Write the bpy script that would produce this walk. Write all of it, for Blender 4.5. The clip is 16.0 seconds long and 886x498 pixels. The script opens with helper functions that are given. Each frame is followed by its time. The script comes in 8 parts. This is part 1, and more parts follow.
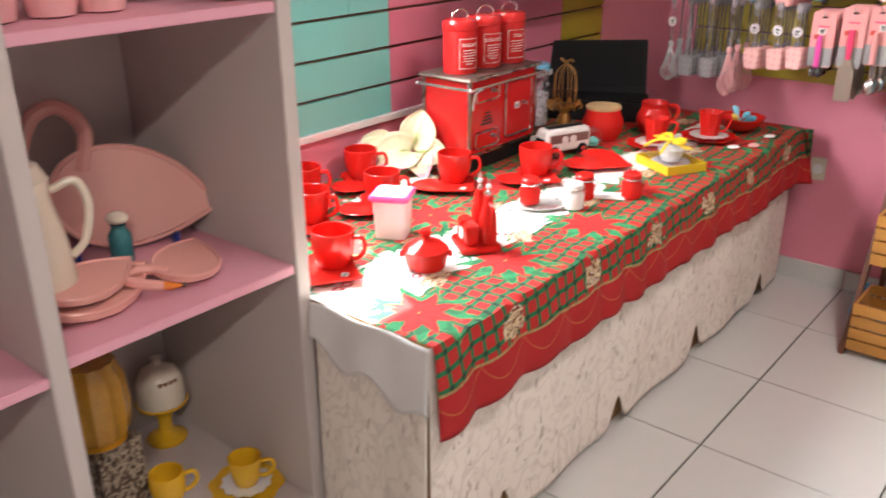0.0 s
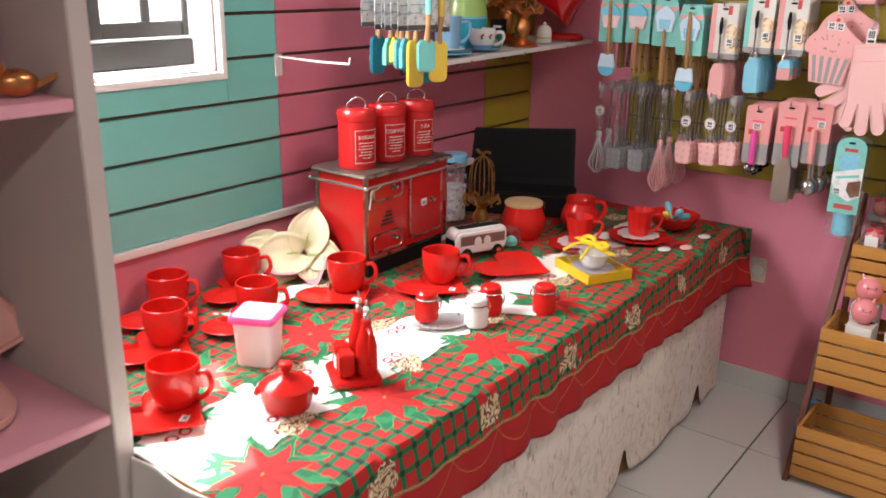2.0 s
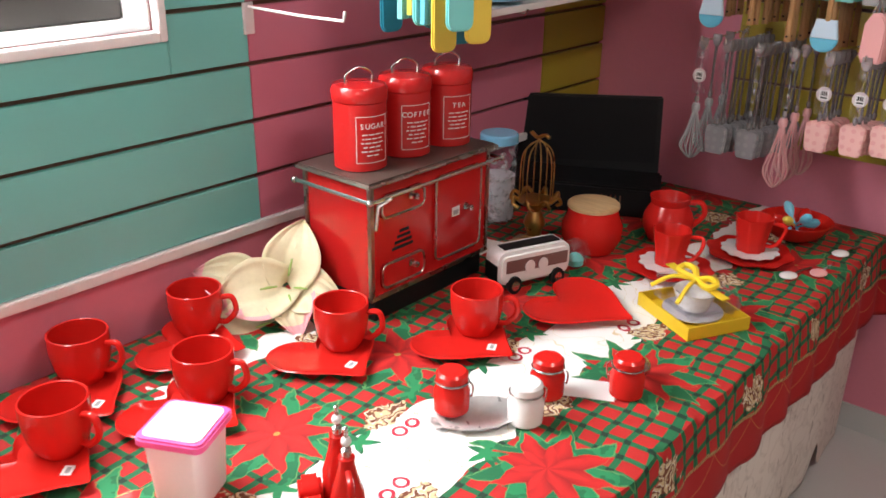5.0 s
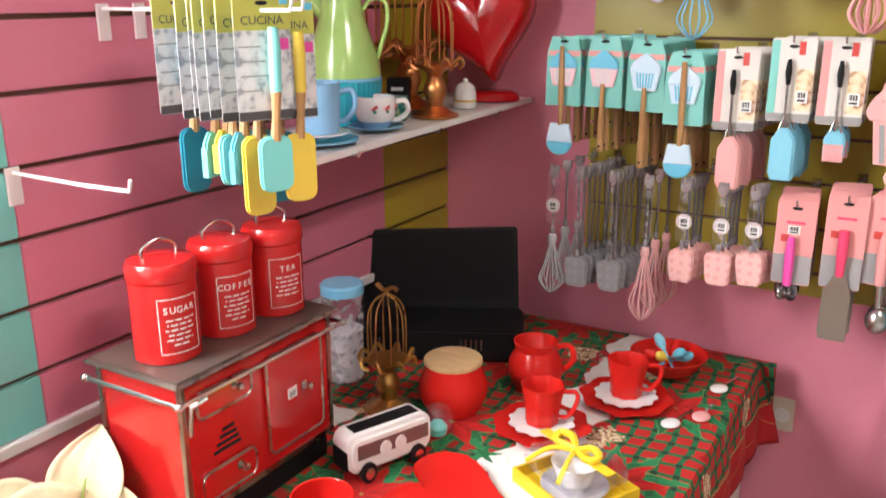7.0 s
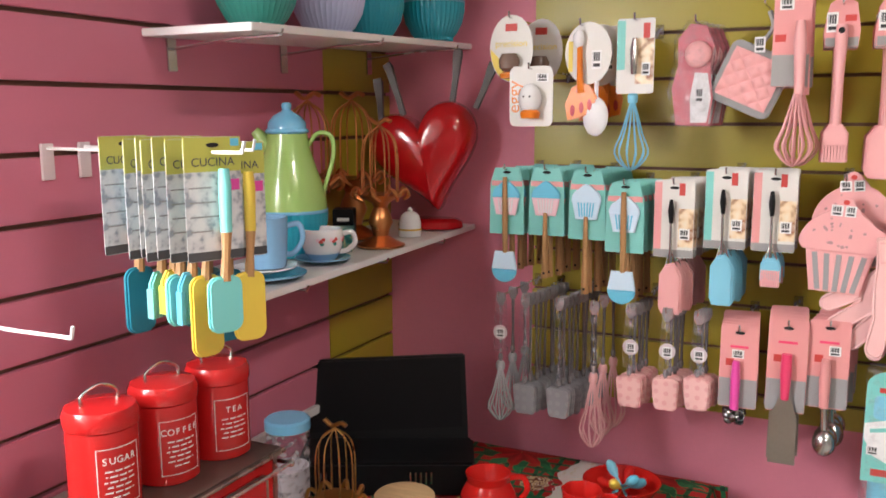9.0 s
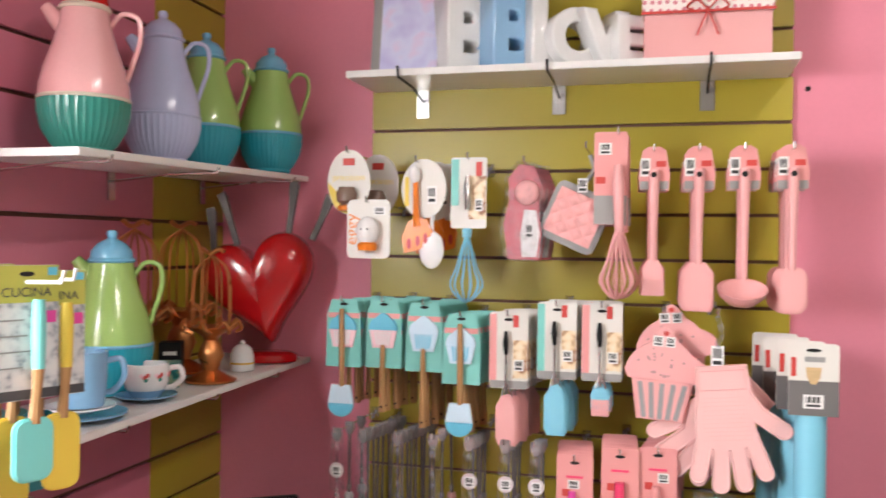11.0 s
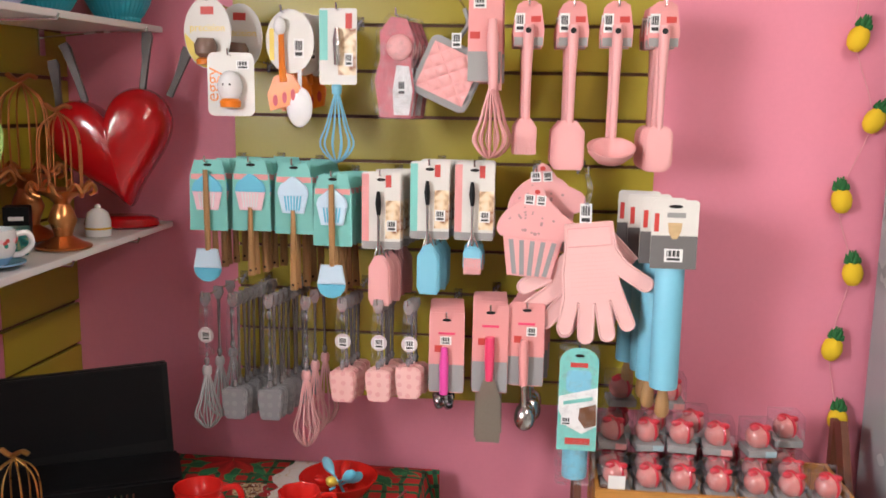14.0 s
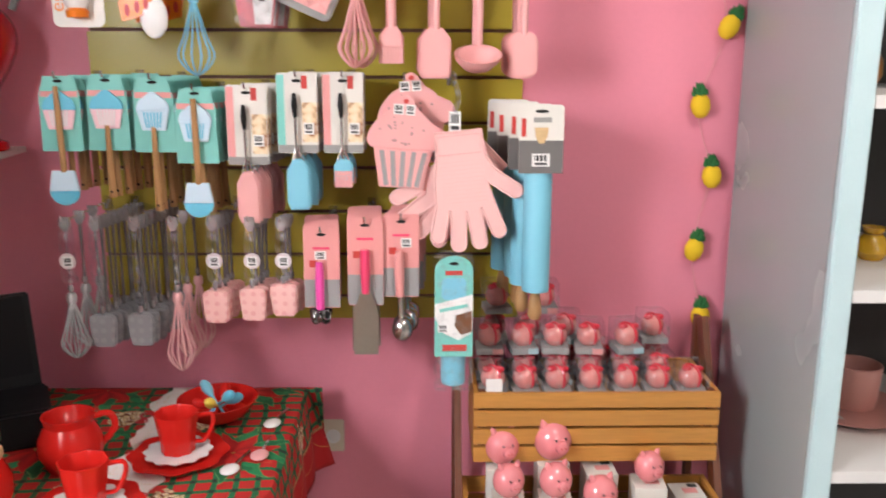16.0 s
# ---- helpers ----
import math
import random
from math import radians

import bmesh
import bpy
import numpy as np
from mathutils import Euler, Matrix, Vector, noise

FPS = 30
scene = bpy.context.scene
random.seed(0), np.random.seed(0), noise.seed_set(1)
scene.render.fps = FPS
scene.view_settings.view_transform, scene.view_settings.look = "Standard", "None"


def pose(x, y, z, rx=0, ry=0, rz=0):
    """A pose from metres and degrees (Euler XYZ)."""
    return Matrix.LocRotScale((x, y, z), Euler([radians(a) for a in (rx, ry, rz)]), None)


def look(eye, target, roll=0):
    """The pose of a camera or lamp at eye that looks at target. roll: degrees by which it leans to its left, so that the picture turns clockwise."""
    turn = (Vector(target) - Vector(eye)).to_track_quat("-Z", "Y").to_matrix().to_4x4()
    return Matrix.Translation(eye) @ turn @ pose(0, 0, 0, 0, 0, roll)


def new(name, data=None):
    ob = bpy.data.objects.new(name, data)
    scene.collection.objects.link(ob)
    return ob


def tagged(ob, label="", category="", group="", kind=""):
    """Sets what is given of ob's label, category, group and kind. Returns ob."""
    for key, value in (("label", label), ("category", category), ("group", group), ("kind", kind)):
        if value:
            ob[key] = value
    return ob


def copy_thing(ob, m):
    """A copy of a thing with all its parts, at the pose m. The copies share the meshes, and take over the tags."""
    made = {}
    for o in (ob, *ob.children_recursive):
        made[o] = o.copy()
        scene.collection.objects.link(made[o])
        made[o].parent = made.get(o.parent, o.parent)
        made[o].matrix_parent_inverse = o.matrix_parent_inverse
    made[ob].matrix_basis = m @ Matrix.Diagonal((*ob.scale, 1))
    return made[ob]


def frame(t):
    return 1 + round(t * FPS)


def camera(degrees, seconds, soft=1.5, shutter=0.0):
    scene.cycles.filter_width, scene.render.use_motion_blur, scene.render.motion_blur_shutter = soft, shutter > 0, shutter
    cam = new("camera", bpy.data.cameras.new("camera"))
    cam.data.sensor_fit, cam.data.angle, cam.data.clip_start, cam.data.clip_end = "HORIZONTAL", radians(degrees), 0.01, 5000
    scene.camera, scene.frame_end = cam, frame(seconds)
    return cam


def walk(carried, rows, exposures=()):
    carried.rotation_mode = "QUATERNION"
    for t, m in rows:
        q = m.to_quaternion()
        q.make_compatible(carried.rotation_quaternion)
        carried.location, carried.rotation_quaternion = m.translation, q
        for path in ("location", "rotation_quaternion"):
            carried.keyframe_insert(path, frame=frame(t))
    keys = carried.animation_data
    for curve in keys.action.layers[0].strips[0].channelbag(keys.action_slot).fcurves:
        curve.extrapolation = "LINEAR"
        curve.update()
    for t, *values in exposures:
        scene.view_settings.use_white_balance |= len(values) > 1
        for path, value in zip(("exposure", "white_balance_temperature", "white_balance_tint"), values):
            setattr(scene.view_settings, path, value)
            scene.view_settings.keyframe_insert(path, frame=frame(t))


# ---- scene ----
cam = camera(54.6, 16.0, 1.6, 0.5)
# seconds, eye, target, roll
PATH = [
    (0, (1.849, 0.381, 1.429), (0.534, 1.977, 0.569), -0.3),
    (0.5, (1.859, 0.48, 1.435), (0.609, 2.154, 0.625), 0.7),
    (1, (1.875, 0.576, 1.44), (0.603, 2.26, 0.693), 1.4),
    (1.5, (1.866, 0.636, 1.438), (0.567, 2.311, 0.713), 1.7),
    (2, (1.788, 0.754, 1.441), (0.51, 2.456, 0.743), 1.1),
    (2.5, (1.712, 0.851, 1.432), (0.469, 2.588, 0.758), 0.6),
    (3, (1.646, 0.946, 1.425), (0.402, 2.677, 0.734), 0.3),
    (5.5, (1.32, 1.455, 1.419), (-0.022, 3.011, 0.528), 1.0),
    (6, (1.299, 1.551, 1.426), (0.062, 3.237, 0.624), 0.9),
    (6.5, (1.269, 1.593, 1.44), (0.128, 3.377, 0.711), 0.5),
    (7, (1.221, 1.599, 1.464), (0.129, 3.447, 0.823), -0.2),
    (7.5, (1.198, 1.598, 1.472), (0.141, 3.493, 0.917), -0.4),
    (8, (1.197, 1.599, 1.49), (0.175, 3.534, 1.008), -0.4),
    (10.5, (1.176, 1.605, 1.499), (0.418, 3.711, 1.397), 0.4),
    (11, (1.175, 1.611, 1.497), (0.594, 3.774, 1.485), 0.7),
    (11.5, (1.174, 1.622, 1.504), (0.736, 3.818, 1.493), 0.9),
    (12, (1.168, 1.623, 1.5), (0.794, 3.829, 1.41), 0.9),
    (12.5, (1.164, 1.625, 1.5), (0.837, 3.834, 1.323), 0.7),
    (13, (1.16, 1.642, 1.485), (0.899, 3.854, 1.24), 0.4),
    (13.5, (1.154, 1.642, 1.487), (0.926, 3.849, 1.18), 0.9),
    (14, (1.159, 1.646, 1.484), (0.924, 3.845, 1.126), 1.0),
    (14.5, (1.169, 1.648, 1.467), (0.941, 3.839, 1.07), 0.5),
    (15, (1.176, 1.645, 1.454), (0.995, 3.834, 1.016), 0.4),
    (15.5, (1.183, 1.644, 1.449), (1.107, 3.834, 0.981), 0.4),
    (16, (1.201, 1.643, 1.426), (1.248, 3.824, 0.916), 0.2),
]
# seconds, stops
EXPOSURES = [(0.0, 2.37), (1.0, 2.09), (2.0, 1.91), (3.2, 1.81), (5.5, 1.73), (6.5, 2.17), (7.2, 2.41), (8.0, 2.19), (10.5, 1.96), (11.0, 2.11), (12.5, 2.05), (16.0, 2.15)]
walk(cam, [(t, look(eye, target, roll)) for t, eye, target, roll in PATH], EXPOSURES)
# ---- light ----
world = bpy.data.worlds.new("sky")
scene.world = world
world.use_nodes = True
sky = world.node_tree.nodes.new("ShaderNodeTexSky")
sky.sky_type, sky.sun_disc = "NISHITA", False
sky.sun_elevation, sky.sun_rotation = radians(51.2), radians(-59)
world.node_tree.links.new(sky.outputs[0], world.node_tree.nodes["Background"].inputs[0])
world.node_tree.nodes["Background"].inputs[1].default_value = 0.12

sun = new("sun", bpy.data.lights.new("sun", "SUN"))
sun.data.energy, sun.data.angle, sun.data.color = 5.0, radians(0.6), (1.0, 0.95, 0.86)
sun.matrix_world = look((-2.5, 3.4, 4.97), (0.5, 1.6, 0.62))


def area_lamp(name, at, target, width, depth, watts, colour):
    lamp = new(name, bpy.data.lights.new(name, "AREA"))
    lamp.data.shape, lamp.data.size, lamp.data.size_y = "RECTANGLE", width, depth
    lamp.data.energy, lamp.data.color = watts, colour
    lamp.matrix_world = look(at, target)
    return lamp


# ceiling lamp placed by its shadows, an added fill lamp, and the sky's light in the window's opening
area_lamp("unseen_lamp_light", (2.0, 2.2, 2.66), (2.0, 2.21, 0.0), 0.16, 0.8, 6.4, (1.0, 0.90, 0.84))
# added fill to brighten the shelf unit and fronts, not a known lamp
area_lamp("unseen_lamp_light", (2.9, -0.6, 2.66), (2.9, -0.59, 0.0), 0.16, 1.1, 13, (1.0, 0.92, 0.86))
area_lamp("window_skylight", (-0.17, 1.72, 1.6), (1.0, 1.95, 0.7), 0.8, 0.8, 22, (0.97, 0.98, 1.0))
# ---- materials ----
class Val:
    """A shader value that can be reckoned with."""

    def __init__(self, tree, socket):
        self.tree, self.socket = tree, socket

    def op(self, kind, *others):
        node = self.tree.nodes.new("ShaderNodeMath")
        node.operation = kind
        for slot, other in zip(node.inputs, (self, *others)):
            if isinstance(other, Val):
                self.tree.links.new(other.socket, slot)
            else:
                slot.default_value = other
        return Val(self.tree, node.outputs[0])

    def __add__(self, o): return self.op("ADD", o)
    def __sub__(self, o): return self.op("SUBTRACT", o)
    def __mul__(self, o): return self.op("MULTIPLY", o)
    def __truediv__(self, o): return self.op("DIVIDE", o)
    def less(self, o): return self.op("LESS_THAN", o)
    def more(self, o): return self.op("GREATER_THAN", o)
    def frac(self): return self.op("FRACT")
    def floor(self): return self.op("FLOOR")
    def size(self): return self.op("ABSOLUTE")
    def both(self, o): return self.op("MULTIPLY", o)
    def either(self, o): return self.op("MAXIMUM", o)


def blank(name):
    m = bpy.data.materials.new(name)
    m.use_nodes = True
    return m, m.node_tree, m.node_tree.nodes["Principled BSDF"]


def mixed(tree, factor, a, b, blend="MIX"):
    """Colour a where factor is 0, b where it is 1; colours are sockets or triples."""
    node = tree.nodes.new("ShaderNodeMix")
    node.data_type, node.blend_type = "RGBA", blend
    for slot, value in ((node.inputs[0], factor), (node.inputs[6], a), (node.inputs[7], b)):
        if isinstance(value, Val):
            tree.links.new(value.socket, slot)
        elif isinstance(value, bpy.types.NodeSocket):
            tree.links.new(value, slot)
        else:
            slot.default_value = value if isinstance(value, (int, float)) else (*value, 1)
    return node.outputs[2]


def coords(tree, kind="Object"):
    return tree.nodes.new("ShaderNodeTexCoord").outputs[kind]


def noisy(tree, scale, detail=4.0, vector=None, stretch=None):
    node = tree.nodes.new("ShaderNodeTexNoise")
    node.inputs["Scale"].default_value, node.inputs["Detail"].default_value = scale, detail
    vector = vector or coords(tree)
    if stretch:
        turn = tree.nodes.new("ShaderNodeMapping")
        turn.inputs["Scale"].default_value = stretch
        tree.links.new(vector, turn.inputs[0])
        vector = turn.outputs[0]
    tree.links.new(vector, node.inputs["Vector"])
    return Val(tree, node.outputs[0])


def bumped(tree, bsdf, height, strength, distance=0.002):
    node = tree.nodes.new("ShaderNodeBump")
    node.inputs["Strength"].default_value, node.inputs["Distance"].default_value = strength, distance
    tree.links.new(height.socket, node.inputs["Height"])
    tree.links.new(node.outputs[0], bsdf.inputs["Normal"])


def surface(name, colour, rough=0.5, metal=0.0, wear=0.12, fine=160.0, coarse=7.0, bump=0.08, coat=0.0, pieces=0.0, stretch=None):
    """A plain surface with uneven colour at two scales, uneven gloss and a fine relief. pieces: how far single pieces differ."""
    m, tree, bsdf = blank(name)
    dark = tuple(c * (1 - wear) for c in colour)
    light = tuple(min(1.0, c * (1 + wear * 0.6)) for c in colour)
    a, b = noisy(tree, coarse, 3, stretch=stretch), noisy(tree, fine, 3, stretch=stretch)
    out = mixed(tree, a * 0.65 + b * 0.35, dark, light)
    if pieces:
        info = Val(tree, tree.nodes.new("ShaderNodeObjectInfo").outputs["Random"])
        out = mixed(tree, info * pieces, out, tuple(c * 0.55 for c in colour))
    tree.links.new(out, bsdf.inputs["Base Color"])
    tree.links.new((a * 0.16 + (rough - 0.08)).socket, bsdf.inputs["Roughness"])
    bsdf.inputs["Metallic"].default_value = metal
    bsdf.inputs["Coat Weight"].default_value = coat
    bsdf.inputs["Coat Roughness"].default_value = 0.08
    if bump:
        bumped(tree, bsdf, b, bump, 0.001)
    return m


def clear(name, tint=(0.95, 0.95, 0.96), shine=0.16, rough=0.08):
    """Thin clear plastic or glass: mostly see-through, with a sheen."""
    m, tree, bsdf = blank(name)
    tree.nodes.remove(bsdf)
    see, gloss, mix = (tree.nodes.new("ShaderNode" + k) for k in ("BsdfTransparent", "BsdfPrincipled", "MixShader"))
    see.inputs[0].default_value = (*tint, 1)
    gloss.inputs["Roughness"].default_value = rough
    gloss.inputs["Base Color"].default_value = (0.68, 0.67, 0.68, 1)
    gloss.inputs["Specular IOR Level"].default_value = 1.0
    crumple = noisy(tree, 55, 3)
    bumped(tree, gloss, crumple, 0.3, 0.003)
    tree.links.new(((crumple - 0.46) * shine * 4.5).socket, mix.inputs[0])
    tree.links.new(see.outputs[0], mix.inputs[1])
    tree.links.new(gloss.outputs[0], mix.inputs[2])
    tree.links.new(mix.outputs[0], tree.nodes["Material Output"].inputs[0])
    return m


def dotted(name, colour, dot, scale):
    """Silicone or card with small printed dots."""
    m, tree, bsdf = blank(name)
    cells = tree.nodes.new("ShaderNodeTexVoronoi")
    cells.inputs["Scale"].default_value, cells.inputs["Randomness"].default_value = scale, 0.25
    cells.voronoi_dimensions = "2D"
    split, flat = tree.nodes.new("ShaderNodeSeparateXYZ"), tree.nodes.new("ShaderNodeCombineXYZ")
    tree.links.new(coords(tree), split.inputs[0])
    tree.links.new(split.outputs[0], flat.inputs[0])
    tree.links.new(split.outputs[2], flat.inputs[1])
    tree.links.new(flat.outputs[0], cells.inputs["Vector"])
    spot = Val(tree, cells.outputs["Distance"]).less(0.27)
    tree.links.new(mixed(tree, spot, colour, dot), bsdf.inputs["Base Color"])
    bsdf.inputs["Roughness"].default_value = 0.5
    bumped(tree, bsdf, noisy(tree, 200), 0.05)
    return m


def wooden(name, colour, along=(1, 9, 9), rough=0.45, pieces=0.5):
    m, tree, bsdf = blank(name)
    grain = noisy(tree, 14, 5, stretch=along)
    fibre = noisy(tree, 90, 3, stretch=along)
    out = mixed(tree, grain * 0.75 + fibre * 0.25, tuple(c * 0.55 for c in colour), tuple(min(1, c * 1.25) for c in colour))
    if pieces:
        info = Val(tree, tree.nodes.new("ShaderNodeObjectInfo").outputs["Random"])
        out = mixed(tree, info * pieces, out, tuple(c * 0.6 for c in colour))
    tree.links.new(out, bsdf.inputs["Base Color"])
    bsdf.inputs["Roughness"].default_value = rough
    bumped(tree, bsdf, fibre, 0.15, 0.001)
    return m


def christmas_cloth():
    """Printed cotton: a red and green lattice with poinsettias, a white middle with gold scrolls, a red scalloped border.
    The texture coordinate u runs from the wall over the front edge down to the hem, v along the table, both in metres."""
    m, tree, bsdf = blank("christmas_print_cotton")
    split = tree.nodes.new("ShaderNodeSeparateXYZ")
    tree.links.new(coords(tree, "UV"), split.inputs[0])
    u, v = Val(tree, split.outputs[0]), Val(tree, split.outputs[1])
    n1, n2 = noisy(tree, 9, 2, coords(tree, "UV")), noisy(tree, 26, 2, coords(tree, "UV"))
    red, deep, green, dark = (0.50, 0.014, 0.011), (0.38, 0.011, 0.010), (0.010, 0.125, 0.045), (0.006, 0.030, 0.015)
    # lattice of green bars on red, darker where they cross
    p, q = (u + v * 0.10 + n1 * 0.006) / 0.040, (v - u * 0.10 + n2 * 0.004) / 0.040
    bar_p, bar_q = (p.frac() - 0.5).size().more(0.355), (q.frac() - 0.5).size().more(0.355)
    out = mixed(tree, n2, red, deep)
    out = mixed(tree, bar_p.either(bar_q), out, green)
    out = mixed(tree, bar_p.both(bar_q), out, dark)
    # white middle strips with gold scrolls
    edge = (n1 - 0.5) * 0.09
    away = ((u + edge) - 0.63).size()
    white = away.less(v * -0.030 + 0.108)
    white = white.either(((u + edge) - 0.20).size().less(0.034).both(((v + n1 * 0.2) / 0.62).frac().less(0.5)))
    scroll = ((n1 * 7).frac() - 0.5).size().less(0.016)
    paper = mixed(tree, scroll, (0.80, 0.79, 0.76), (0.66, 0.56, 0.36))
    out = mixed(tree, white, out, paper)

    def star(du, dv, points, turn, inner, jag):
        """How far a pointed star of so many rays reaches along a direction, from 0 to 1."""
        angle = (dv.op("ARCTAN2", du) / (2 * math.pi) + turn + (n2 - 0.5) * jag) * points
        ray = (angle.frac() - 0.5).size() * 2.0
        return ray, (ray * ray * 0.55 + ray * 0.45) * (1 - inner) + inner

    # poinsettias: pointed green leaves with pale edges under pointed red petals
    for row, step, shift, radius, turn in ((0.79, 0.335, 0.05, 0.098, 0.03), (0.42, 0.31, 0.2, 0.100, 0.31), (0.07, 0.34, 0.12, 0.090, 0.12)):
        cell = ((v + shift) / step).frac() - 0.5
        dv, du = cell * step, u - row + (((v + shift) / step).floor() * 2.4).op("SINE") * 0.018
        dist = (dv * dv + du * du).op("SQRT")
        ray, reach = star(du, dv, 9.0, turn, 0.52, 0.05)
        leaf_edge = dist.less(reach * radius * 1.36)
        leaf = dist.less(reach * radius * 1.29)
        out = mixed(tree, leaf_edge, out, (0.10, 0.28, 0.09))
        out = mixed(tree, leaf, out, mixed(tree, n2.more(0.5), (0.008, 0.13, 0.048), (0.014, 0.21, 0.075)))
        ray, reach = star(du, dv, 8.0, turn + 0.05, 0.50, 0.06)
        petal = dist.less(reach * radius)
        out = mixed(tree, dist.less(reach * radius * 1.025), out, (0.40, 0.13, 0.04))
        tone = mixed(tree, ray, (0.30, 0.006, 0.006), (0.52, 0.011, 0.010))
        ray, reach = star(du, dv, 7.0, turn + 0.21, 0.40, 0.06)
        tone = mixed(tree, dist.less(reach * radius * 0.62), tone, mixed(tree, ray, (0.34, 0.007, 0.007), (0.58, 0.014, 0.012)))
        out = mixed(tree, petal, out, tone)
        out = mixed(tree, (dist + (n2 - 0.5) * 0.03).less(0.004), out, (0.40, 0.26, 0.06))
    # small leaf sprays beside the white strip and between the flowers
    for row, step, shift, radius in ((0.705, 0.1675, 0.00, 0.036), (0.535, 0.155, 0.05, 0.036), (0.30, 0.17, 0.09, 0.034)):
        cell = ((v + shift) / step).frac() - 0.5
        dv, du = cell * step, u - row + (((v + shift) / step).floor() * 4.1).op("SINE") * 0.02
        dist = (dv * dv + du * du).op("SQRT")
        ray, reach = star(du, dv, 5.0, 0.1, 0.30, 0.10)
        out = mixed(tree, dist.less(reach * radius), out, mixed(tree, n2.more(0.5), (0.008, 0.13, 0.048), (0.014, 0.22, 0.075)))
    # cream bells, candles and crimson bows near the fold and by the strip
    for row, step, shift, size in ((0.955, 0.335, 0.22, 0.030), (0.715, 0.335, 0.235, 0.032), (0.53, 0.31, 0.05, 0.032), (0.25, 0.33, 0.0, 0.030)):
        cell = ((v + shift) / step).frac() - 0.5
        dv, du = cell * step, u - row
        blob = ((dv * dv * 0.6 + du * du).op("SQRT") + (n2 - 0.5) * 0.07).less(size)
        tone = mixed(tree, ((n2 * 9).frac()).more(0.45), (0.60, 0.46, 0.26), (0.16, 0.045, 0.016))
        tone = mixed(tree, ((n2 * 9).frac()).more(0.86), tone, (0.76, 0.70, 0.58))
        out = mixed(tree, blob, out, tone)
    for row, step, shift in ((0.668, 0.335, 0.235), (0.575, 0.31, 0.05)):
        cell = ((v + shift) / step).frac() - 0.5
        dv, du = cell * step, u - row
        ring = ((dv.size() - 0.016) * (dv.size() - 0.016) + du * du).op("SQRT") + (n2 - 0.5) * 0.012
        out = mixed(tree, (ring - 0.011).size().less(0.0028), out, (0.42, 0.012, 0.035))
    # border: gold cord, red band with a scalloped gold line
    hem = u.more(1.0)
    wave = ((v / 0.16).frac() - 0.5)
    line = (u - (wave * wave * -0.20 + 1.055)).size().less(0.0012)
    border = mixed(tree, line, mixed(tree, n1, (0.43, 0.010, 0.010), (0.33, 0.007, 0.009)), (0.50, 0.17, 0.05))
    out = mixed(tree, hem, out, border)
    cord = (u - 1.0).size().less(0.0034)
    out = mixed(tree, cord, out, mixed(tree, ((v + u) / 0.008).frac().more(0.5), (0.50, 0.36, 0.14), (0.16, 0.06, 0.02)))
    tree.links.new(out, bsdf.inputs["Base Color"])
    bsdf.inputs["Roughness"].default_value = 0.8
    weave = noisy(tree, 600, 2, coords(tree, "UV"))
    bumped(tree, bsdf, weave, 0.25, 0.0008)
    return m


def lace():
    """White lace: cotton with open figures cut out of the net."""
    m, tree, bsdf = blank("white_lace")
    cells = tree.nodes.new("ShaderNodeTexVoronoi")
    cells.feature = "DISTANCE_TO_EDGE"
    cells.inputs["Scale"].default_value = 34
    uv = coords(tree, "UV")
    tree.links.new(uv, cells.inputs["Vector"])
    big = noisy(tree, 13, 1.5, uv)
    ring = ((big * 5).frac() - 0.5).size()
    holes = Val(tree, cells.outputs["Distance"]).more(0.10).both(ring.less(0.13))
    cream = mixed(tree, ring.less(0.17), (0.80, 0.715, 0.64), (0.755, 0.665, 0.59))
    stroke = noisy(tree, 30, 2, uv, (0.45, 1.5, 1.0)).more(0.645).both(big.more(0.47))
    cream = mixed(tree, stroke, cream, (0.50, 0.41, 0.35))
    swirl = noisy(tree, 7, 1.0, uv, (0.6, 1.3, 1.0))
    scroll = ((swirl * 6).frac() - 0.5).size().less(0.055).both(noisy(tree, 3.2, 1, uv).more(0.46))
    cream = mixed(tree, scroll, cream, (0.69, 0.60, 0.53))
    tree.links.new(cream, bsdf.inputs["Base Color"])
    bsdf.inputs["Roughness"].default_value = 0.85
    tree.links.new((holes * -0.07 + 1.0).socket, bsdf.inputs["Alpha"])
    bumped(tree, bsdf, ring.less(0.2) * -1.0 - stroke - scroll, 0.26, 0.0014)
    return m


def blotchy(name, colours, scale=18.0):
    """Printed picture too small to make out: soft blots of its colours."""
    m, tree, bsdf = blank(name)
    ramp = tree.nodes.new("ShaderNodeValToRGB")
    while len(ramp.color_ramp.elements) < len(colours):
        ramp.color_ramp.elements.new(0.5)
    for k, c in enumerate(colours):
        ramp.color_ramp.elements[k].position = 0.34 + 0.32 * k / max(1, len(colours) - 1)
        ramp.color_ramp.elements[k].color = (*c, 1)
    tree.links.new(noisy(tree, scale, 2).socket, ramp.inputs[0])
    tree.links.new(ramp.outputs[0], bsdf.inputs["Base Color"])
    bsdf.inputs["Roughness"].default_value = 0.35
    return m


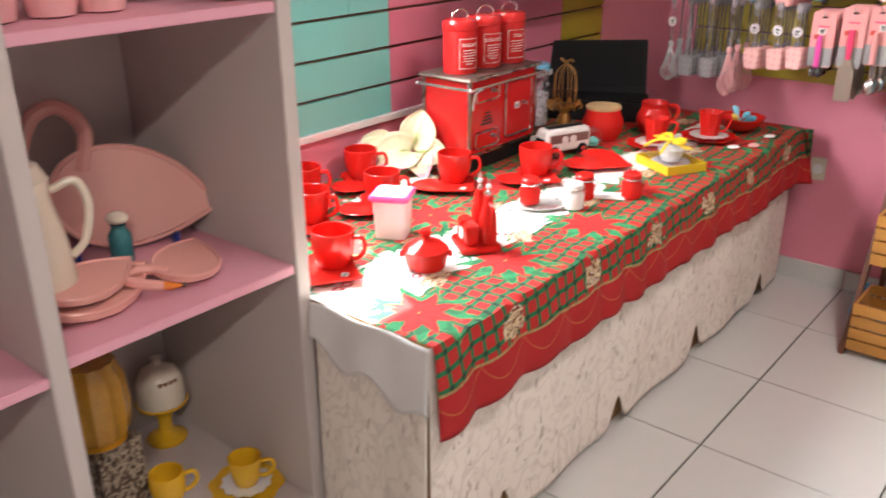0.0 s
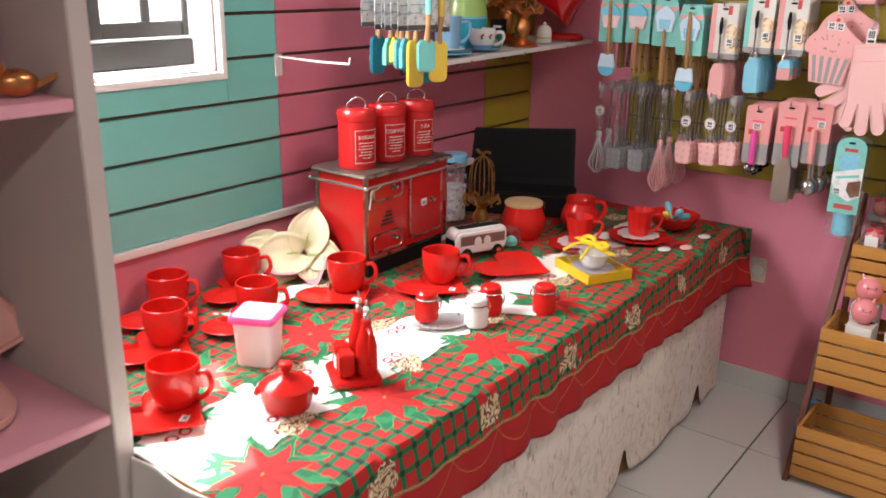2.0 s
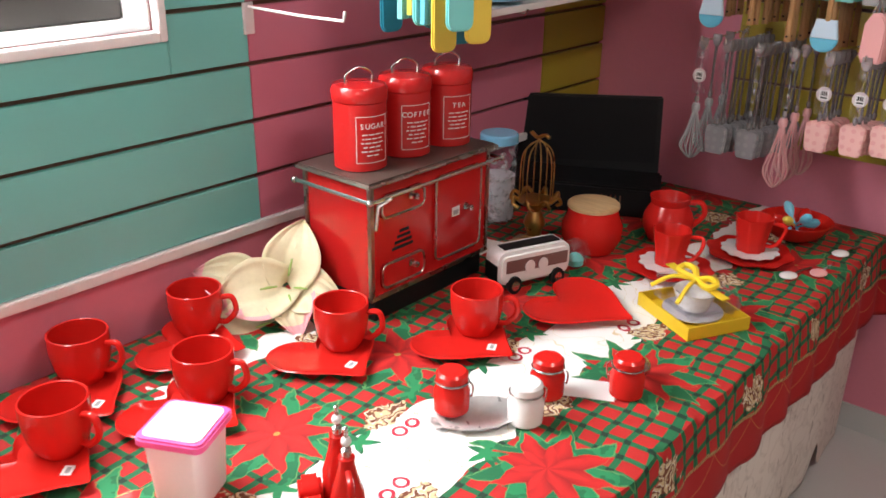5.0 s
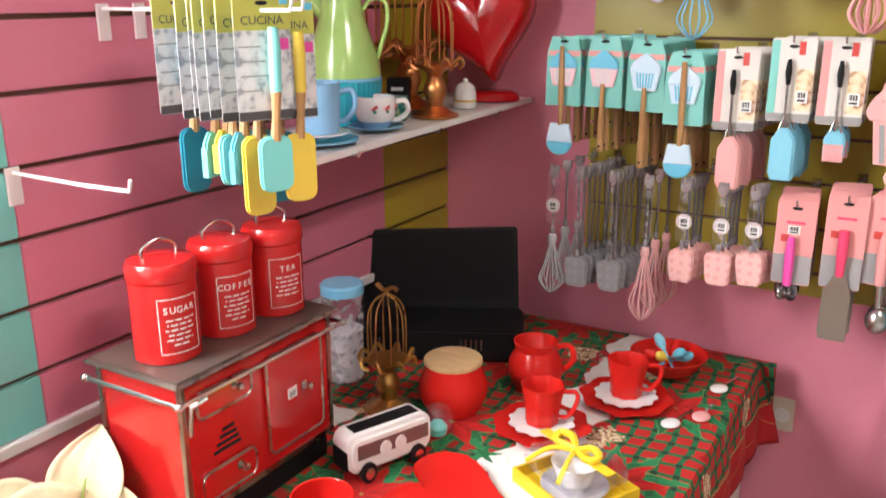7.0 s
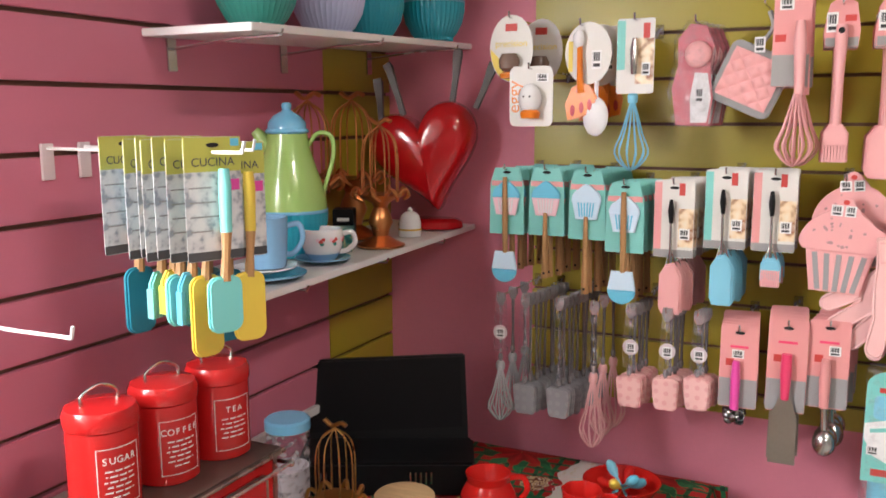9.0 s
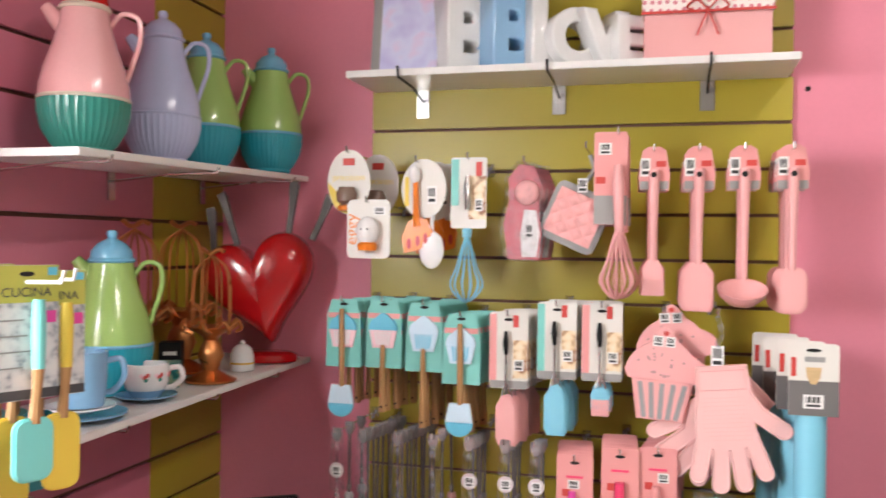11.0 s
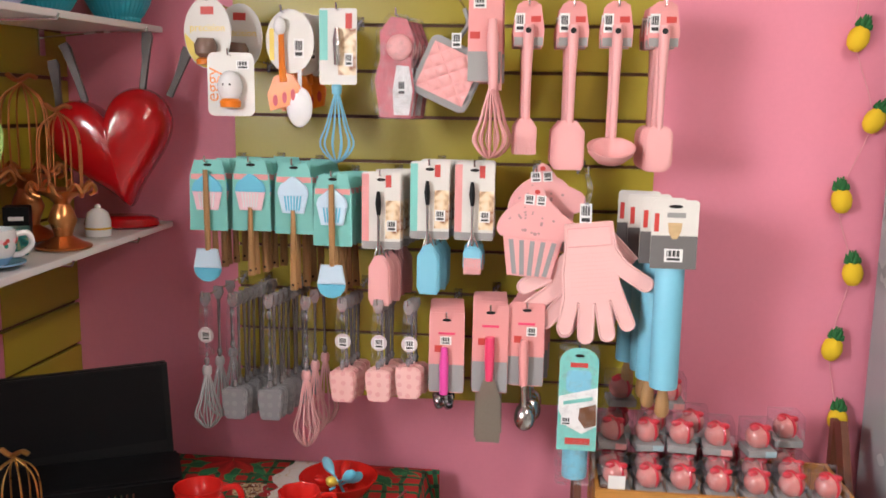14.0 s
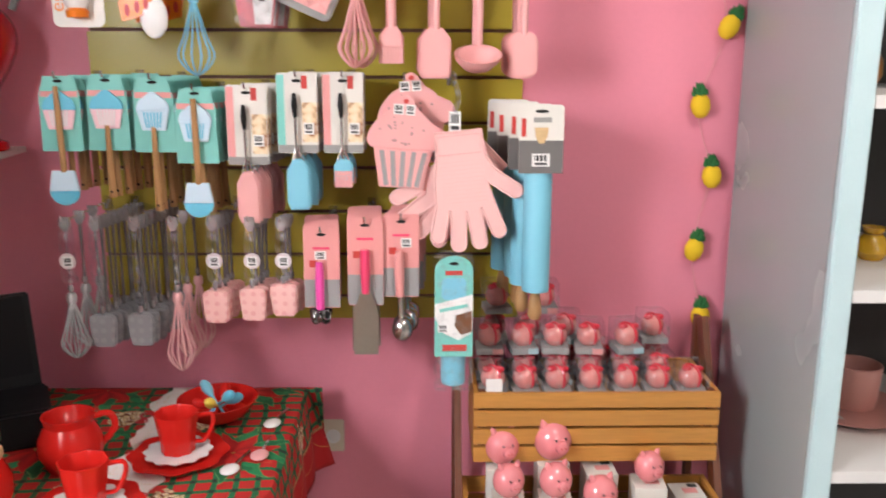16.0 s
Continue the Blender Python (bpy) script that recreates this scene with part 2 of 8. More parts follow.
PINK_WALL = surface("pink_wall_paint", (0.76, 0.245, 0.33), 0.55, wear=0.10, fine=90, coarse=3, bump=0.10)
# for surfaces out of view: greyed so that less light bounces back
DIMMED_WALL = surface("dimmed_wall_paint", (0.38, 0.36, 0.34), 0.6, bump=0.1)
TEAL = surface("teal_panel", (0.17, 0.51, 0.465), 0.36, wear=0.07, bump=0.03)
PINK_PANEL = surface("pink_panel", (0.60, 0.185, 0.265), 0.38, wear=0.07, bump=0.03)
YELLOW = surface("olive_yellow_panel", (0.41, 0.33, 0.028), 0.36, wear=0.08, bump=0.03)
GROOVE = surface("raw_groove", (0.17, 0.085, 0.055), 0.8)
TILE = surface("white_floor_tile", (0.58, 0.575, 0.56), 0.16, wear=0.06, fine=20, coarse=3, bump=0.01, pieces=0.08)
GROUT = surface("grey_grout", (0.10, 0.095, 0.09), 0.9)
WHITE = surface("white_laminate", (0.74, 0.72, 0.70), 0.35, wear=0.05, bump=0.02)
UNIT_WHITE = surface("off_white_board", (0.54, 0.475, 0.45), 0.45, wear=0.10, coarse=5, bump=0.05)
UNIT_PINK = surface("pink_board", (0.74, 0.36, 0.44), 0.4, wear=0.06, bump=0.03)
RED = surface("red_glazed_ceramic", (0.58, 0.017, 0.013), 0.18, wear=0.10, bump=0.015, coat=0.10)
RED.node_tree.nodes["Principled BSDF"].inputs["Specular IOR Level"].default_value = 0.28
RED_TIN = surface("red_painted_tin", (0.50, 0.013, 0.013), 0.22, wear=0.12, bump=0.02, coat=0.3)
RED_HEART = surface("red_gloss_plastic", (0.50, 0.006, 0.010), 0.15, wear=0.08, bump=0.01, coat=0.4)
STEEL = surface("brushed_steel", (0.60, 0.59, 0.57), 0.25, metal=1.0, wear=0.2, bump=0.03)
IRON = surface("dark_hob_plate", (0.16, 0.125, 0.105), 0.32, metal=0.55, wear=0.4, coarse=12)
BLACK = surface("black_plastic", (0.008, 0.008, 0.009), 0.45, wear=0.3)
BLACK.node_tree.nodes["Principled BSDF"].inputs["Specular IOR Level"].default_value = 0.2
SCREEN = surface("dark_screen", (0.005, 0.005, 0.006), 0.45, wear=0.1, bump=0)
SCREEN.node_tree.nodes["Principled BSDF"].inputs["Specular IOR Level"].default_value = 0.15
BLACK_GAP = surface("dark_gap", (0.01, 0.009, 0.009), 0.9)
GOLD = surface("antique_gold_metal", (0.52, 0.30, 0.09), 0.3, metal=0.9, wear=0.3, coarse=30)
COPPER = surface("copper_gold_metal", (0.58, 0.24, 0.085), 0.3, metal=0.9, wear=0.3, coarse=30)
CREAM = surface("cream_ceramic", (0.72, 0.64, 0.52), 0.18, coat=0.4, bump=0.01)
PINK_CER = surface("pink_ceramic", (0.76, 0.38, 0.33), 0.3, wear=0.06, coat=0.2, bump=0.01)
PIG_PINK = surface("pink_pig_ceramic", (0.74, 0.24, 0.26), 0.2, wear=0.05, coat=0.5, bump=0.01)
YELLOW_CER = surface("yellow_ceramic", (0.72, 0.42, 0.02), 0.2, coat=0.4, bump=0.01)
LIME = surface("lime_enamel", (0.36, 0.56, 0.16), 0.2, wear=0.08, coat=0.4, bump=0.01)
TURQ = surface("turquoise_enamel", (0.02, 0.36, 0.46), 0.22, coat=0.4, bump=0.01)
SKYBLUE = surface("sky_blue_enamel", (0.18, 0.50, 0.72), 0.22, coat=0.4, bump=0.01)
LILAC = surface("lilac_enamel", (0.50, 0.55, 0.78), 0.2, coat=0.4, bump=0.01)
PALE_PINK = surface("pale_pink_enamel", (0.80, 0.42, 0.42), 0.2, coat=0.4, bump=0.01)
SEA_GREEN = surface("sea_green_enamel", (0.03, 0.25, 0.20), 0.22, coat=0.4, bump=0.01)
MUG_BLUE = surface("mug_blue_glaze", (0.22, 0.42, 0.62), 0.2, coat=0.4, bump=0.01)
PORCELAIN = surface("white_porcelain", (0.78, 0.77, 0.76), 0.15, coat=0.4, bump=0.01)
PLASTIC_WHITE = surface("white_plastic", (0.76, 0.75, 0.74), 0.35, bump=0.01)
PAPER = surface("white_paper", (0.78, 0.77, 0.75), 0.8, wear=0.04)
INK = surface("printed_black", (0.03, 0.03, 0.03), 0.6)
INK_GREY = surface("printed_grey", (0.30, 0.29, 0.29), 0.6)
PRINT_RED = surface("printed_red", (0.55, 0.05, 0.04), 0.5)
SIL_PINK = surface("pink_silicone", (0.76, 0.37, 0.36), 0.5, wear=0.06, bump=0.03)
SIL_BLUE = surface("blue_silicone", (0.20, 0.52, 0.66), 0.5, wear=0.06, bump=0.03)
SIL_SKY = surface("sky_blue_silicone", (0.13, 0.52, 0.70), 0.45, wear=0.06, bump=0.03)
SIL_AQUA = surface("aqua_silicone", (0.22, 0.68, 0.64), 0.45, wear=0.06, bump=0.03)
SIL_TEAL = surface("petrol_silicone", (0.02, 0.23, 0.33), 0.45, wear=0.06, bump=0.03)
SIL_YELLOW = surface("yellow_silicone", (0.80, 0.60, 0.08), 0.45, wear=0.06, bump=0.03)
SIL_GREY = dotted("grey_dotted_silicone", (0.27, 0.275, 0.29), (0.32, 0.32, 0.335), 46)
SIL_DOT = dotted("pink_dotted_silicone", (0.80, 0.47, 0.44), (0.74, 0.36, 0.35), 50)
WIRE_GREY = surface("grey_coated_wire", (0.46, 0.46, 0.47), 0.45)
WIRE_PINK = surface("pink_coated_wire", (0.78, 0.42, 0.42), 0.45)
CARD_TEAL = surface("teal_card", (0.19, 0.55, 0.49), 0.45, wear=0.05)
CARD_PINK = surface("pink_card", (0.72, 0.30, 0.29), 0.45, wear=0.05)
CARD_GREY = surface("grey_card", (0.30, 0.29, 0.28), 0.5, wear=0.05)
CARD_WHITE = surface("white_card", (0.68, 0.65, 0.60), 0.45, wear=0.05)
CARD_LIME = surface("lime_card", (0.48, 0.48, 0.09), 0.45, wear=0.05)
CARD_FOOD = blotchy("food_picture", [(0.78, 0.70, 0.56), (0.76, 0.58, 0.36), (0.26, 0.08, 0.03), (0.72, 0.58, 0.44)], 26)
CARD_SKETCH = blotchy("sketch_picture", [(0.30, 0.33, 0.37), (0.60, 0.61, 0.62), (0.68, 0.69, 0.69), (0.72, 0.72, 0.71)], 60)
ICING_WHITE = surface("pale_blue_silicone", (0.56, 0.72, 0.84), 0.5, wear=0.05)
CASE_PINK = surface("pale_pink_print", (0.82, 0.55, 0.60), 0.5, wear=0.05)
MAGENTA = surface("magenta_plastic", (0.78, 0.08, 0.38), 0.3, coat=0.2)
HOT_PINK = surface("hot_pink_plastic", (0.80, 0.06, 0.16), 0.3, coat=0.2)
ORANGE = surface("orange_plastic", (0.78, 0.20, 0.01), 0.35)
WOOD_HANDLE = wooden("beech_handle", (0.50, 0.27, 0.11), (9, 9, 1), 0.5)
WOOD_SLAT = wooden("pine_slat", (0.55, 0.25, 0.055), (1, 12, 12), 0.42, 0.35)
WOOD_DARK = wooden("dark_stained_wood", (0.14, 0.04, 0.016), (9, 9, 1), 0.45, 0.2)
WOOD_LID = wooden("pale_wood_lid", (0.62, 0.43, 0.22), (1, 9, 9), 0.5, 0)
CLEAR = clear("clear_plastic")
BAG = clear("clear_cellophane", (0.98, 0.98, 0.985), 0.20, 0.07)
ACRYLIC = clear("clear_acrylic", (0.86, 0.85, 0.88), 0.50, 0.05)
# opaque dark copy of the clear handles: shade of the back rows in the colour
HANDLE_SHADED = surface("shaded_clear_handle", (0.13, 0.115, 0.115), 0.12, wear=0.5, fine=220, coarse=60, bump=0.2, coat=0.6)
FROSTED = surface("frosted_tub", (0.74, 0.66, 0.66), 0.3)
OUTSIDE = surface("sunlit_render", (0.72, 0.70, 0.64), 0.9)
WINDOW_IRON = surface("dark_window_steel", (0.05, 0.045, 0.04), 0.5, metal=0.3)
PETAL = surface("cream_petal", (0.70, 0.64, 0.42), 0.55, wear=0.26, coarse=34, bump=0.12)
PETAL_EDGE = surface("pink_petal_edge", (0.80, 0.38, 0.41), 0.55, wear=0.2, coarse=40)
CABINET_SIDE = surface("grey_white_laminate", (0.34, 0.37, 0.37), 0.25, wear=0.08, coarse=3)
CABINET_EDGE = surface("pale_blue_edge", (0.52, 0.68, 0.71), 0.35)
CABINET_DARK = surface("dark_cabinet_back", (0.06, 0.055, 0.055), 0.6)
CLOTH = christmas_cloth()
LACE = lace()
HEM_WHITE = surface("white_sheer_cloth", (0.72, 0.69, 0.67), 0.8, wear=0.08, fine=300, coarse=12, bump=0.2)
# ---- shaping tools ----
def thing(name, at, label, category, group="", kind="", turn=0.0, size=1.0):
    ob = new(name)
    ob.empty_display_size = 0.05
    ob.matrix_world = pose(*at, 0, 0, turn) @ Matrix.Diagonal((*(size if isinstance(size, tuple) else (size,) * 3), 1))
    return tagged(ob, label, category, group, kind)


def part(name, bm, material, parent=None, label="", smooth=True, at=None):
    me = bpy.data.meshes.new(name)
    bmesh.ops.recalc_face_normals(bm, faces=bm.faces)
    bm.to_mesh(me)
    bm.free()
    for m in material if isinstance(material, (list, tuple)) else [material]:
        me.materials.append(m)
    if smooth:
        me.polygons.foreach_set("use_smooth", [True] * len(me.polygons))
        me.set_sharp_from_angle(angle=radians(38))
    ob = new(name, me)
    if parent:
        ob.parent = parent
    if at:
        ob.matrix_basis = at
    return tagged(ob, label) if label else ob


def box(x0, x1, y0, y1, z0, z1, bevel=0.0, bm=None, m=None, index=0):
    bm = bm or bmesh.new()
    verts = bmesh.ops.create_cube(bm, size=1)["verts"]
    for v in verts:
        v.co = Vector(((x0 + x1) / 2 + v.co.x * (x1 - x0), (y0 + y1) / 2 + v.co.y * (y1 - y0), (z0 + z1) / 2 + v.co.z * (z1 - z0)))
    faces = {f for v in verts for f in v.link_faces}
    for f in faces:
        f.material_index = index
    if bevel:
        geom = bmesh.ops.bevel(bm, geom=list({e for f in faces for e in f.edges}), offset=bevel, segments=2, affect="EDGES")
        verts = list({v for f in geom["faces"] for v in f.verts} | {v for v in verts if v.is_valid})
    if m:
        bmesh.ops.transform(bm, matrix=m, verts=verts)
    return bm


def lathe(profile, segments=28, bm=None, m=None, ribs=0, depth=0.0, index=0):
    """Turns radius and height pairs round z. ribs: flutes of that depth."""
    bm = bm or bmesh.new()
    rings = []
    for r, z in profile:
        ring = []
        for k in range(segments):
            a = 2 * math.pi * k / segments
            rr = r + (depth * math.cos(ribs * a) if ribs and r > 0.01 else 0)
            ring.append(bm.verts.new((rr * math.cos(a), rr * math.sin(a), z)))
        rings.append(ring)
    for low, high in zip(rings, rings[1:]):
        for k in range(segments):
            f = bm.faces.new((low[k], low[(k + 1) % segments], high[(k + 1) % segments], high[k]))
            f.material_index = index
    for ring, (r, _) in ((rings[0], profile[0]), (rings[-1], profile[-1])):
        if r > 1e-4:
            f = bm.faces.new(ring)
            f.material_index = index
    if m:
        bmesh.ops.transform(bm, matrix=m, verts=[v for ring in rings for v in ring])
    return bm


def tube(points, radius, sides=8, bm=None, taper=None, closed=False, index=0):
    """A round rod along points. taper: a radius for each point."""
    bm = bm or bmesh.new()
    pts = [Vector(p) for p in points]
    rings, normal = [], None
    n = len(pts)
    for k, p in enumerate(pts):
        before, after = pts[k - 1 if closed else max(k - 1, 0)], pts[(k + 1) % n if closed else min(k + 1, n - 1)]
        way = (after - before).normalized()
        normal = (way.orthogonal() if normal is None else normal - way * normal.dot(way)).normalized()
        side = way.cross(normal)
        r = taper[k] if taper else radius
        rings.append([bm.verts.new(p + (normal * math.cos(a) + side * math.sin(a)) * r) for a in (2 * math.pi * j / sides for j in range(sides))])
    for k in range(n if closed else n - 1):
        low, high = rings[k], rings[(k + 1) % n]
        for j in range(sides):
            bm.faces.new((low[j], low[(j + 1) % sides], high[(j + 1) % sides], high[j])).material_index = index
    if not closed:
        bm.faces.new(rings[0]), bm.faces.new(rings[-1])
    return bm


def slab(outline, y0, y1, bm=None, bevel=0.0, m=None):
    """An outline in x and z, thick from y0 to y1."""
    bm = bm or bmesh.new()
    front = [bm.verts.new((x, y0, z)) for x, z in outline]
    back = [bm.verts.new((x, y1, z)) for x, z in outline]
    n = len(outline)
    faces = [bm.faces.new(front), bm.faces.new(back[::-1])]
    faces += [bm.faces.new((front[k], back[k], back[(k + 1) % n], front[(k + 1) % n])) for k in range(n)]
    verts = front + back
    if bevel:
        edges = [e for f in faces[:2] for e in f.edges]
        got = bmesh.ops.bevel(bm, geom=edges, offset=bevel, segments=2, affect="EDGES")
        verts = list({v for f in got["faces"] for v in f.verts} | {v for v in verts if v.is_valid})
    if m:
        bmesh.ops.transform(bm, matrix=m, verts=verts)
    return bm


def oval(cx, cz, rx, rz, n=24):
    return [(cx + rx * math.cos(2 * math.pi * k / n), cz + rz * math.sin(2 * math.pi * k / n)) for k in range(n)]


def rounded(x0, x1, z0, z1, r=0.008, n=4):
    out = []
    for cx, cz, a0 in ((x1 - r, z1 - r, 0), (x0 + r, z1 - r, 90), (x0 + r, z0 + r, 180), (x1 - r, z0 + r, 270)):
        out += [(cx + r * math.cos(radians(a0 + 90 * k / n)), cz + r * math.sin(radians(a0 + 90 * k / n))) for k in range(n + 1)]
    return out


def curve(*points, steps=6):
    """A smooth line through points."""
    pts = [Vector(p) for p in points]
    pts = [pts[0] * 2 - pts[1], *pts, pts[-1] * 2 - pts[-2]]
    out = []
    for a, b, c, d in zip(pts, pts[1:], pts[2:], pts[3:]):
        for k in range(steps):
            t = k / steps
            out.append(0.5 * ((2 * b) + (c - a) * t + (2 * a - 5 * b + 4 * c - d) * t * t + (3 * b - a - 3 * c + d) * t ** 3))
    return out + [pts[-2]]


def ball(at, radius, stretch=(1, 1, 1), bm=None, segments=20):
    bm = bm or bmesh.new()
    m = Matrix.Translation(at) @ Matrix.Diagonal((*stretch, 1))
    bmesh.ops.create_uvsphere(bm, u_segments=segments, v_segments=segments // 2 + 2, radius=radius, matrix=m)
    return bm


def heart(size, n=40):
    """A heart's outline, about size wide, its point down."""
    fine = [Vector((size / 34 * 16 * math.sin(a) ** 3, size / 34 * (13 * math.cos(a) - 5 * math.cos(2 * a) - 2 * math.cos(3 * a) - math.cos(4 * a))))
            for a in (2 * math.pi * k / 400 for k in range(400))]
    lengths = [(b - a).length for a, b in zip(fine, fine[1:] + fine[:1])]
    step, gone, out = sum(lengths) / n, 0.0, []
    for p, length in zip(fine, lengths):
        if gone >= len(out) * step - 1e-9:
            out.append(p)
        gone += length
    out = out[:n]
    for _ in range(2):
        out = [(out[k - 1] + out[k] * 2 + out[(k + 1) % len(out)]) / 4 for k in range(len(out))]
    while len(out) < n:
        out.append((out[-1] + out[0]) / 2)
    return [(p.x, p.y) for p in out]


def writing(name, text, size, material, parent, m, label=""):
    """Words in the built-in font, as a flat mesh part."""
    data = bpy.data.curves.new(name, "FONT")
    data.body, data.size, data.align_x, data.extrude = text, size, "CENTER", 0.0002
    ob = bpy.data.objects.new(name, data)
    me = bpy.data.meshes.new_from_object(ob)
    bpy.data.objects.remove(ob)
    bpy.data.curves.remove(data)
    me.materials.append(material)
    out = new(name, me)
    out.parent, out.matrix_basis = parent, m
    return tagged(out, label) if label else out
# ---- the room ----
WEST, NORTH, EAST, SOUTH, TOP = 0.0, 3.696, 4.2, -2.2, 2.75


def setting(name, bm, material, label, category):
    return tagged(part(name, bm, material, smooth=False), label, category, kind="structure")


floor = setting("floor", box(-0.2, EAST + 0.2, SOUTH - 0.2, NORTH + 0.2, -0.12, -0.006), GROUT, "white ceramic floor tiles with dark grey joints", "floor")
setting("ceiling", box(-0.2, EAST + 0.2, SOUTH - 0.2, NORTH + 0.2, TOP, TOP + 0.1), DIMMED_WALL, "unseen plain ceiling, toned down to bounce less light", "ceiling")
north = setting("wall_north", box(-0.2, EAST + 0.2, NORTH, NORTH + 0.18, -0.1, TOP), PINK_WALL, "pink painted wall behind the utensil rack", "wall")
setting("wall_east", box(EAST, EAST + 0.18, SOUTH, NORTH, -0.1, TOP), DIMMED_WALL, "unseen plain wall, toned down to bounce less light", "wall")
setting("wall_south", box(-0.2, EAST + 0.2, SOUTH - 0.18, SOUTH, -0.1, TOP), DIMMED_WALL, "unseen plain wall, toned down to bounce less light", "wall")

# west wall, open at the window
WY0, WY1, WZ0, WZ1 = 1.30, 2.180, 1.178, 2.02
bm = box(-0.2, -0.018, SOUTH, WY0, -0.1, TOP)
box(-0.2, -0.018, WY1, NORTH, -0.1, TOP, bm=bm)
box(-0.2, -0.018, WY0, WY1, -0.1, WZ0, bm=bm)
box(-0.2, -0.018, WY0, WY1, WZ1, TOP, bm=bm)
west = setting("wall_west", bm, PINK_WALL, "pink painted wall below a grooved display panel", "wall")
part("groove_backing", box(-0.0178, -0.013, SOUTH, WY0, 0.78, TOP), GROOVE, west, smooth=False)
part("groove_backing", box(-0.0178, -0.013, WY1, NORTH - 0.001, 0.78, TOP), GROOVE, west, smooth=False)
part("groove_backing", box(-0.0178, -0.013, WY0, WY1, 0.78, WZ0), GROOVE, west, smooth=False)


def board(name, x0, x1, y0, y1, z0, z1, material, parent):
    return part(name, box(x0, x1, y0, y1, z0, z1, 0.0015), material, parent, smooth=False)


PITCH = 0.112
for k in range(-1, 17):
    low, high = 0.872 + PITCH * k + 0.0045, 0.872 + PITCH * (k + 1) - 0.0045
    low = max(low, 0.778)
    spans = [(SOUTH, WY0 - 0.018, TEAL), (WY1 + 0.018, 2.370, TEAL), (2.3705, 3.372, PINK_PANEL), (3.3725, NORTH - 0.001, YELLOW)]
    if high < WZ0 + 0.02:
        spans[:2] = [(SOUTH, 2.370, TEAL)]
    elif low > WZ1:
        spans[:2] = [(SOUTH, 2.370, TEAL)]
    if high > TOP:
        break
    if low < WZ0 - 0.019 < high:
        board("panel_board", -0.0128, 0.0, WY0 - 0.0175, WY1 + 0.0175, low, WZ0 - 0.019, TEAL, west)
    for y0, y1, paint in spans:
        board("panel_board", -0.0128, 0.0, y0, y1, low, high, paint, west)
part("trim", box(-0.0178, 0.010, SOUTH, NORTH - 0.001, 0.756, 0.777, 0.002), WHITE, west, "white plastic edge strip under the panel")

# window
window = thing("window_1", (-0.09, (WY0 + WY1) / 2, WZ0), "open dark steel window with white reveal and bars", "window", kind="structure")
wy, wh = (WY1 - WY0) / 2, WZ1 - WZ0
bm = bmesh.new()
for y0, y1, z0, z1 in ((-wy - 0.017, -wy + 0.0, -0.018, wh + 0.017), (wy, wy + 0.017, -0.018, wh + 0.017), (-wy, wy, -0.018, 0.0), (-wy, wy, wh, wh + 0.017)):
    box(0.0722, 0.096, y0, y1, z0, z1, 0.002, bm)
part("window_frame", bm, PLASTIC_WHITE, window, "white inner window frame")
bm = bmesh.new()
box(-0.11, 0.0720, -wy + 0.001, wy - 0.001, 0.0005, 0.012, 0.002, bm)
part("window_sill", bm, PLASTIC_WHITE, window)
for a in ((-wy + 0.0005, -wy + 0.006, 0.0125, wh - 0.001), (wy - 0.006, wy - 0.0005, 0.0125, wh - 0.001), (-wy + 0.0065, wy - 0.0065, wh - 0.006, wh - 0.0005)):
    part("reveal_lining", box(-0.105, 0.0715, *a), PLASTIC_WHITE, window, smooth=False)
# fixed outer steel frame with a deep bottom member
bm = bmesh.new()
for y0, y1, z0, z1 in ((-wy + 0.007, -wy + 0.03, 0.085, wh - 0.007), (wy - 0.024, wy - 0.007, 0.085, wh - 0.007), (-wy + 0.03, wy - 0.024, wh - 0.03, wh - 0.007)):
    box(-0.085, -0.02, y0, y1, z0, z1, 0.002, bm)
part("steel_frame", bm, WINDOW_IRON, window)
part("bottom_track", box(-0.085, -0.006, -wy + 0.007, wy - 0.007, 0.013, 0.078, 0.003), WINDOW_IRON, window, "dark worn steel bottom track")
part("track_lip", box(-0.030, -0.012, -wy + 0.007, wy - 0.007, 0.0785, 0.084, 0.001), PLASTIC_WHITE, window, "pale strip along the track")
# barred casement
CASE_Y = 0.115
part("casement_post", box(-0.055, -0.012, CASE_Y, CASE_Y + 0.034, 0.085, wh - 0.031, 0.002), wooden("weathered_brown_post", (0.26, 0.16, 0.11), (9, 9, 1), 0.6, 0), window, "weathered brown casement post")
part("casement_stile", box(-0.060, -0.020, CASE_Y + 0.0345, CASE_Y + 0.072, 0.085, wh - 0.031, 0.002), WINDOW_IRON, window)
for z0, z1 in ((0.085, 0.122), (0.372, 0.418)):
    part("casement_rail", box(-0.058, -0.024, CASE_Y + 0.0725, wy - 0.0245, z0, z1, 0.002), WINDOW_IRON, window)
part("casement_bar", box(-0.054, -0.028, 0.300, 0.328, 0.1225, 0.3715, 0.002), WINDOW_IRON, window)
# light sliding sash beside it
SASH = surface("pale_sash_paint", (0.66, 0.60, 0.50), 0.45, wear=0.15)
for y0, y1, z0, z1 in ((CASE_Y - 0.030, CASE_Y - 0.001, 0.085, wh - 0.031), (-wy + 0.031, -wy + 0.055, 0.085, wh - 0.031), (-wy + 0.0555, CASE_Y - 0.0305, 0.085, 0.102), (-wy + 0.0555, CASE_Y - 0.0305, wh - 0.055, wh - 0.032)):
    part("sash_rail", box(-0.075, -0.052, y0, y1, z0, z1, 0.002), SASH, window, "pale painted sash rail")
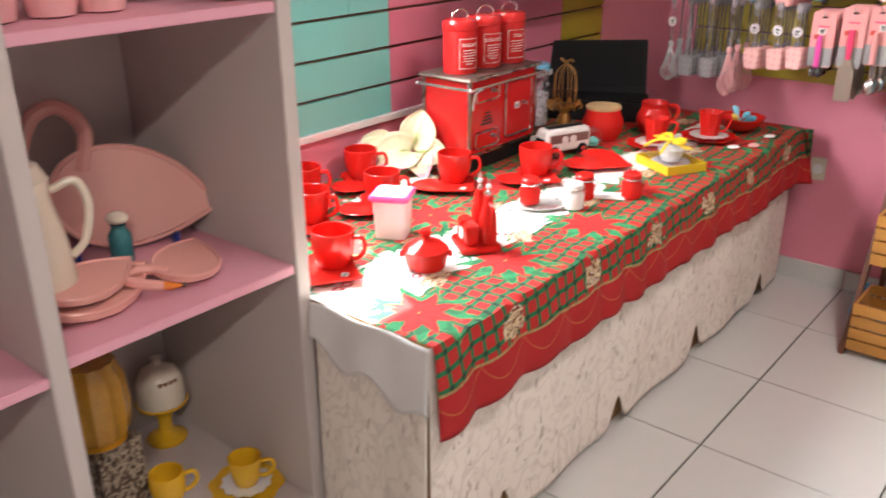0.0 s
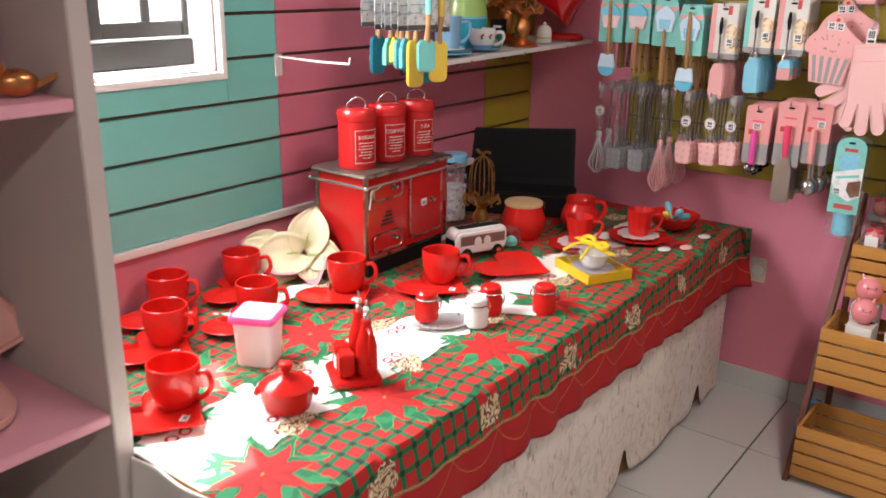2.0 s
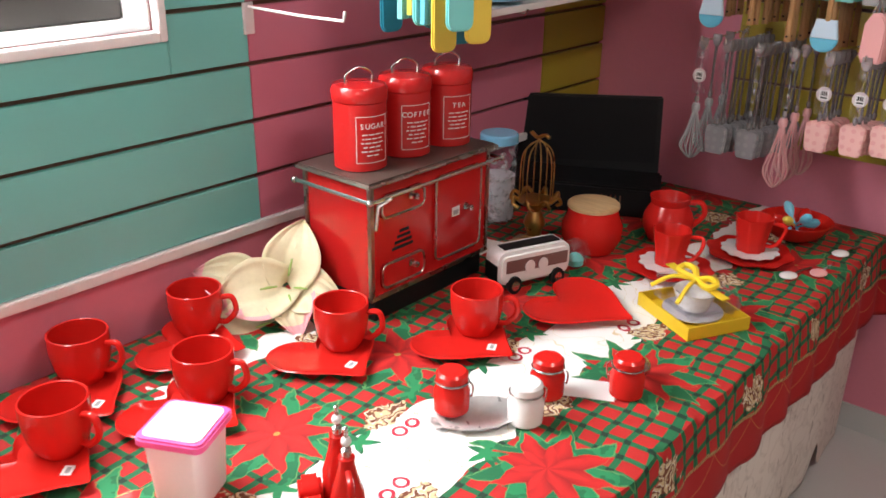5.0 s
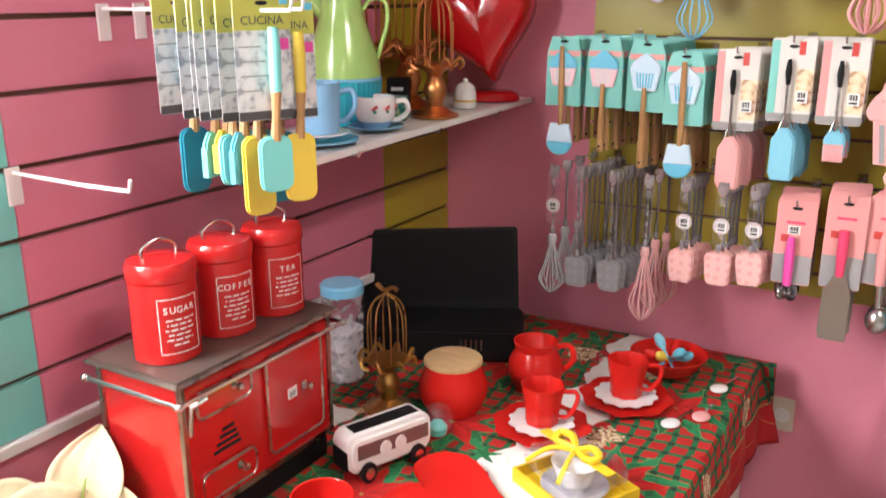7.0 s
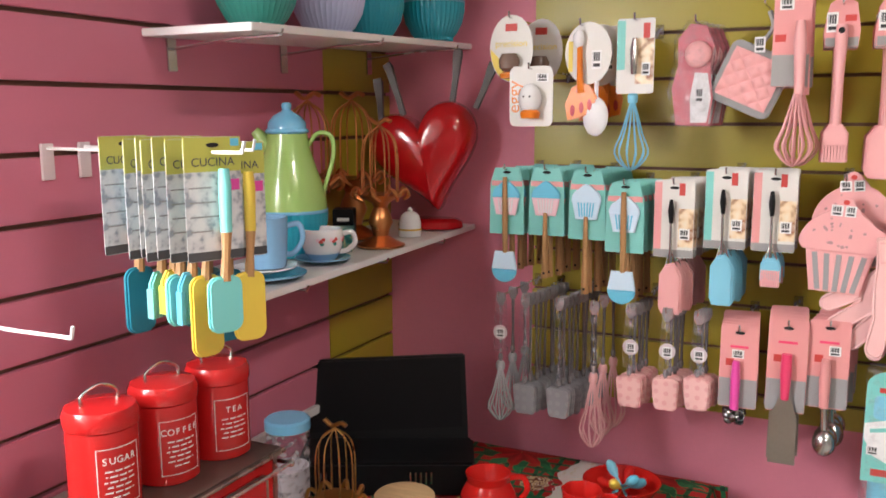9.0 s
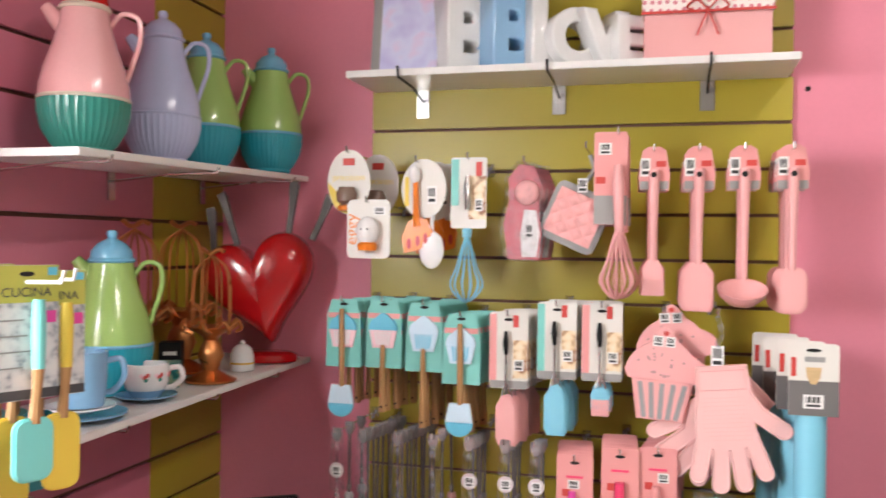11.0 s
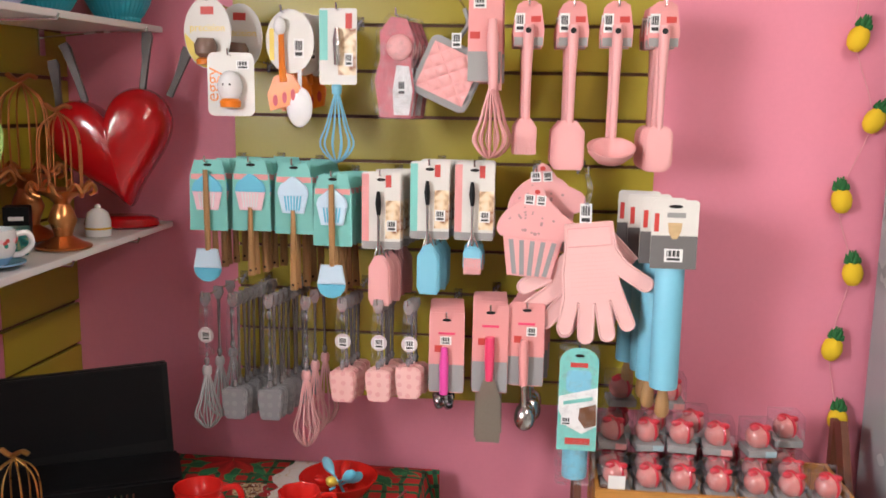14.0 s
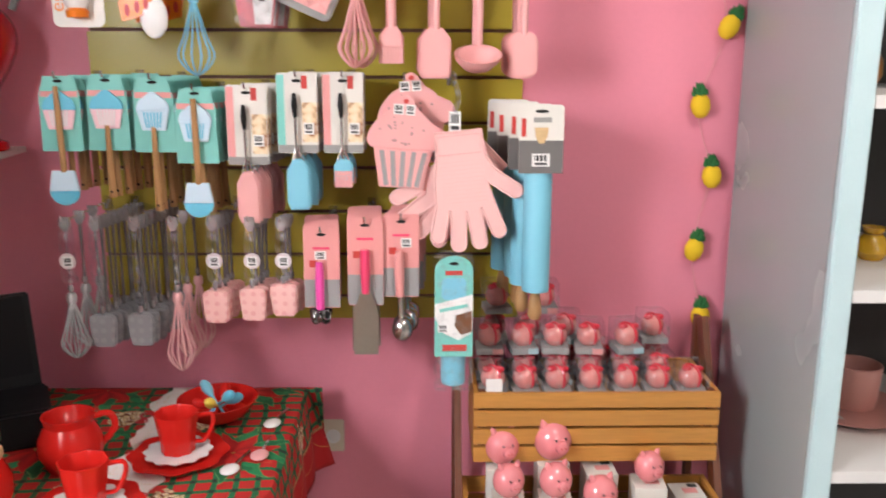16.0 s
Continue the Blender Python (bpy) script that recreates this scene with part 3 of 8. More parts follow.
for y in (-0.13, -0.29):
    part("glazing_bar", box(-0.068, -0.060, y - 0.004, y + 0.004, 0.1025, wh - 0.056), SASH, window)
part("glazing_bar", box(-0.069, -0.059, -wy + 0.056, CASE_Y - 0.031, 0.395, 0.402), SASH, window)
stay = part("casement_stay", tube([(-0.004, -0.21, 0.046), (0.004, -0.17, 0.050), (0.004, -0.03, 0.056)], 0.004, 6), PLASTIC_WHITE, window, "white window stay")
ground = tagged(part("ground", box(-300, -0.2, -300, 300, -0.16, -0.13), OUTSIDE, smooth=False), "pale sunlit concrete yard outside the window", "ground", kind="structure")

# rendered tile skirting
for k in range(-1, 9):
    x0 = 1.128 + 0.45 * (k - 3)
    if x0 < -0.01 and k < 0:
        continue
    board("skirting_tile", max(x0 + 0.002, 0.0), min(x0 + 0.448, EAST), NORTH - 0.010, NORTH - 0.0005, 0.0, 0.076, TILE, north)

# grooved yellow display panel on the north wall
rack = thing("slat_panel", (0.93, NORTH, 0.775), "olive yellow grooved display panel on a pink wall", "display panel", kind="structure")
part("backing", box(-0.498, 0.498, -0.006, -0.0005, 0.0, 1.56), GROOVE, rack, smooth=False)
for k in range(15):
    z = 0.057 + 0.1056 * (k - 1)
    board("panel_board", -0.5, 0.5, -0.018, -0.0062, max(z + 0.004, 0.0), z + 0.1016, YELLOW, rack)

# housings out of view: the ceiling lamp, then the added fill lamp
for x, y in ((2.0, 2.2), (2.9, -0.6)):
    lamp = thing("ceiling_lamp", (x, y, TOP), "unseen white tube lamp put on the ceiling", "lamp", "ceiling lamps")
    part("housing", box(-0.1, 0.1, -0.6, 0.6, -0.06, -0.0005, 0.006), PLASTIC_WHITE, lamp)

outlet = thing("wall_outlet", (0.965, NORTH, 0.455), "cream plastic power outlet on the pink wall", "outlet")
part("plate", box(-0.028, 0.028, -0.009, -0.0005, -0.044, 0.044, 0.003), CREAM, outlet)
part("socket", lathe([(0.019, 0), (0.019, 0.003), (0.015, 0.003), (0.015, 0.001)], 16, m=pose(0, -0.010, 0.0, 90)), PLASTIC_WHITE, outlet)
nail = thing("wall_plug", (1.463, NORTH, 1.858), "small dark plug hole in the pink wall", "wall plug")
part("rim", lathe([(0.006, 0), (0.006, 0.003), (0.003, 0.004)], 12, m=pose(0, -0.0005, 0, 90)), BLACK_GAP, nail)


def glass_shelf(at, length, depth, along_y, brackets, tilt=0.0, label="white laminate display shelf on steel brackets"):
    """A wall shelf whose back edge starts at at."""
    s = thing("wall_shelf", at, label, "shelf", "wall shelves")
    if along_y:
        s.matrix_world = pose(*at) @ pose(0, 0, 0, tilt, 0, 0)
        part("board", box(0.001, depth, 0, length, -0.014, 0, 0.0015), WHITE, s)
        for b in brackets:
            part("bracket", box(0.001, 0.006, b - 0.012, b + 0.012, -0.075, -0.0145, 0.001), STEEL, s, "chrome shelf bracket")
            part("bracket_arm", tube([(0.004, b, -0.035), (depth * 0.6, b, -0.020), (depth + 0.008, b, -0.018), (depth + 0.012, b, -0.008)], 0.0028, 6), STEEL, s)
    else:
        part("board", box(0, length, -depth, -0.019, -0.016, 0, 0.0015), WHITE, s)
        for b in brackets:
            part("bracket", box(b - 0.016, b + 0.016, -0.024, -0.0185, -0.085, -0.0165, 0.001), STEEL, s, "chrome shelf bracket")
            part("bracket_arm", tube([(b, -0.022, -0.045), (b, -depth * 0.5, -0.024), (b, -depth - 0.008, -0.020), (b, -depth - 0.012, 0.004)], 0.003, 6), BLACK, s)
    return s


glass_shelf((0, 2.74, 1.182), 0.952, 0.26, True, (0.16, 0.46, 0.74), 1.0)
glass_shelf((0, 2.79, 1.6474), 0.902, 0.25, True, (0.07, 0.42, 0.79), 1.5)
glass_shelf((0.435, NORTH, 1.897), 0.985, 0.22, False, (0.13, 0.47, 0.81))


def low_z(y):
    return 1.182 + (y - 2.74) * math.tan(radians(1.0)) + 0.0003


def up_z(y):
    return 1.634 + (y - 2.28) * math.tan(radians(1.5)) + 0.0003


# shelf unit of white boards with pink shelves
unit = thing("shelf_unit", (0.0, 0.0, 0.0), "off-white board shelf unit with pink shelves of ceramics", "shelf unit")
UX = 0.57
for y in (0.376, 0.914, 1.452):
    part("upright", box(0.012, UX, y, y + 0.035, 0.0, 2.1, 0.002), UNIT_WHITE, unit)
part("back_panel", box(0.003, 0.0118, 0.376, 1.487, 0.05, 2.1), UNIT_WHITE, unit, smooth=False)
for y0 in (0.4115, 0.9495):
    for z, paint in ((0.120, UNIT_WHITE), (0.711, UNIT_PINK), (1.244, UNIT_PINK), (1.78, UNIT_PINK)):
        dz = -0.02 if y0 < 0.5 and 0.5 < z < 1.0 else 0
        part("shelf", box(0.0125, UX - 0.004, y0, y0 + 0.502, z - 0.020 + dz, z + dz, 0.002), paint, unit, "pink board shelf" if paint is UNIT_PINK else "")
# ---- table and what stands on it ----
TZ, TY0, TY1, TX = 0.62, 1.49, 3.60, 0.90
table = thing("display_table", (0, 0, 0), "long low display table under a Christmas cloth", "table")
part("tabletop", box(0.02, TX - 0.006, TY0 + 0.006, TY1 - 0.006, TZ - 0.034, TZ - 0.004, 0.003), WOOD_SLAT, table)
for x, y in ((0.06, 1.55), (0.84, 1.55), (0.06, 3.54), (0.84, 3.54), (0.84, 2.55)):
    part("leg", box(x - 0.025, x + 0.025, y - 0.025, y + 0.025, 0, TZ - 0.0345, 0.003), WOOD_SLAT, table)


def sheet(rows, columns, place, uv, material, name):
    """A thin cloth over a grid of two parameters from 0 to 1."""
    bm = bmesh.new()
    layer = bm.loops.layers.uv.new("UVMap")
    grid = [[bm.verts.new(place(i / rows, j / columns)) for j in range(columns + 1)] for i in range(rows + 1)]
    for i in range(rows):
        for j in range(columns):
            f = bm.faces.new((grid[i][j], grid[i][j + 1], grid[i + 1][j + 1], grid[i + 1][j]))
            for loop, (a, b) in zip(f.loops, ((i, j), (i, j + 1), (i + 1, j + 1), (i + 1, j))):
                loop[layer].uv = uv(a / rows, b / columns)
    ob = part(name, bm, material)
    solid = ob.modifiers.new("thickness", "SOLIDIFY")
    solid.thickness, solid.offset = 0.0016, -1
    return ob


def fold(along, cross):
    """Where the cloth lies that is `cross` metres from the wall along its weave."""
    ease = 0.012
    wave = noise.noise(Vector((along * 2.2, 0, 3)))
    if cross < TX:
        lift = 0.0016 + 0.0022 * max(0.0, noise.noise(Vector((along * 7, cross * 7, 1))))
        return Vector((max(cross, 0.004), along, TZ + lift))
    down = cross - TX
    out = min(down, ease) / ease
    swing = 0.013 * math.sin(along * 21 + 2 * wave) * min(1.0, down / 0.14)
    return Vector((TX + 0.006 * out + down * 0.05 + abs(swing) + 0.010, along, TZ + 0.0016 - max(0.0, down - 0.004)))


def top_place(a, b):
    along = TY0 - 0.004 + b * (TY1 - TY0 + 0.012)
    reach = 1.095 + 0.010 * abs(math.sin(along * math.pi / 0.16)) + 0.018 * noise.noise(Vector((along * 3, 5, 0)))
    cross = a * reach
    p = fold(along, cross)
    if along > 3.56 and cross > TX:
        p.x += (along - 3.56) * 0.9 * (cross - TX) / 0.2
    return p


cloth = sheet(84, 170, top_place, lambda a, b: (a * 1.10, b * 2.122 + 0.02), CLOTH, "christmas_tablecloth")
tagged(cloth, "red and green Christmas tablecloth with poinsettias and white middle", "tablecloth")


def far_place(a, b):
    along, drop = 0.02 + b * (TX + 0.03), a * 0.19
    return Vector((along, TY1 + 0.010 + 0.012 * math.sin(along * 23) * a + 0.02 * a, TZ + 0.0005 - drop))


tagged(sheet(12, 50, far_place, lambda a, b: (0.90 + a * 0.2, b * 0.9), CLOTH, "tablecloth_end"), "hanging end of the red Christmas tablecloth", "tablecloth")


def skirt_place(a, b):
    along = TY0 - 0.002 + b * (TY1 - TY0)
    drop = (TZ - 0.012) * a
    wave = math.sin(along * 17 + 1.5 * noise.noise(Vector((along, 0, 0))))
    z = TZ - 0.008 - drop * (1 - 0.02) + (0.10 * max(0.0, math.sin(along * math.pi / 0.27)) ** 12) * a ** 6
    return Vector((TX + 0.0005 + 0.011 * wave * (0.25 + 0.75 * a) * 0.5 + 0.004 * a, along, max(z, 0.012)))


tagged(sheet(36, 200, skirt_place, lambda a, b: (a * 0.6, b * 2.1), LACE, "lace_tablecloth"), "white lace tablecloth hanging to the floor", "tablecloth")


def end_place(a, b):
    across = 0.58 + b * (TX + 0.001 - 0.58)
    wave = math.sin(across * 31)
    return Vector((across, TY0 - 0.006 - 0.006 * wave * a - 0.012 * a, TZ - 0.010 - (TZ - 0.03) * a))


tagged(sheet(36, 40, end_place, lambda a, b: (a * 0.6, b * 0.4 + 5), LACE, "lace_tablecloth"), "hanging end of the white lace tablecloth", "tablecloth")


def sheer_place(a, b):
    across = 0.575 + b * (TX + 0.012 - 0.575)
    sag = 0.10 + 0.07 * b + 0.02 * math.sin(across * 40)
    return Vector((across, TY0 - 0.010 - 0.010 * a - 0.004 * math.sin(across * 37), TZ + 0.0005 - sag * a))


tagged(sheet(14, 40, sheer_place, lambda a, b: (a, b), HEM_WHITE, "white_cloth_end"), "white hem of the cloth folded over the table end", "tablecloth")
tagged(part("cardboard_skirt", box(TX - 0.03, TX - 0.026, TY0 + 0.05, TY1 - 0.03, 0.0, TZ - 0.04), wooden("brown_board", (0.34, 0.17, 0.06), (1, 1, 6), 0.7, 0), smooth=False), "brown board panel behind the lace", "board")

TOPZ = TZ + 0.0035


def rim_wall(radius_low, radius_high, height, thick=0.004, foot=0.002, belly=0.0):
    """A cup's section: outside, lip and inside."""
    outer = []
    for k in range(8):
        t = k / 7
        outer.append((radius_low + (radius_high - radius_low) * t ** 0.6 + belly * math.sin(math.pi * t), foot + (height - foot) * t))
    inner = [(max(r - thick, 0.001), max(z, foot + 0.005)) for r, z in outer[::-1]]
    return [(radius_low * 0.85, 0), (radius_low * 0.95, 0)] + outer + [(outer[-1][0] - thick / 2, height + 0.0015)] + inner + [(0.0005, foot + 0.005)]


def mug(at, turn, material=None, height=0.087, low=0.035, high=0.0505, label="glossy red ceramic cup", group="red cups", belly=0.004):
    material = material or RED
    m = thing("cup", at, label, "cup", group, turn=turn)
    part("bowl", lathe(rim_wall(low, high, height, belly=belly), 32), material, m)
    r = high - 0.003
    part("handle", tube(curve((r, 0, height * 0.82), (r + 0.024, 0, height * 0.84), (r + 0.030, 0, height * 0.52), (r + 0.012, 0, height * 0.26), (r - 0.006, 0, height * 0.24)), 0.0055, 8), material, m)
    return m


def heart_plate(at, turn, size=0.232, label="red ceramic heart-shaped saucer", sticker=True, name="heart_saucer", group="heart saucers"):
    p = thing(name, at, label, "plate", group, turn=turn)
    bm = bmesh.new()
    outline = heart(size)
    rings = []
    for scale, z in ((0.55, 0.0), (0.72, 0.001), (0.96, 0.014), (1.0, 0.0165), (0.97, 0.018), (0.75, 0.0065), (0.55, 0.0055)):
        rings.append([bm.verts.new((x * scale, y * scale + (1 - scale) * size * 0.06, z)) for x, y in outline])
    n = len(outline)
    for a, b in zip(rings, rings[1:]):
        for k in range(n):
            bm.faces.new((a[k], a[(k + 1) % n], b[(k + 1) % n], b[k]))
    bm.faces.new(rings[0]), bm.faces.new(rings[-1])
    part("dish", bm, RED, p)
    if sticker:
        part("price_sticker", box(-0.011, 0.011, -0.008, 0.008, 0, 0.0006, m=pose(0.015, -size * 0.20, 0.0068, 0, 0, 25)), PAPER, p, "white price sticker", smooth=False)
        part("barcode", box(-0.007, 0.007, -0.004, 0.003, 0, 0.0004, m=pose(0.015, -size * 0.20, 0.0075, 0, 0, 25)), INK_GREY, p, smooth=False)
    return p


# cups on heart saucers, two rows along the wall
for x, y, turn, plate_turn in ((0.075, 2.16, 35, 60), (0.070, 1.93, 30, 35), (0.285, 2.035, 25, 40), (0.325, 2.305, 30, 20), (0.475, 2.515, 30, 30), (0.245, 1.805, 20, 45), (0.500, 1.640, 25, 40)):
    x, y = max(x - 0.010, 0.070), y - 0.012
    heart_plate((max(x + 0.018, 0.120), y - 0.045, TOPZ), plate_turn + 62)
    mug((x, y + 0.004, TOPZ + 0.0075), turn)
heart_plate((0.560, 2.725, TOPZ), 95, 0.262, "large flat red heart-shaped plate", False, "heart_plate")

# pale anthurium-like flower
flower = thing("artificial_flower", (0.128, 2.318, TOPZ), "pale cream artificial flower with pink edges", "flower", size=1.15)
leaning = pose(0, 0, 0.050) @ Vector((0.62, -0.50, 0.60)).to_track_quat("Z", "Y").to_matrix().to_4x4() @ pose(0, 0, 0, 0, 0, 180)
part("stem", tube(curve((-0.05, 0.03, 0.004), (-0.03, 0.02, 0.03), (0, 0, 0.045)), 0.004, 8), LIME, flower)
# broad heart-shaped bracts: yaw, tilt, length, hub offset, pink tip
for k, (yaw, tip, size, hx, hy, hz, blush) in enumerate(((100, 30, 0.096, -0.006, 0.012, -0.006, 3), (158, 20, 0.098, -0.012, 0.004, 0.0, 0), (252, 14, 0.110, -0.006, -0.008, 0.006, 0),
                                                         (14, 8, 0.122, 0.004, 0.002, 0.010, 3), (24, 14, 0.128, 0.020, 0.058, -0.012, 3), (-18, 10, 0.105, 0.052, -0.004, -0.014, 2))):
    bm = bmesh.new()
    grid = []
    for i in range(15):
        t = i / 14
        width = size * 0.44 * math.sin(math.pi * min(1.0, t * 0.94 + 0.06) ** 0.80) ** 0.9 + 0.0004
        row = []
        for j in range(13):
            w = j / 6 - 1
            pleat = 0.0019 * math.cos(w * 13) * math.sin(math.pi * t)
            back = -0.20 * size * (1 - t) ** 3 * abs(w)
            row.append(bm.verts.new((size * t + back, w * width, 0.17 * size * w * w * (1 - 0.6 * t) + 0.16 * size * math.sin(t * 2.8) - 0.20 * size * t ** 3 + pleat)))
        grid.append(row)
    for i in range(14):
        for j in range(12):
            f = bm.faces.new((grid[i][j], grid[i][j + 1], grid[i + 1][j + 1], grid[i + 1][j]))
            f.material_index = 1 if blush and (i >= 14 - blush or (i > 4 and j >= 11) or (i > 8 and j >= 9)) else 0
    petal = part("petal", bm, [PETAL, PETAL_EDGE], flower, at=leaning @ pose(hx, hy, hz, 0, 0, yaw) @ pose(0, 0, 0, 0, -tip))
    solid = petal.modifiers.new("thickness", "SOLIDIFY")
    solid.thickness = 0.0012
    part("spadix", tube([(0.010, 0, 0.012), (0.026, 0, 0.022), (0.040, 0, 0.026)], 0.002, 6, taper=[0.0016, 0.0022, 0.0012]), LIME, petal, "green-yellow spadix")

# plastic tub with pink lid
tub = thing("plastic_tub", (0.455, 1.875, TOPZ), "frosted plastic tub with a pink-rimmed lid", "food container", turn=28)
bm = slab(rounded(-0.038, 0.038, -0.038, 0.038, 0.012), 0, 0.10, m=pose(0, 0, 0, 90))
for v in bm.verts:
    s = 1 + v.co.z * 1.6
    v.co.x, v.co.y = v.co.x * s, v.co.y * s
part("tub", bm, FROSTED, tub)
part("lid_rim", slab(rounded(-0.051, 0.051, -0.051, 0.051, 0.014), 0.0995, 0.114, bevel=0.003, m=pose(0, 0, 0, 90)), surface("bright_pink_lid", (0.80, 0.10, 0.32), 0.3), tub, "bright pink lid rim")
part("lid", slab(rounded(-0.043, 0.043, -0.043, 0.043, 0.012), 0.1142, 0.1155, m=pose(0, 0, 0, 90)), PLASTIC_WHITE, tub)

# small red casserole
pot = thing("casserole_dish", (0.655, 1.768, TOPZ), "small red ceramic casserole with lid", "casserole", turn=40)
part("body", lathe([(0.036, 0), (0.044, 0.002), (0.050, 0.02), (0.052, 0.044), (0.048, 0.044), (0.046, 0.02), (0.0005, 0.006)], 32), RED, pot)
part("lid", lathe([(0.053, 0.0445), (0.054, 0.048), (0.040, 0.060), (0.018, 0.068), (0.009, 0.072), (0.008, 0.078), (0.014, 0.085), (0.012, 0.094), (0.0005, 0.097)], 32), RED, pot)
for s in (-1, 1):
    part("handle", box(-0.016, 0.016, -0.006, 0.006, -0.004, 0.004, 0.003, m=pose(s * 0.056, 0, 0.034, 0, 0, 90)), RED, pot)

# cruet set on a tray
cruet = thing("cruet_set", (0.665, 1.945, TOPZ), "red ceramic oil and vinegar set on a tray", "cruet set", turn=-35, size=1.15)
part("tray", slab(rounded(-0.052, 0.052, -0.045, 0.045, 0.016), 0, 0.012, bevel=0.003, m=pose(0, 0, 0, 90)), RED, cruet)
for x, y in ((-0.022, 0.016), (0.022, 0.020)):
    b = part("bottle", lathe([(0.018, 0.0125), (0.020, 0.03), (0.019, 0.07), (0.012, 0.095), (0.009, 0.11), (0.0095, 0.118), (0.0005, 0.118)], 24, m=pose(x, y, 0)), RED, cruet)
    part("pourer", lathe([(0.006, 0.1185), (0.006, 0.128), (0.0025, 0.13), (0.0025, 0.155), (0.0005, 0.156)], 12, m=pose(x, y, 0)), STEEL, b, "chrome pourer")
    part("stopper", ball((x, y, 0.138), 0.006), PORCELAIN, b)
    part("bottle_handle", tube(curve((x + (0.010 if x > 0 else -0.010), y, 0.104), (x + (0.030 if x > 0 else -0.030), y, 0.100), (x + (0.030 if x > 0 else -0.030), y, 0.075), (x + (0.026 if x > 0 else -0.026), y, 0.050), (x + (0.018 if x > 0 else -0.018), y, 0.040)), 0.004, 7), RED, b)
for x, y in ((-0.020, -0.018), (0.020, -0.018)):
    part("shaker", slab(rounded(-0.018, 0.018, 0.0125, 0.062, 0.010), -0.014, 0.014, bevel=0.005, m=pose(x, y, 0)), RED, cruet)
part("price_sticker", box(-0.009, 0.009, -0.0335, -0.0325, 0.022, 0.045), PAPER, cruet, "white price sticker", smooth=False)


def clip_jar(at, material, turn, label, group="clip jars"):
    j = thing("clip_jar", at, label, "jar", group, turn=turn, size=1.15)
    part("jar", lathe([(0.022, 0), (0.025, 0.003), (0.026, 0.035), (0.021, 0.044), (0.021, 0.047), (0.0005, 0.047)], 24), material, j)
    part("lid", lathe([(0.023, 0.0505), (0.023, 0.060), (0.019, 0.064), (0.0005, 0.064)], 24), material, j)
    part("wire_clip", tube([(0.0235 * math.cos(a), 0.0235 * math.sin(a), 0.0488) for a in (2 * math.pi * k / 20 for k in range(20))], 0.0016, 6, closed=True), STEEL, j, "steel wire clip")
    part("clasp", tube(curve((0.024, 0, 0.052), (0.031, 0, 0.045), (0.030, 0, 0.030), (0.026, 0, 0.028)), 0.0016, 6), STEEL, j)
    return j


clip_jar((0.610, 2.262, TOPZ + 0.012), RED, 20, "small red jar with a wire clip on a tray")
clip_jar((0.708, 2.330, TOPZ), PORCELAIN, 60, "small white jar with a wire clip")
clip_jar((0.690, 2.418, TOPZ), RED, 10, "small red jar with a wire clip")
clip_jar((0.790, 2.510, TOPZ), RED, 200, "small red jar with a wire clip")
SILVER = surface("bright_silver_plate", (0.72, 0.71, 0.69), 0.30, metal=0.55, wear=0.25, coarse=60)
tray = thing("pineapple_tray", (0.648, 2.285, TOPZ), "small silver pineapple-shaped tray", "tray", turn=60)
part("dish", lathe([(0.030, 0.0), (0.042, 0.004), (0.050, 0.011), (0.047, 0.012), (0.030, 0.004), (0.0005, 0.003)], 28, ribs=14, depth=0.0015, m=Matrix.Diagonal((1.45, 0.95, 1, 1))), SILVER, tray)
for k in range(6):
    part("crown_leaf", slab([(0, -0.006), (0.028, -0.002), (0.034, 0.0), (0.028, 0.003), (0, 0.006)], 0.006, 0.008, m=pose(-0.05, 0, 0.0, 90, 0, 0) @ pose(0, 0, 0, 0, 150 + 12 * k, 0)), SILVER, tray)
spoon = thing("silver_shaker", (0.775, 2.590, TOPZ), "small silver metal shaker lying on the cloth", "shaker", turn=30)
part("body", lathe([(0.010, 0), (0.016, 0.008), (0.015, 0.03), (0.009, 0.048), (0.004, 0.055), (0.0005, 0.056)], 20, m=pose(0, 0, 0.0165, 70)), STEEL, spoon)
tagged(part("paper_card", box(-0.045, 0.045, -0.03, 0.03, 0, 0.0012, m=pose(0.735, 2.480, TOPZ, 0, 0, 28)), PAPER, smooth=False), "white paper card lying on the cloth", "card")

# boxed cup with a yellow ribbon
gift = thing("gift_box", (0.745, 2.855, TOPZ), "open yellow gift box with a cup under clear film", "gift box", turn=-28, size=1.25)
bm = box(-0.068, 0.068, -0.058, 0.058, 0, 0.004)
for a in ((-0.068, 0.068, -0.058, -0.055), (-0.068, 0.068, 0.055, 0.058), (-0.068, -0.065, -0.055, 0.055), (0.065, 0.068, -0.055, 0.055)):
    box(*a, 0.004, 0.022, bm=bm)
part("tray", bm, surface("yellow_card", (0.75, 0.50, 0.02), 0.5), gift, smooth=False)
part("saucer", lathe([(0.02, 0.0045), (0.048, 0.012), (0.048, 0.014), (0.02, 0.008), (0.0005, 0.008)], 28), surface("patterned_grey_china", (0.55, 0.53, 0.56), 0.2), gift)
part("cup", lathe([(0.018, 0.0145), (0.024, 0.018), (0.034, 0.048), (0.032, 0.048), (0.0005, 0.020)], 28), PORCELAIN, gift)
part("film", box(-0.062, 0.062, -0.052, 0.052, 0.0222, 0.062, 0.012), CLEAR, gift, "clear film cover")
RIBBON = surface("yellow_satin_ribbon", (0.80, 0.56, 0.03), 0.3)
part("ribbon", box(-0.072, 0.072, -0.008, 0.008, 0.0625, 0.064), RIBBON, gift)
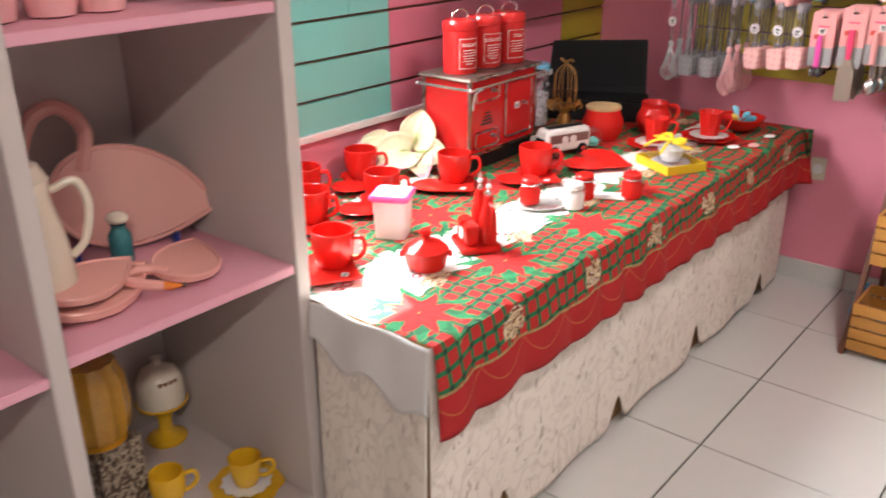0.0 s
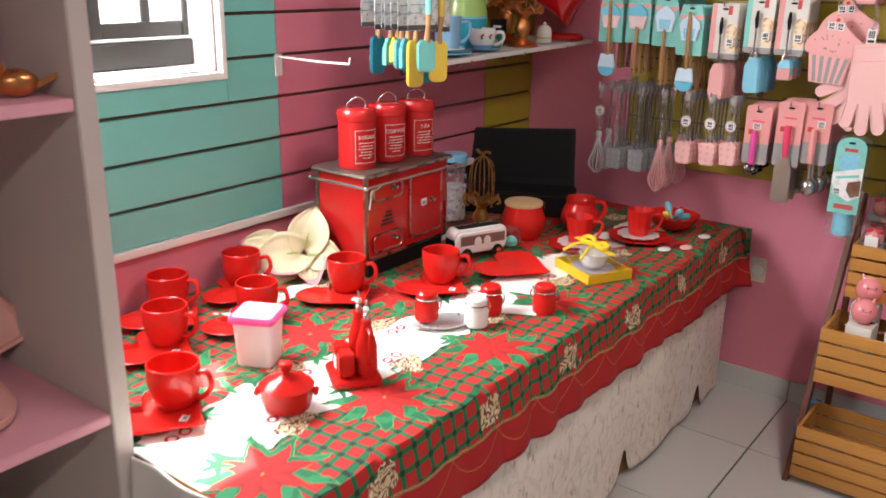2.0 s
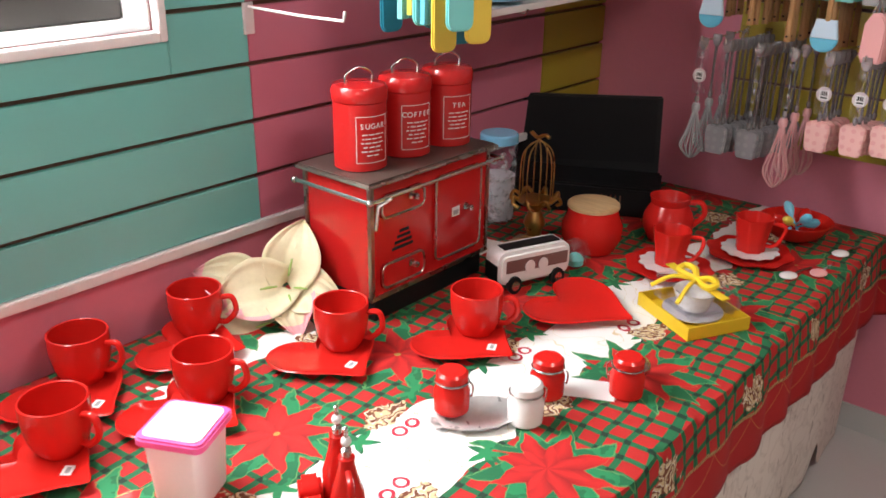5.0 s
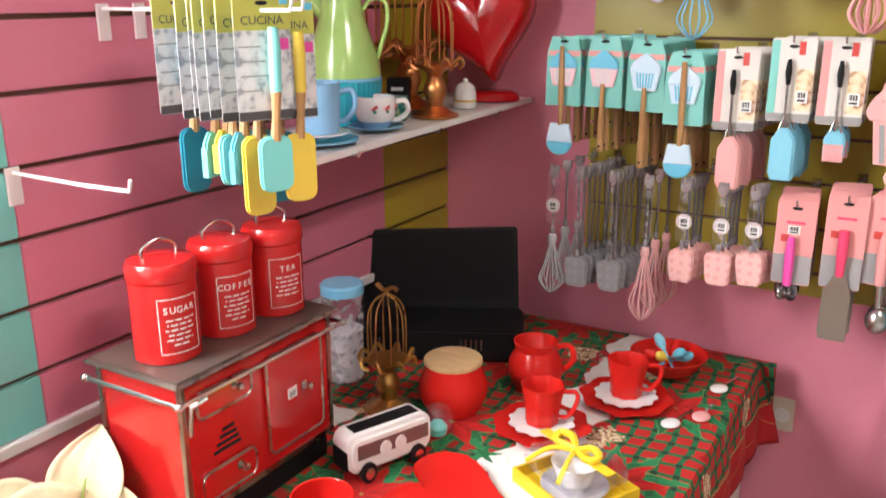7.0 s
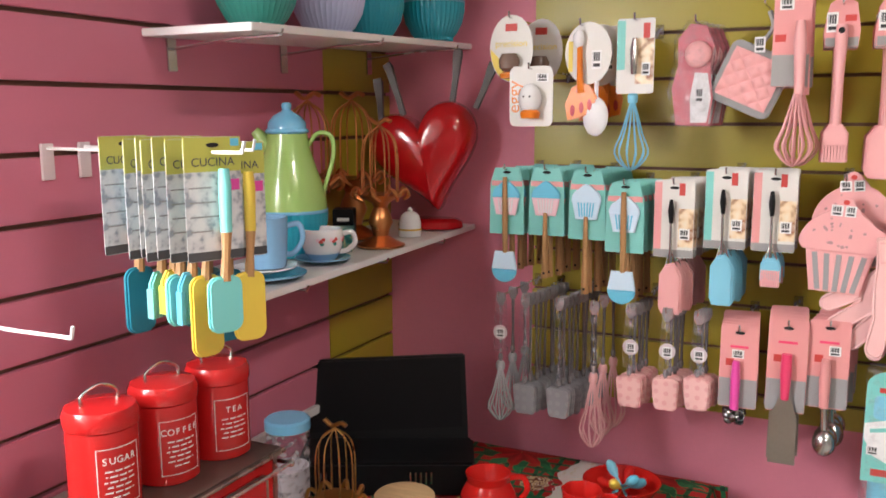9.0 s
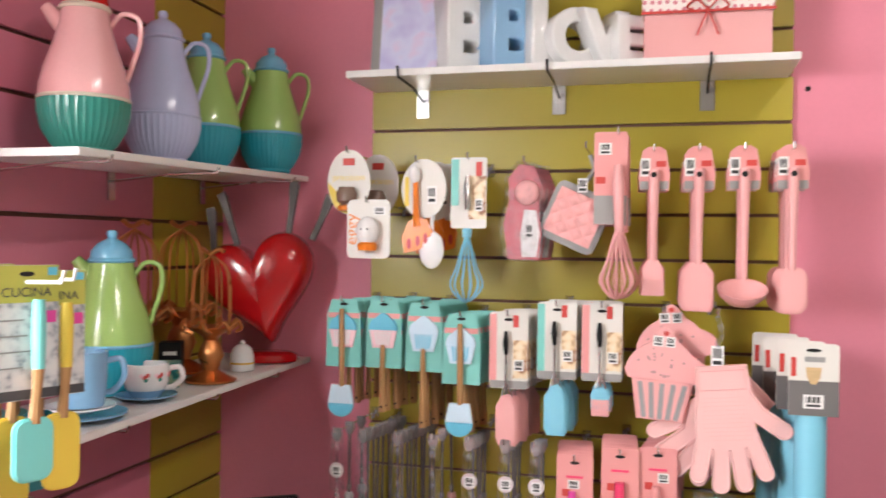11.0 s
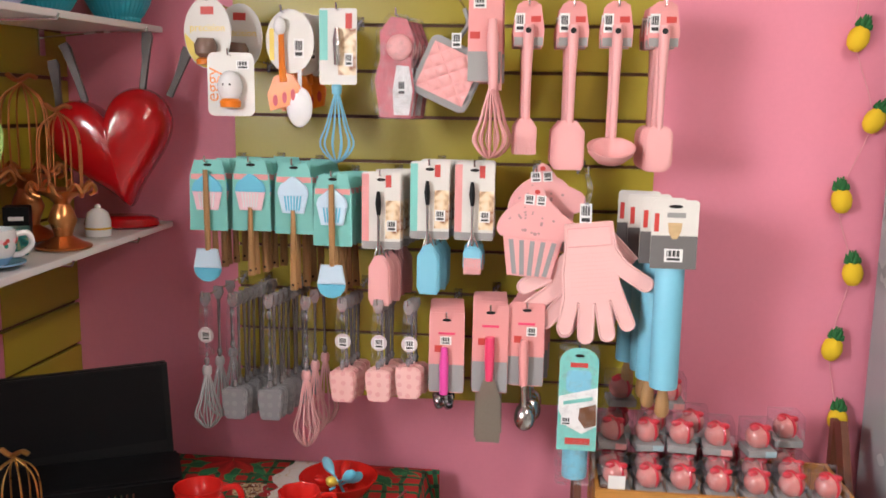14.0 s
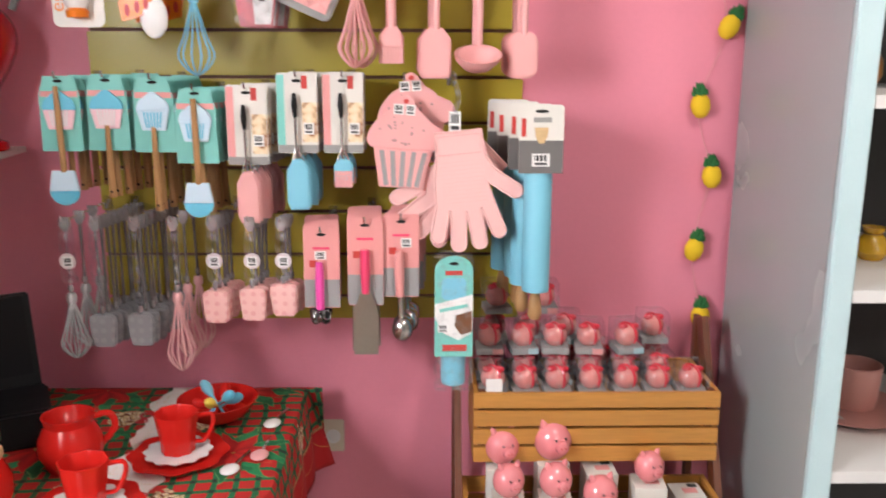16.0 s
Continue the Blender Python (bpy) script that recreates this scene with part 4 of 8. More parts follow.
for s in (-1, 1):
    part("bow_loop", tube(curve((0, 0, 0.064), (s * 0.02, 0.010, 0.074), (s * 0.040, 0.006, 0.073), (s * 0.034, -0.008, 0.068), (0, 0, 0.066)), 0.0055, 6), RIBBON, gift)
    part("ribbon_end", tube(curve((0, 0, 0.065), (s * 0.02, -0.03, 0.068), (s * 0.035, -0.06, 0.05)), 0.0035, 6), RIBBON, gift)

# toy van
van = thing("toy_van", (0.405, 2.760, TOPZ), "white toy camper van with a dark roof strip", "toy van", turn=68, size=(1.2, 1.25, 1.42))
part("body", slab(rounded(-0.075, 0.075, 0.014, 0.066, 0.016), -0.026, 0.026, bevel=0.006), PLASTIC_WHITE, van)
part("roof_strip", box(-0.058, 0.058, -0.012, 0.012, 0.0662, 0.068, 0.0006), BLACK, van, "black roof strip")
part("window_band", box(-0.062, 0.066, -0.0268, -0.0262, 0.034, 0.054), surface("brown_print", (0.16, 0.09, 0.085), 0.3), van, smooth=False)
part("grille", box(-0.0765, -0.0755, -0.020, 0.020, 0.018, 0.046, 0.0003), BLACK, van)
for x in (-0.045, 0.045):
    for y in (-0.0265, 0.0265):
        w = part("wheel", lathe([(0.014, -0.004), (0.014, 0.004), (0.010, 0.005), (0.0005, 0.005)], 18, m=pose(x, y, 0.0142, 90)), BLACK, van)
        part("hubcap", lathe([(0.008, -0.0062), (0.008, 0.0062), (0.0005, 0.0066)], 14, m=pose(x, y, 0.0142, 90)), STEEL, w)
    part("badge", lathe([(0.010, -0.0008), (0.010, 0.0008)], 18, m=pose(x * 0.3, -0.0278, 0.040, 90)), PLASTIC_WHITE, van)

# glass ball with a trinket
globe = thing("glass_globe", (0.435, 2.905, TOPZ), "small clear glass globe with a coloured trinket", "globe")
part("shell", ball((0, 0, 0.034), 0.034), CLEAR, globe)
part("trinket", lathe([(0.018, 0.006), (0.02, 0.02), (0.012, 0.03), (0.0005, 0.036)], 16), SIL_AQUA, globe)

# red sugar pot with wooden lid
sugar_pot = thing("lidded_pot", (0.405, 3.02, TOPZ), "round red ceramic pot with a pale wooden lid", "pot", size=1.2)
part("body", lathe([(0.040, 0), (0.046, 0.002), (0.060, 0.03), (0.060, 0.055), (0.050, 0.078), (0.049, 0.088), (0.045, 0.088), (0.0005, 0.02)], 36), RED, sugar_pot)
part("wooden_lid", slab(oval(0, 0, 0.051, 0.051, 30), 0.0885, 0.098, bevel=0.002, m=pose(0, 0, 0.186, -90)), WOOD_LID, sugar_pot, "pale round wooden lid")


def jug(at, turn, scale=1.0, label="round red ceramic jug"):
    j = thing("jug", at, label, "jug", "red jugs", turn=turn)
    s = scale
    part("body", lathe([(0.036 * s, 0), (0.041 * s, 0.002), (0.056 * s, 0.035 * s), (0.052 * s, 0.06 * s), (0.040 * s, 0.082 * s), (0.044 * s, 0.098 * s), (0.040 * s, 0.098 * s), (0.036 * s, 0.082 * s), (0.0005, 0.02)], 32), RED, j)
    part("handle", tube(curve((0.038 * s, 0, 0.088 * s), (0.066 * s, 0, 0.09 * s), (0.074 * s, 0, 0.064 * s), (0.052 * s, 0, 0.036 * s)), 0.006 * s, 8), RED, j)
    return j


jug((0.508, 3.205, TOPZ), 20, 1.12)


def octagon_cup(at, turn, label="red octagonal cup on scalloped saucers"):
    """A faceted cup, a white scalloped doily saucer and a wide red scalloped plate."""
    p = thing("scalloped_plate", at, "red scalloped ceramic plate under a cup", "plate", "scalloped plates", turn=turn, size=(1.15, 1.15, 1))
    part("dish", lathe([(0.05, 0), (0.082, 0.012), (0.084, 0.015), (0.05, 0.006), (0.0005, 0.005)], 64, ribs=8, depth=0.004), RED, p)
    d = thing("scalloped_saucer", (at[0], at[1], at[2] + 0.0152), "white scalloped porcelain saucer under a cup", "saucer", "scalloped saucers", turn=turn, size=(1.12, 1.12, 1))
    part("dish", lathe([(0.03, 0), (0.057, 0.003), (0.058, 0.005), (0.03, 0.003), (0.0005, 0.003)], 64, ribs=12, depth=0.003), PORCELAIN, d)
    m = thing("octagonal_cup", (at[0], at[1], at[2] + 0.0186), label, "cup", "octagonal cups", turn=turn, size=1.15)
    part("bowl", lathe([(0.026, 0), (0.028, 0.001), (0.029, 0.02), (0.037, 0.071), (0.0345, 0.0715), (0.033, 0.069), (0.026, 0.012), (0.0005, 0.008)], 48, ribs=8, depth=0.0012), RED, m)
    part("handle", tube(curve((0.033, 0, 0.062), (0.058, 0, 0.064), (0.060, 0, 0.045), (0.046, 0, 0.018), (0.027, 0, 0.014)), 0.004, 6), RED, m)


octagon_cup((0.603, 3.030, TOPZ), 10)
octagon_cup((0.708, 3.232, TOPZ), 10)

# bowl of small spoons
bowl = thing("spoon_bowl", (0.745, 3.415, TOPZ), "red ceramic bowl with coloured spoons", "bowl", turn=20, size=1.12)
part("dish", lathe([(0.03, 0), (0.06, 0.02), (0.078, 0.048), (0.075, 0.048), (0.055, 0.02), (0.0005, 0.008)], 36), RED, bowl)
for k, paint in enumerate((SIL_SKY, RED, SIL_BLUE, RED, SIL_YELLOW, SIL_SKY)):
    a = radians(60 * k + 20)
    end = Vector((0.055 * math.cos(a), 0.055 * math.sin(a), 0.075))
    sp = thing("small_spoon", (0, 0, 0), "small coloured plastic spoon in a bowl", "spoon", "small spoons")
    sp.matrix_world = pose(0.745, 3.415, TOPZ)
    low, out = Vector((-0.02 * math.cos(a), -0.02 * math.sin(a), 0.022)), Vector((0.047 * math.cos(a), 0.047 * math.sin(a), 0.050 + 0.012 * (k % 3)))
    part("handle", tube([low, low.lerp(out, 0.55)], 0.003, 6), paint, sp)
    part("spoon_head", tube([low.lerp(out, t) for t in (0.56, 0.64, 0.76, 0.9, 1.04, 1.10)], 0.010, 10, taper=[0.003, 0.006, 0.0105, 0.012, 0.009, 0.004]), paint, sp)
for x, y, turn, paint in ((0.822, 3.175, 75, PORCELAIN), (0.868, 3.235, 85, SIL_PINK), (0.868, 3.385, 75, PORCELAIN)):
    sp = thing("small_spoon", (x, y, TOPZ), "small spoon lying on the tablecloth", "spoon", "small spoons", turn=turn)
    part("spoon_head", ball((0, 0, 0.006), 0.018, (1.3, 1, 0.33)), paint, sp)
    part("handle", tube([(0.02, 0, 0.005), (0.05, 0, 0.006), (0.085, 0, 0.004)], 0.003, 6), STEEL if paint is PORCELAIN else ACRYLIC, sp)

# miniature stove
SX0, SX1, SY0, SY1, SZ0, SZ1 = 0.115, 0.293, 2.400, 2.750, 0.675, 0.905
STOVE_STEEL = surface("tarnished_stove_steel", (0.42, 0.39, 0.34), 0.28, metal=1.0, wear=0.4, coarse=25)
stove = thing("toy_stove", (0, 0, 0), "red enamelled miniature wood stove with steel trim", "stove")
part("body", box(SX0, SX1, SY0, SY1, SZ0, SZ1, 0.003), RED_TIN, stove)
part("hob", box(SX0 - 0.012, SX1 + 0.012, SY0 - 0.015, SY1 + 0.015, SZ1 + 0.0005, SZ1 + 0.012, 0.003), IRON, stove, "dark worn hob plate")
part("plinth", box(SX0 + 0.01, SX1 - 0.004, SY0 + 0.01, SY1 - 0.01, TOPZ + 0.0005, SZ0 - 0.0005), BLACK, stove)
for x, y in ((SX1, SY0), (SX1, SY1), (SX0, SY0)):
    part("corner_strip", box(x - 0.006, x + 0.004, y - 0.005, y + 0.005, SZ0 - 0.004, SZ1, 0.001), STOVE_STEEL, stove)
part("base_strip", box(SX1 - 0.001, SX1 + 0.003, SY0 + 0.0055, SY1 - 0.0055, SZ0 - 0.004, SZ0 + 0.005), STOVE_STEEL, stove)
rail_z, rx = SZ1 - 0.020, SX1 + 0.020
part("rail", tube([(SX0 - 0.01, SY0 - 0.022, rail_z), (rx, SY0 - 0.022, rail_z), (rx, SY1 + 0.022, rail_z), (SX0 + 0.05, SY1 + 0.022, rail_z)], 0.0042, 8), STEEL, stove, "chrome towel rail")
for x, y in ((SX0 - 0.01, SY0 - 0.022), (rx, SY0 - 0.022), (rx, SY1 + 0.022)):
    part("rail_knob", ball((x, y, rail_z), 0.0075), STEEL, stove)
part("hob_rim", tube([(SX1 + 0.0125, SY0 - 0.0155, SZ1 + 0.006), (SX1 + 0.0125, SY1 + 0.0155, SZ1 + 0.006)], 0.0042, 8), STOVE_STEEL, stove, "tarnished hob edge")
part("hob_rim", tube([(SX0 - 0.0125, SY0 - 0.0155, SZ1 + 0.006), (SX1 + 0.0125, SY0 - 0.0155, SZ1 + 0.006)], 0.0042, 8), STOVE_STEEL, stove, "tarnished hob edge")
for y0, y1, z0, z1 in ((2.42, 2.545, 0.835, 0.885), (2.42, 2.545, 0.690, 0.745), (2.575, 2.725, 0.700, 0.885)):
    door = part("door", slab(rounded(y0, y1, z0, z1, 0.016), -0.0062, -0.0002, bevel=0.001, m=pose(SX1, 0, 0, 0, 0, 90)), RED_TIN, stove)
    part("door_trim", tube([(SX1 + 0.0062, y, z) for y, z in rounded(y0 + 0.003, y1 - 0.003, z0 + 0.003, z1 - 0.003, 0.014)], 0.0026, 8, closed=True), STOVE_STEEL, door, "steel door edging")
    part("handle_plate", lathe([(0.0005, 0), (0.008, 0.001), (0.008, 0.003), (0.0005, 0.004)], 14, m=pose(SX1 + 0.0064, (y0 + y1) / 2 + 0.02, (z0 + z1) / 2 + 0.008, 0, 90)), STEEL, door)
    ky = (y0 + y1) / 2
    part("knob", lathe([(0.003, 0), (0.003, 0.010), (0.007, 0.013), (0.006, 0.019), (0.0005, 0.021)], 14, m=pose(SX1 + 0.006, ky + 0.02, (z0 + z1) / 2 + 0.008, 0, 90)), STEEL, door)
for k in range(4):
    part("vent_slot", box(SX1 + 0.0002, SX1 + 0.0012, 2.455 + 0.012 * k * 0.6, 2.515 - 0.010 * k * 0.4, 0.762 + 0.011 * k, 0.768 + 0.011 * k), BLACK_GAP, stove, smooth=False)
part("sticker", box(SX1 + 0.0062, SX1 + 0.0068, 2.628, 2.652, 0.786, 0.806), PAPER, stove, "white price sticker", smooth=False)
part("barcode", box(SX1 + 0.0068, SX1 + 0.0071, 2.632, 2.648, 0.789, 0.799), INK_GREY, stove, smooth=False)
part("lever", tube([(SX1 + 0.004, 2.408, 0.82), (SX1 + 0.012, 2.408, 0.87), (SX1 + 0.03, 2.425, 0.885)], 0.004, 6), STEEL, stove)


def canister(at, word, turn, lines):
    c = thing("tin_canister", at, f"red tin canister lettered {word} in white", "canister", "tin canisters", turn=turn)
    part("body", lathe([(0.050, 0), (0.052, 0.002), (0.052, 0.128), (0.050, 0.130), (0.0005, 0.130)], 40), RED_TIN, c)
    lid = part("lid", lathe([(0.0535, 0.1302), (0.0545, 0.132), (0.0545, 0.150), (0.050, 0.158), (0.020, 0.163), (0.0005, 0.163)], 40), RED_TIN, c)
    part("lid_handle", tube(curve((0, -0.028, 0.160), (0, -0.026, 0.176), (0, 0, 0.188), (0, 0.026, 0.176), (0, 0.028, 0.160)), 0.0028, 8), STEEL, lid, "steel wire handle")
    # curved print: each letter and bar stands on the tin's side
    def on_side(angle, z):
        return pose(0, 0, 0, 0, 0, angle) @ pose(0.0524, 0, z, 90, 0, 90)
    for k, letter in enumerate(word):
        writing("letter", letter, 0.0145, PAPER, c, on_side((k - (len(word) - 1) / 2) * 12.0, 0.083), "")
    for k in range(lines):
        half = (26, 22, 25, 20, 24, 16)[k % 6]
        bm = bmesh.new()
        for n, i in enumerate(range(-half, half, 3)):
            if (n * 7 + k * 3) % 5:
                box(-0.0012, 0.0012, -0.0011, 0.0011, 0, 0.0003, bm=bm, m=on_side(i, 0.072 - 0.0080 * k))
        part("text_line", bm, PAPER, c, smooth=False)
    bm = bmesh.new()
    for z in (0.106, 0.018):
        for i in range(-36, 36, 6):
            box(-0.0029, 0.0029, -0.0005, 0.0005, 0, 0.0003, bm=bm, m=on_side(i + 3, z))
    for i in (-36, 36):
        box(-0.0005, 0.0005, -0.044, 0.044, 0, 0.0003, bm=bm, m=on_side(i, 0.062))
    part("label_border", bm, PAPER, c, smooth=False)
    return c


HOB = SZ1 + 0.0125
canister((0.205, 2.462, HOB), "SUGAR", -16, 6)
canister((0.205, 2.588, HOB), "COFFEE", -18, 6)
canister((0.215, 2.735 - 0.03, HOB), "TEA", -20, 5)


def bird_cage(at, material, scale=1.0, label="gold wire birdcage candle holder on a foot", turn=0):
    c = thing("birdcage_holder", at, label, "candle holder", "birdcage holders", turn=turn, size=(1.2, 1.2, 1))
    s = scale
    part("foot", lathe([(r * s, z * s) for r, z in ((0.040, 0), (0.041, 0.004), (0.026, 0.012), (0.013, 0.022), (0.016, 0.036), (0.021, 0.05), (0.017, 0.066), (0.011, 0.08), (0.016, 0.09), (0.032, 0.10), (0.036, 0.106), (0.030, 0.108), (0.0005, 0.104))], 28), material, c)
    for k in range(8):
        a = 2 * math.pi * k / 8
        r = 0.031 * s
        part("cage_wire", tube(curve((r * math.cos(a), r * math.sin(a), 0.105 * s), (r * math.cos(a), r * math.sin(a), 0.185 * s), (r * 0.75 * math.cos(a), r * 0.75 * math.sin(a), 0.222 * s), (0.001, 0, 0.245 * s)), 0.0014 * s, 5), material, c)
        part("scroll", tube(curve((0.034 * s * math.cos(a), 0.034 * s * math.sin(a), 0.106 * s), (0.044 * s * math.cos(a + 0.2), 0.044 * s * math.sin(a + 0.2), 0.118 * s), (0.048 * s * math.cos(a + 0.35), 0.048 * s * math.sin(a + 0.35), 0.104 * s), (0.04 * s * math.cos(a + 0.5), 0.04 * s * math.sin(a + 0.5), 0.096 * s)), 0.0035 * s, 6), material, c)
    part("bird", tube(curve((-0.018 * s, 0, 0.258 * s), (-0.004 * s, 0, 0.248 * s), (0.012 * s, 0, 0.256 * s), (0.022 * s, 0, 0.252 * s)), 0.004 * s, 6, taper=None), material, c)
    return c


bird_cage((0.285, 2.955, TOPZ), GOLD, 1.06)

# flat monitor leaning on its base box
monitor = thing("flat_monitor", (0.185, 3.345, TOPZ), "black flat monitor switched off, on a dark stand", "monitor", turn=26)
monitor.matrix_world = pose(0.185, 3.345, TOPZ, 0, 0, 26)
tilt_back = pose(-0.006, 0.03, -0.004, -8, -2.2)
part("bezel", box(-0.208, 0.203, -0.012, 0.016, 0.0, 0.275, 0.004, m=tilt_back), BLACK, monitor)
part("screen", box(-0.19, 0.19, -0.0126, -0.0122, 0.095, 0.267, m=tilt_back), SCREEN, monitor, "dark glossy screen", smooth=False)
part("base_box", box(-0.205, 0.205, -0.150, 0.012, 0.0, 0.080, 0.006), BLACK, monitor)
for k in range(8):
    part("vent", box(0.055 + 0.012 * k if k < 5 else -0.15 + 0.012 * (k - 5), 0.059 + 0.012 * k if k < 5 else -0.146 + 0.012 * (k - 5), -0.1508, -0.1503, 0.03, 0.058), STEEL, monitor, smooth=False)

# things between stove and monitor
jar = thing("plastic_jar", (0.115, 3.03, TOPZ), "tall clear plastic jar with a blue lid", "jar")
part("jar", lathe([(0.045, 0), (0.047, 0.004), (0.047, 0.20), (0.042, 0.205), (0.0005, 0.205)], 24), ACRYLIC, jar)
part("lid", lathe([(0.049, 0.2055), (0.049, 0.225), (0.045, 0.229), (0.0005, 0.229)], 24), SKYBLUE, jar)
part("contents", lathe([(0.043, 0.006), (0.044, 0.12), (0.0005, 0.125)], 20), PLASTIC_WHITE, jar)
bag = thing("plastic_bag", (0.165, 2.865, TOPZ), "crumpled clear plastic bag beside the stove", "plastic bag")
bm = ball((0, 0, 0.10), 0.05, (1, 0.9, 2.0), segments=18)
for v in bm.verts:
    v.co += Vector((1, 1, 0.4)) * 0.012 * noise.noise(v.co * 40)
part("film", bm, BAG, bag)
bm = ball((0, 0, 0.08), 0.034, (1, 0.9, 2.0), segments=14)
part("contents", bm, PLASTIC_WHITE, bag)
# ---- on the west wall ----
def wall_hook(at, length, label="white wire hook on the grooved panel"):
    h = thing("panel_hook", at, label, "hook", "panel hooks")
    part("clip", box(0.0005, 0.006, -0.012, 0.012, -0.055, 0.004, 0.001), FROSTED, h, "clear plastic clip")
    part("rod", tube([(0.004, 0, -0.004), (length * 0.6, 0, -0.006), (length, 0, -0.004), (length + 0.004, 0, 0.012)], 0.0028, 6), PLASTIC_WHITE, h)
    return h


wall_hook((0, 2.372, 1.208), 0.265)
wall_hook((0, 2.569, 1.445), 0.40)
wall_hook((0, 2.643, 1.445), 0.36)


def head_outline(w, h, kind):
    if kind == "spatula":
        return [(-w * 0.22, 0), (-w * 0.5, -h * 0.22), (-w * 0.5, -h * 0.86), (-w * 0.36, -h), (w * 0.42, -h), (w * 0.5, -h * 0.9), (w * 0.5, -h * 0.22), (w * 0.22, 0)]
    if kind == "spoon":
        return oval(0, -h / 2, w / 2, h / 2, 20)
    return [(-w * 0.3, 0), (-w * 0.5, -h * 0.3), (-w * 0.5, -h), (w * 0.5, -h), (w * 0.5, -h * 0.3), (w * 0.3, 0)]


def carded_spatula(at, head, grip, kind, drop, label, turn=90):
    """A wooden-handled silicone tool on a lime and white picture card."""
    t = thing("carded_spatula", at, label, "spatula", "carded spatulas", turn=turn)
    part("card", slab(rounded(-0.044, 0.044, -0.164, 0.016, 0.005), 0.0, 0.0008), CARD_SKETCH, t, smooth=False)
    part("card_header", box(-0.0435, 0.0435, -0.0012, -0.0002, -0.034, 0.0155), CARD_LIME, t, "lime green card header", smooth=False)
    part("card_foot", box(-0.0435, 0.0435, -0.0012, -0.0002, -0.163, -0.150), CARD_FOOT, t, "dark printed strip", smooth=False)
    part("euro_slot", slab(oval(0, 0.004, 0.010, 0.0035, 12), -0.0020, -0.0014), BLACK_GAP, t, smooth=False)
    part("red_mark", box(0.022, 0.040, -0.0018, -0.0003, -0.062, -0.046), MAGENTA, t, smooth=False)
    part("blue_mark", box(0.028, 0.041, -0.0018, -0.0013, 0.002, 0.013), SIL_SKY, t, smooth=False)
    for n in range(4):
        part("print_line", box(-0.038, -0.004 + 0.006 * (n % 3), -0.0014, -0.0003, -0.058 - 0.021 * n, -0.056 - 0.021 * n), CARD_GREY, t, smooth=False)
    writing("title", "CUCINA", 0.0175, CARD_FOOT, t, pose(0, -0.0016, -0.026, 90))
    part("grip", tube([(0.012, -0.010, -0.030), (0.012, -0.011, -0.055), (0.011, -0.012, -0.122)], 0.007, 10, taper=[0.0075, 0.0095, 0.0085]), grip, t)
    part("handle", tube([(0.011, -0.012, -0.1222), (0.009, -0.012, -0.155), (0.006, -0.012, -0.194)], 0.006, 8, taper=[0.0085, 0.0065, 0.0085]), WOOD_HANDLE, t, "wooden handle")
    outline = rounded(-0.027, 0.027, -drop, 0, 0.017) if kind != "brush" else head_outline(0.050, drop, kind)
    part("tool_head", slab(outline, -0.018, -0.008, bevel=0.003, m=pose(0.004, 0, -0.186)), head, t)
    if kind == "brush":
        for n in range(7):
            part("bristles", box(-0.0215 + 0.0062 * n, -0.0168 + 0.0062 * n, -0.0192, -0.0068, -0.186 - drop - 0.016, -0.186 - drop * 0.45), head, t)
    return t


CARD_FOOT = surface("charcoal_print", (0.07, 0.07, 0.075), 0.5)
tools = ((SIL_TEAL, SIL_SKY, "spatula", 0.105, 0.172, 84), (SIL_AQUA, SIL_SKY, "brush", 0.055, 0.214, 88), (SIL_YELLOW, SIL_YELLOW, "brush", 0.050, 0.236, 86), (SIL_AQUA, SIL_AQUA, "spatula", 0.080, 0.256, 83),
         (SIL_SKY, SIL_SKY, "brush", 0.062, 0.276, 80), (SIL_YELLOW, SIL_AQUA, "spatula", 0.125, 0.300, 74), (SIL_AQUA, SIL_AQUA, "spatula", 0.085, 0.345, 66))
for k, (head, grip, kind, drop, x, turn) in enumerate(tools):
    carded_spatula((x, 2.569 + 0.004 * (k % 3), 1.447 - 0.004 * (k % 2)), head, grip, kind, drop, "carded kitchen spatula with a wooden handle and silicone head", turn)
for k, (head, grip, kind, drop) in enumerate(((SIL_SKY, SIL_SKY, "spatula", 0.085), (SIL_AQUA, SIL_AQUA, "spatula", 0.09), (SIL_TEAL, SIL_TEAL, "spatula", 0.115), (SIL_YELLOW, SIL_YELLOW, "spatula", 0.110))):
    carded_spatula((0.20 + 0.040 * k, 2.646 + 0.003 * k, 1.437), head, grip, kind, drop, "carded kitchen spatula with a wooden handle and silicone head", 82 - 6 * k)
balloon = thing("balloon_whisk", (0.262, 2.600, 1.256), "petrol blue wire whisk hanging below the cards", "whisk")
for k in range(6):
    a = math.pi * k / 6
    c, n = math.cos(a), math.sin(a)
    part("wire", tube(curve((0.003 * c, 0.003 * n, 0.02), (0.020 * c, 0.020 * n, -0.030), (0.030 * c, 0.030 * n, -0.062), (0, 0, -0.088), (-0.030 * c, -0.030 * n, -0.062), (-0.020 * c, -0.020 * n, -0.030), (-0.003 * c, -0.003 * n, 0.02), steps=4), 0.0016, 5), SIL_TEAL, balloon)
part("handle", tube([(0, 0, 0.0202), (0, 0, 0.19)], 0.006, 8), WOOD_HANDLE, balloon)


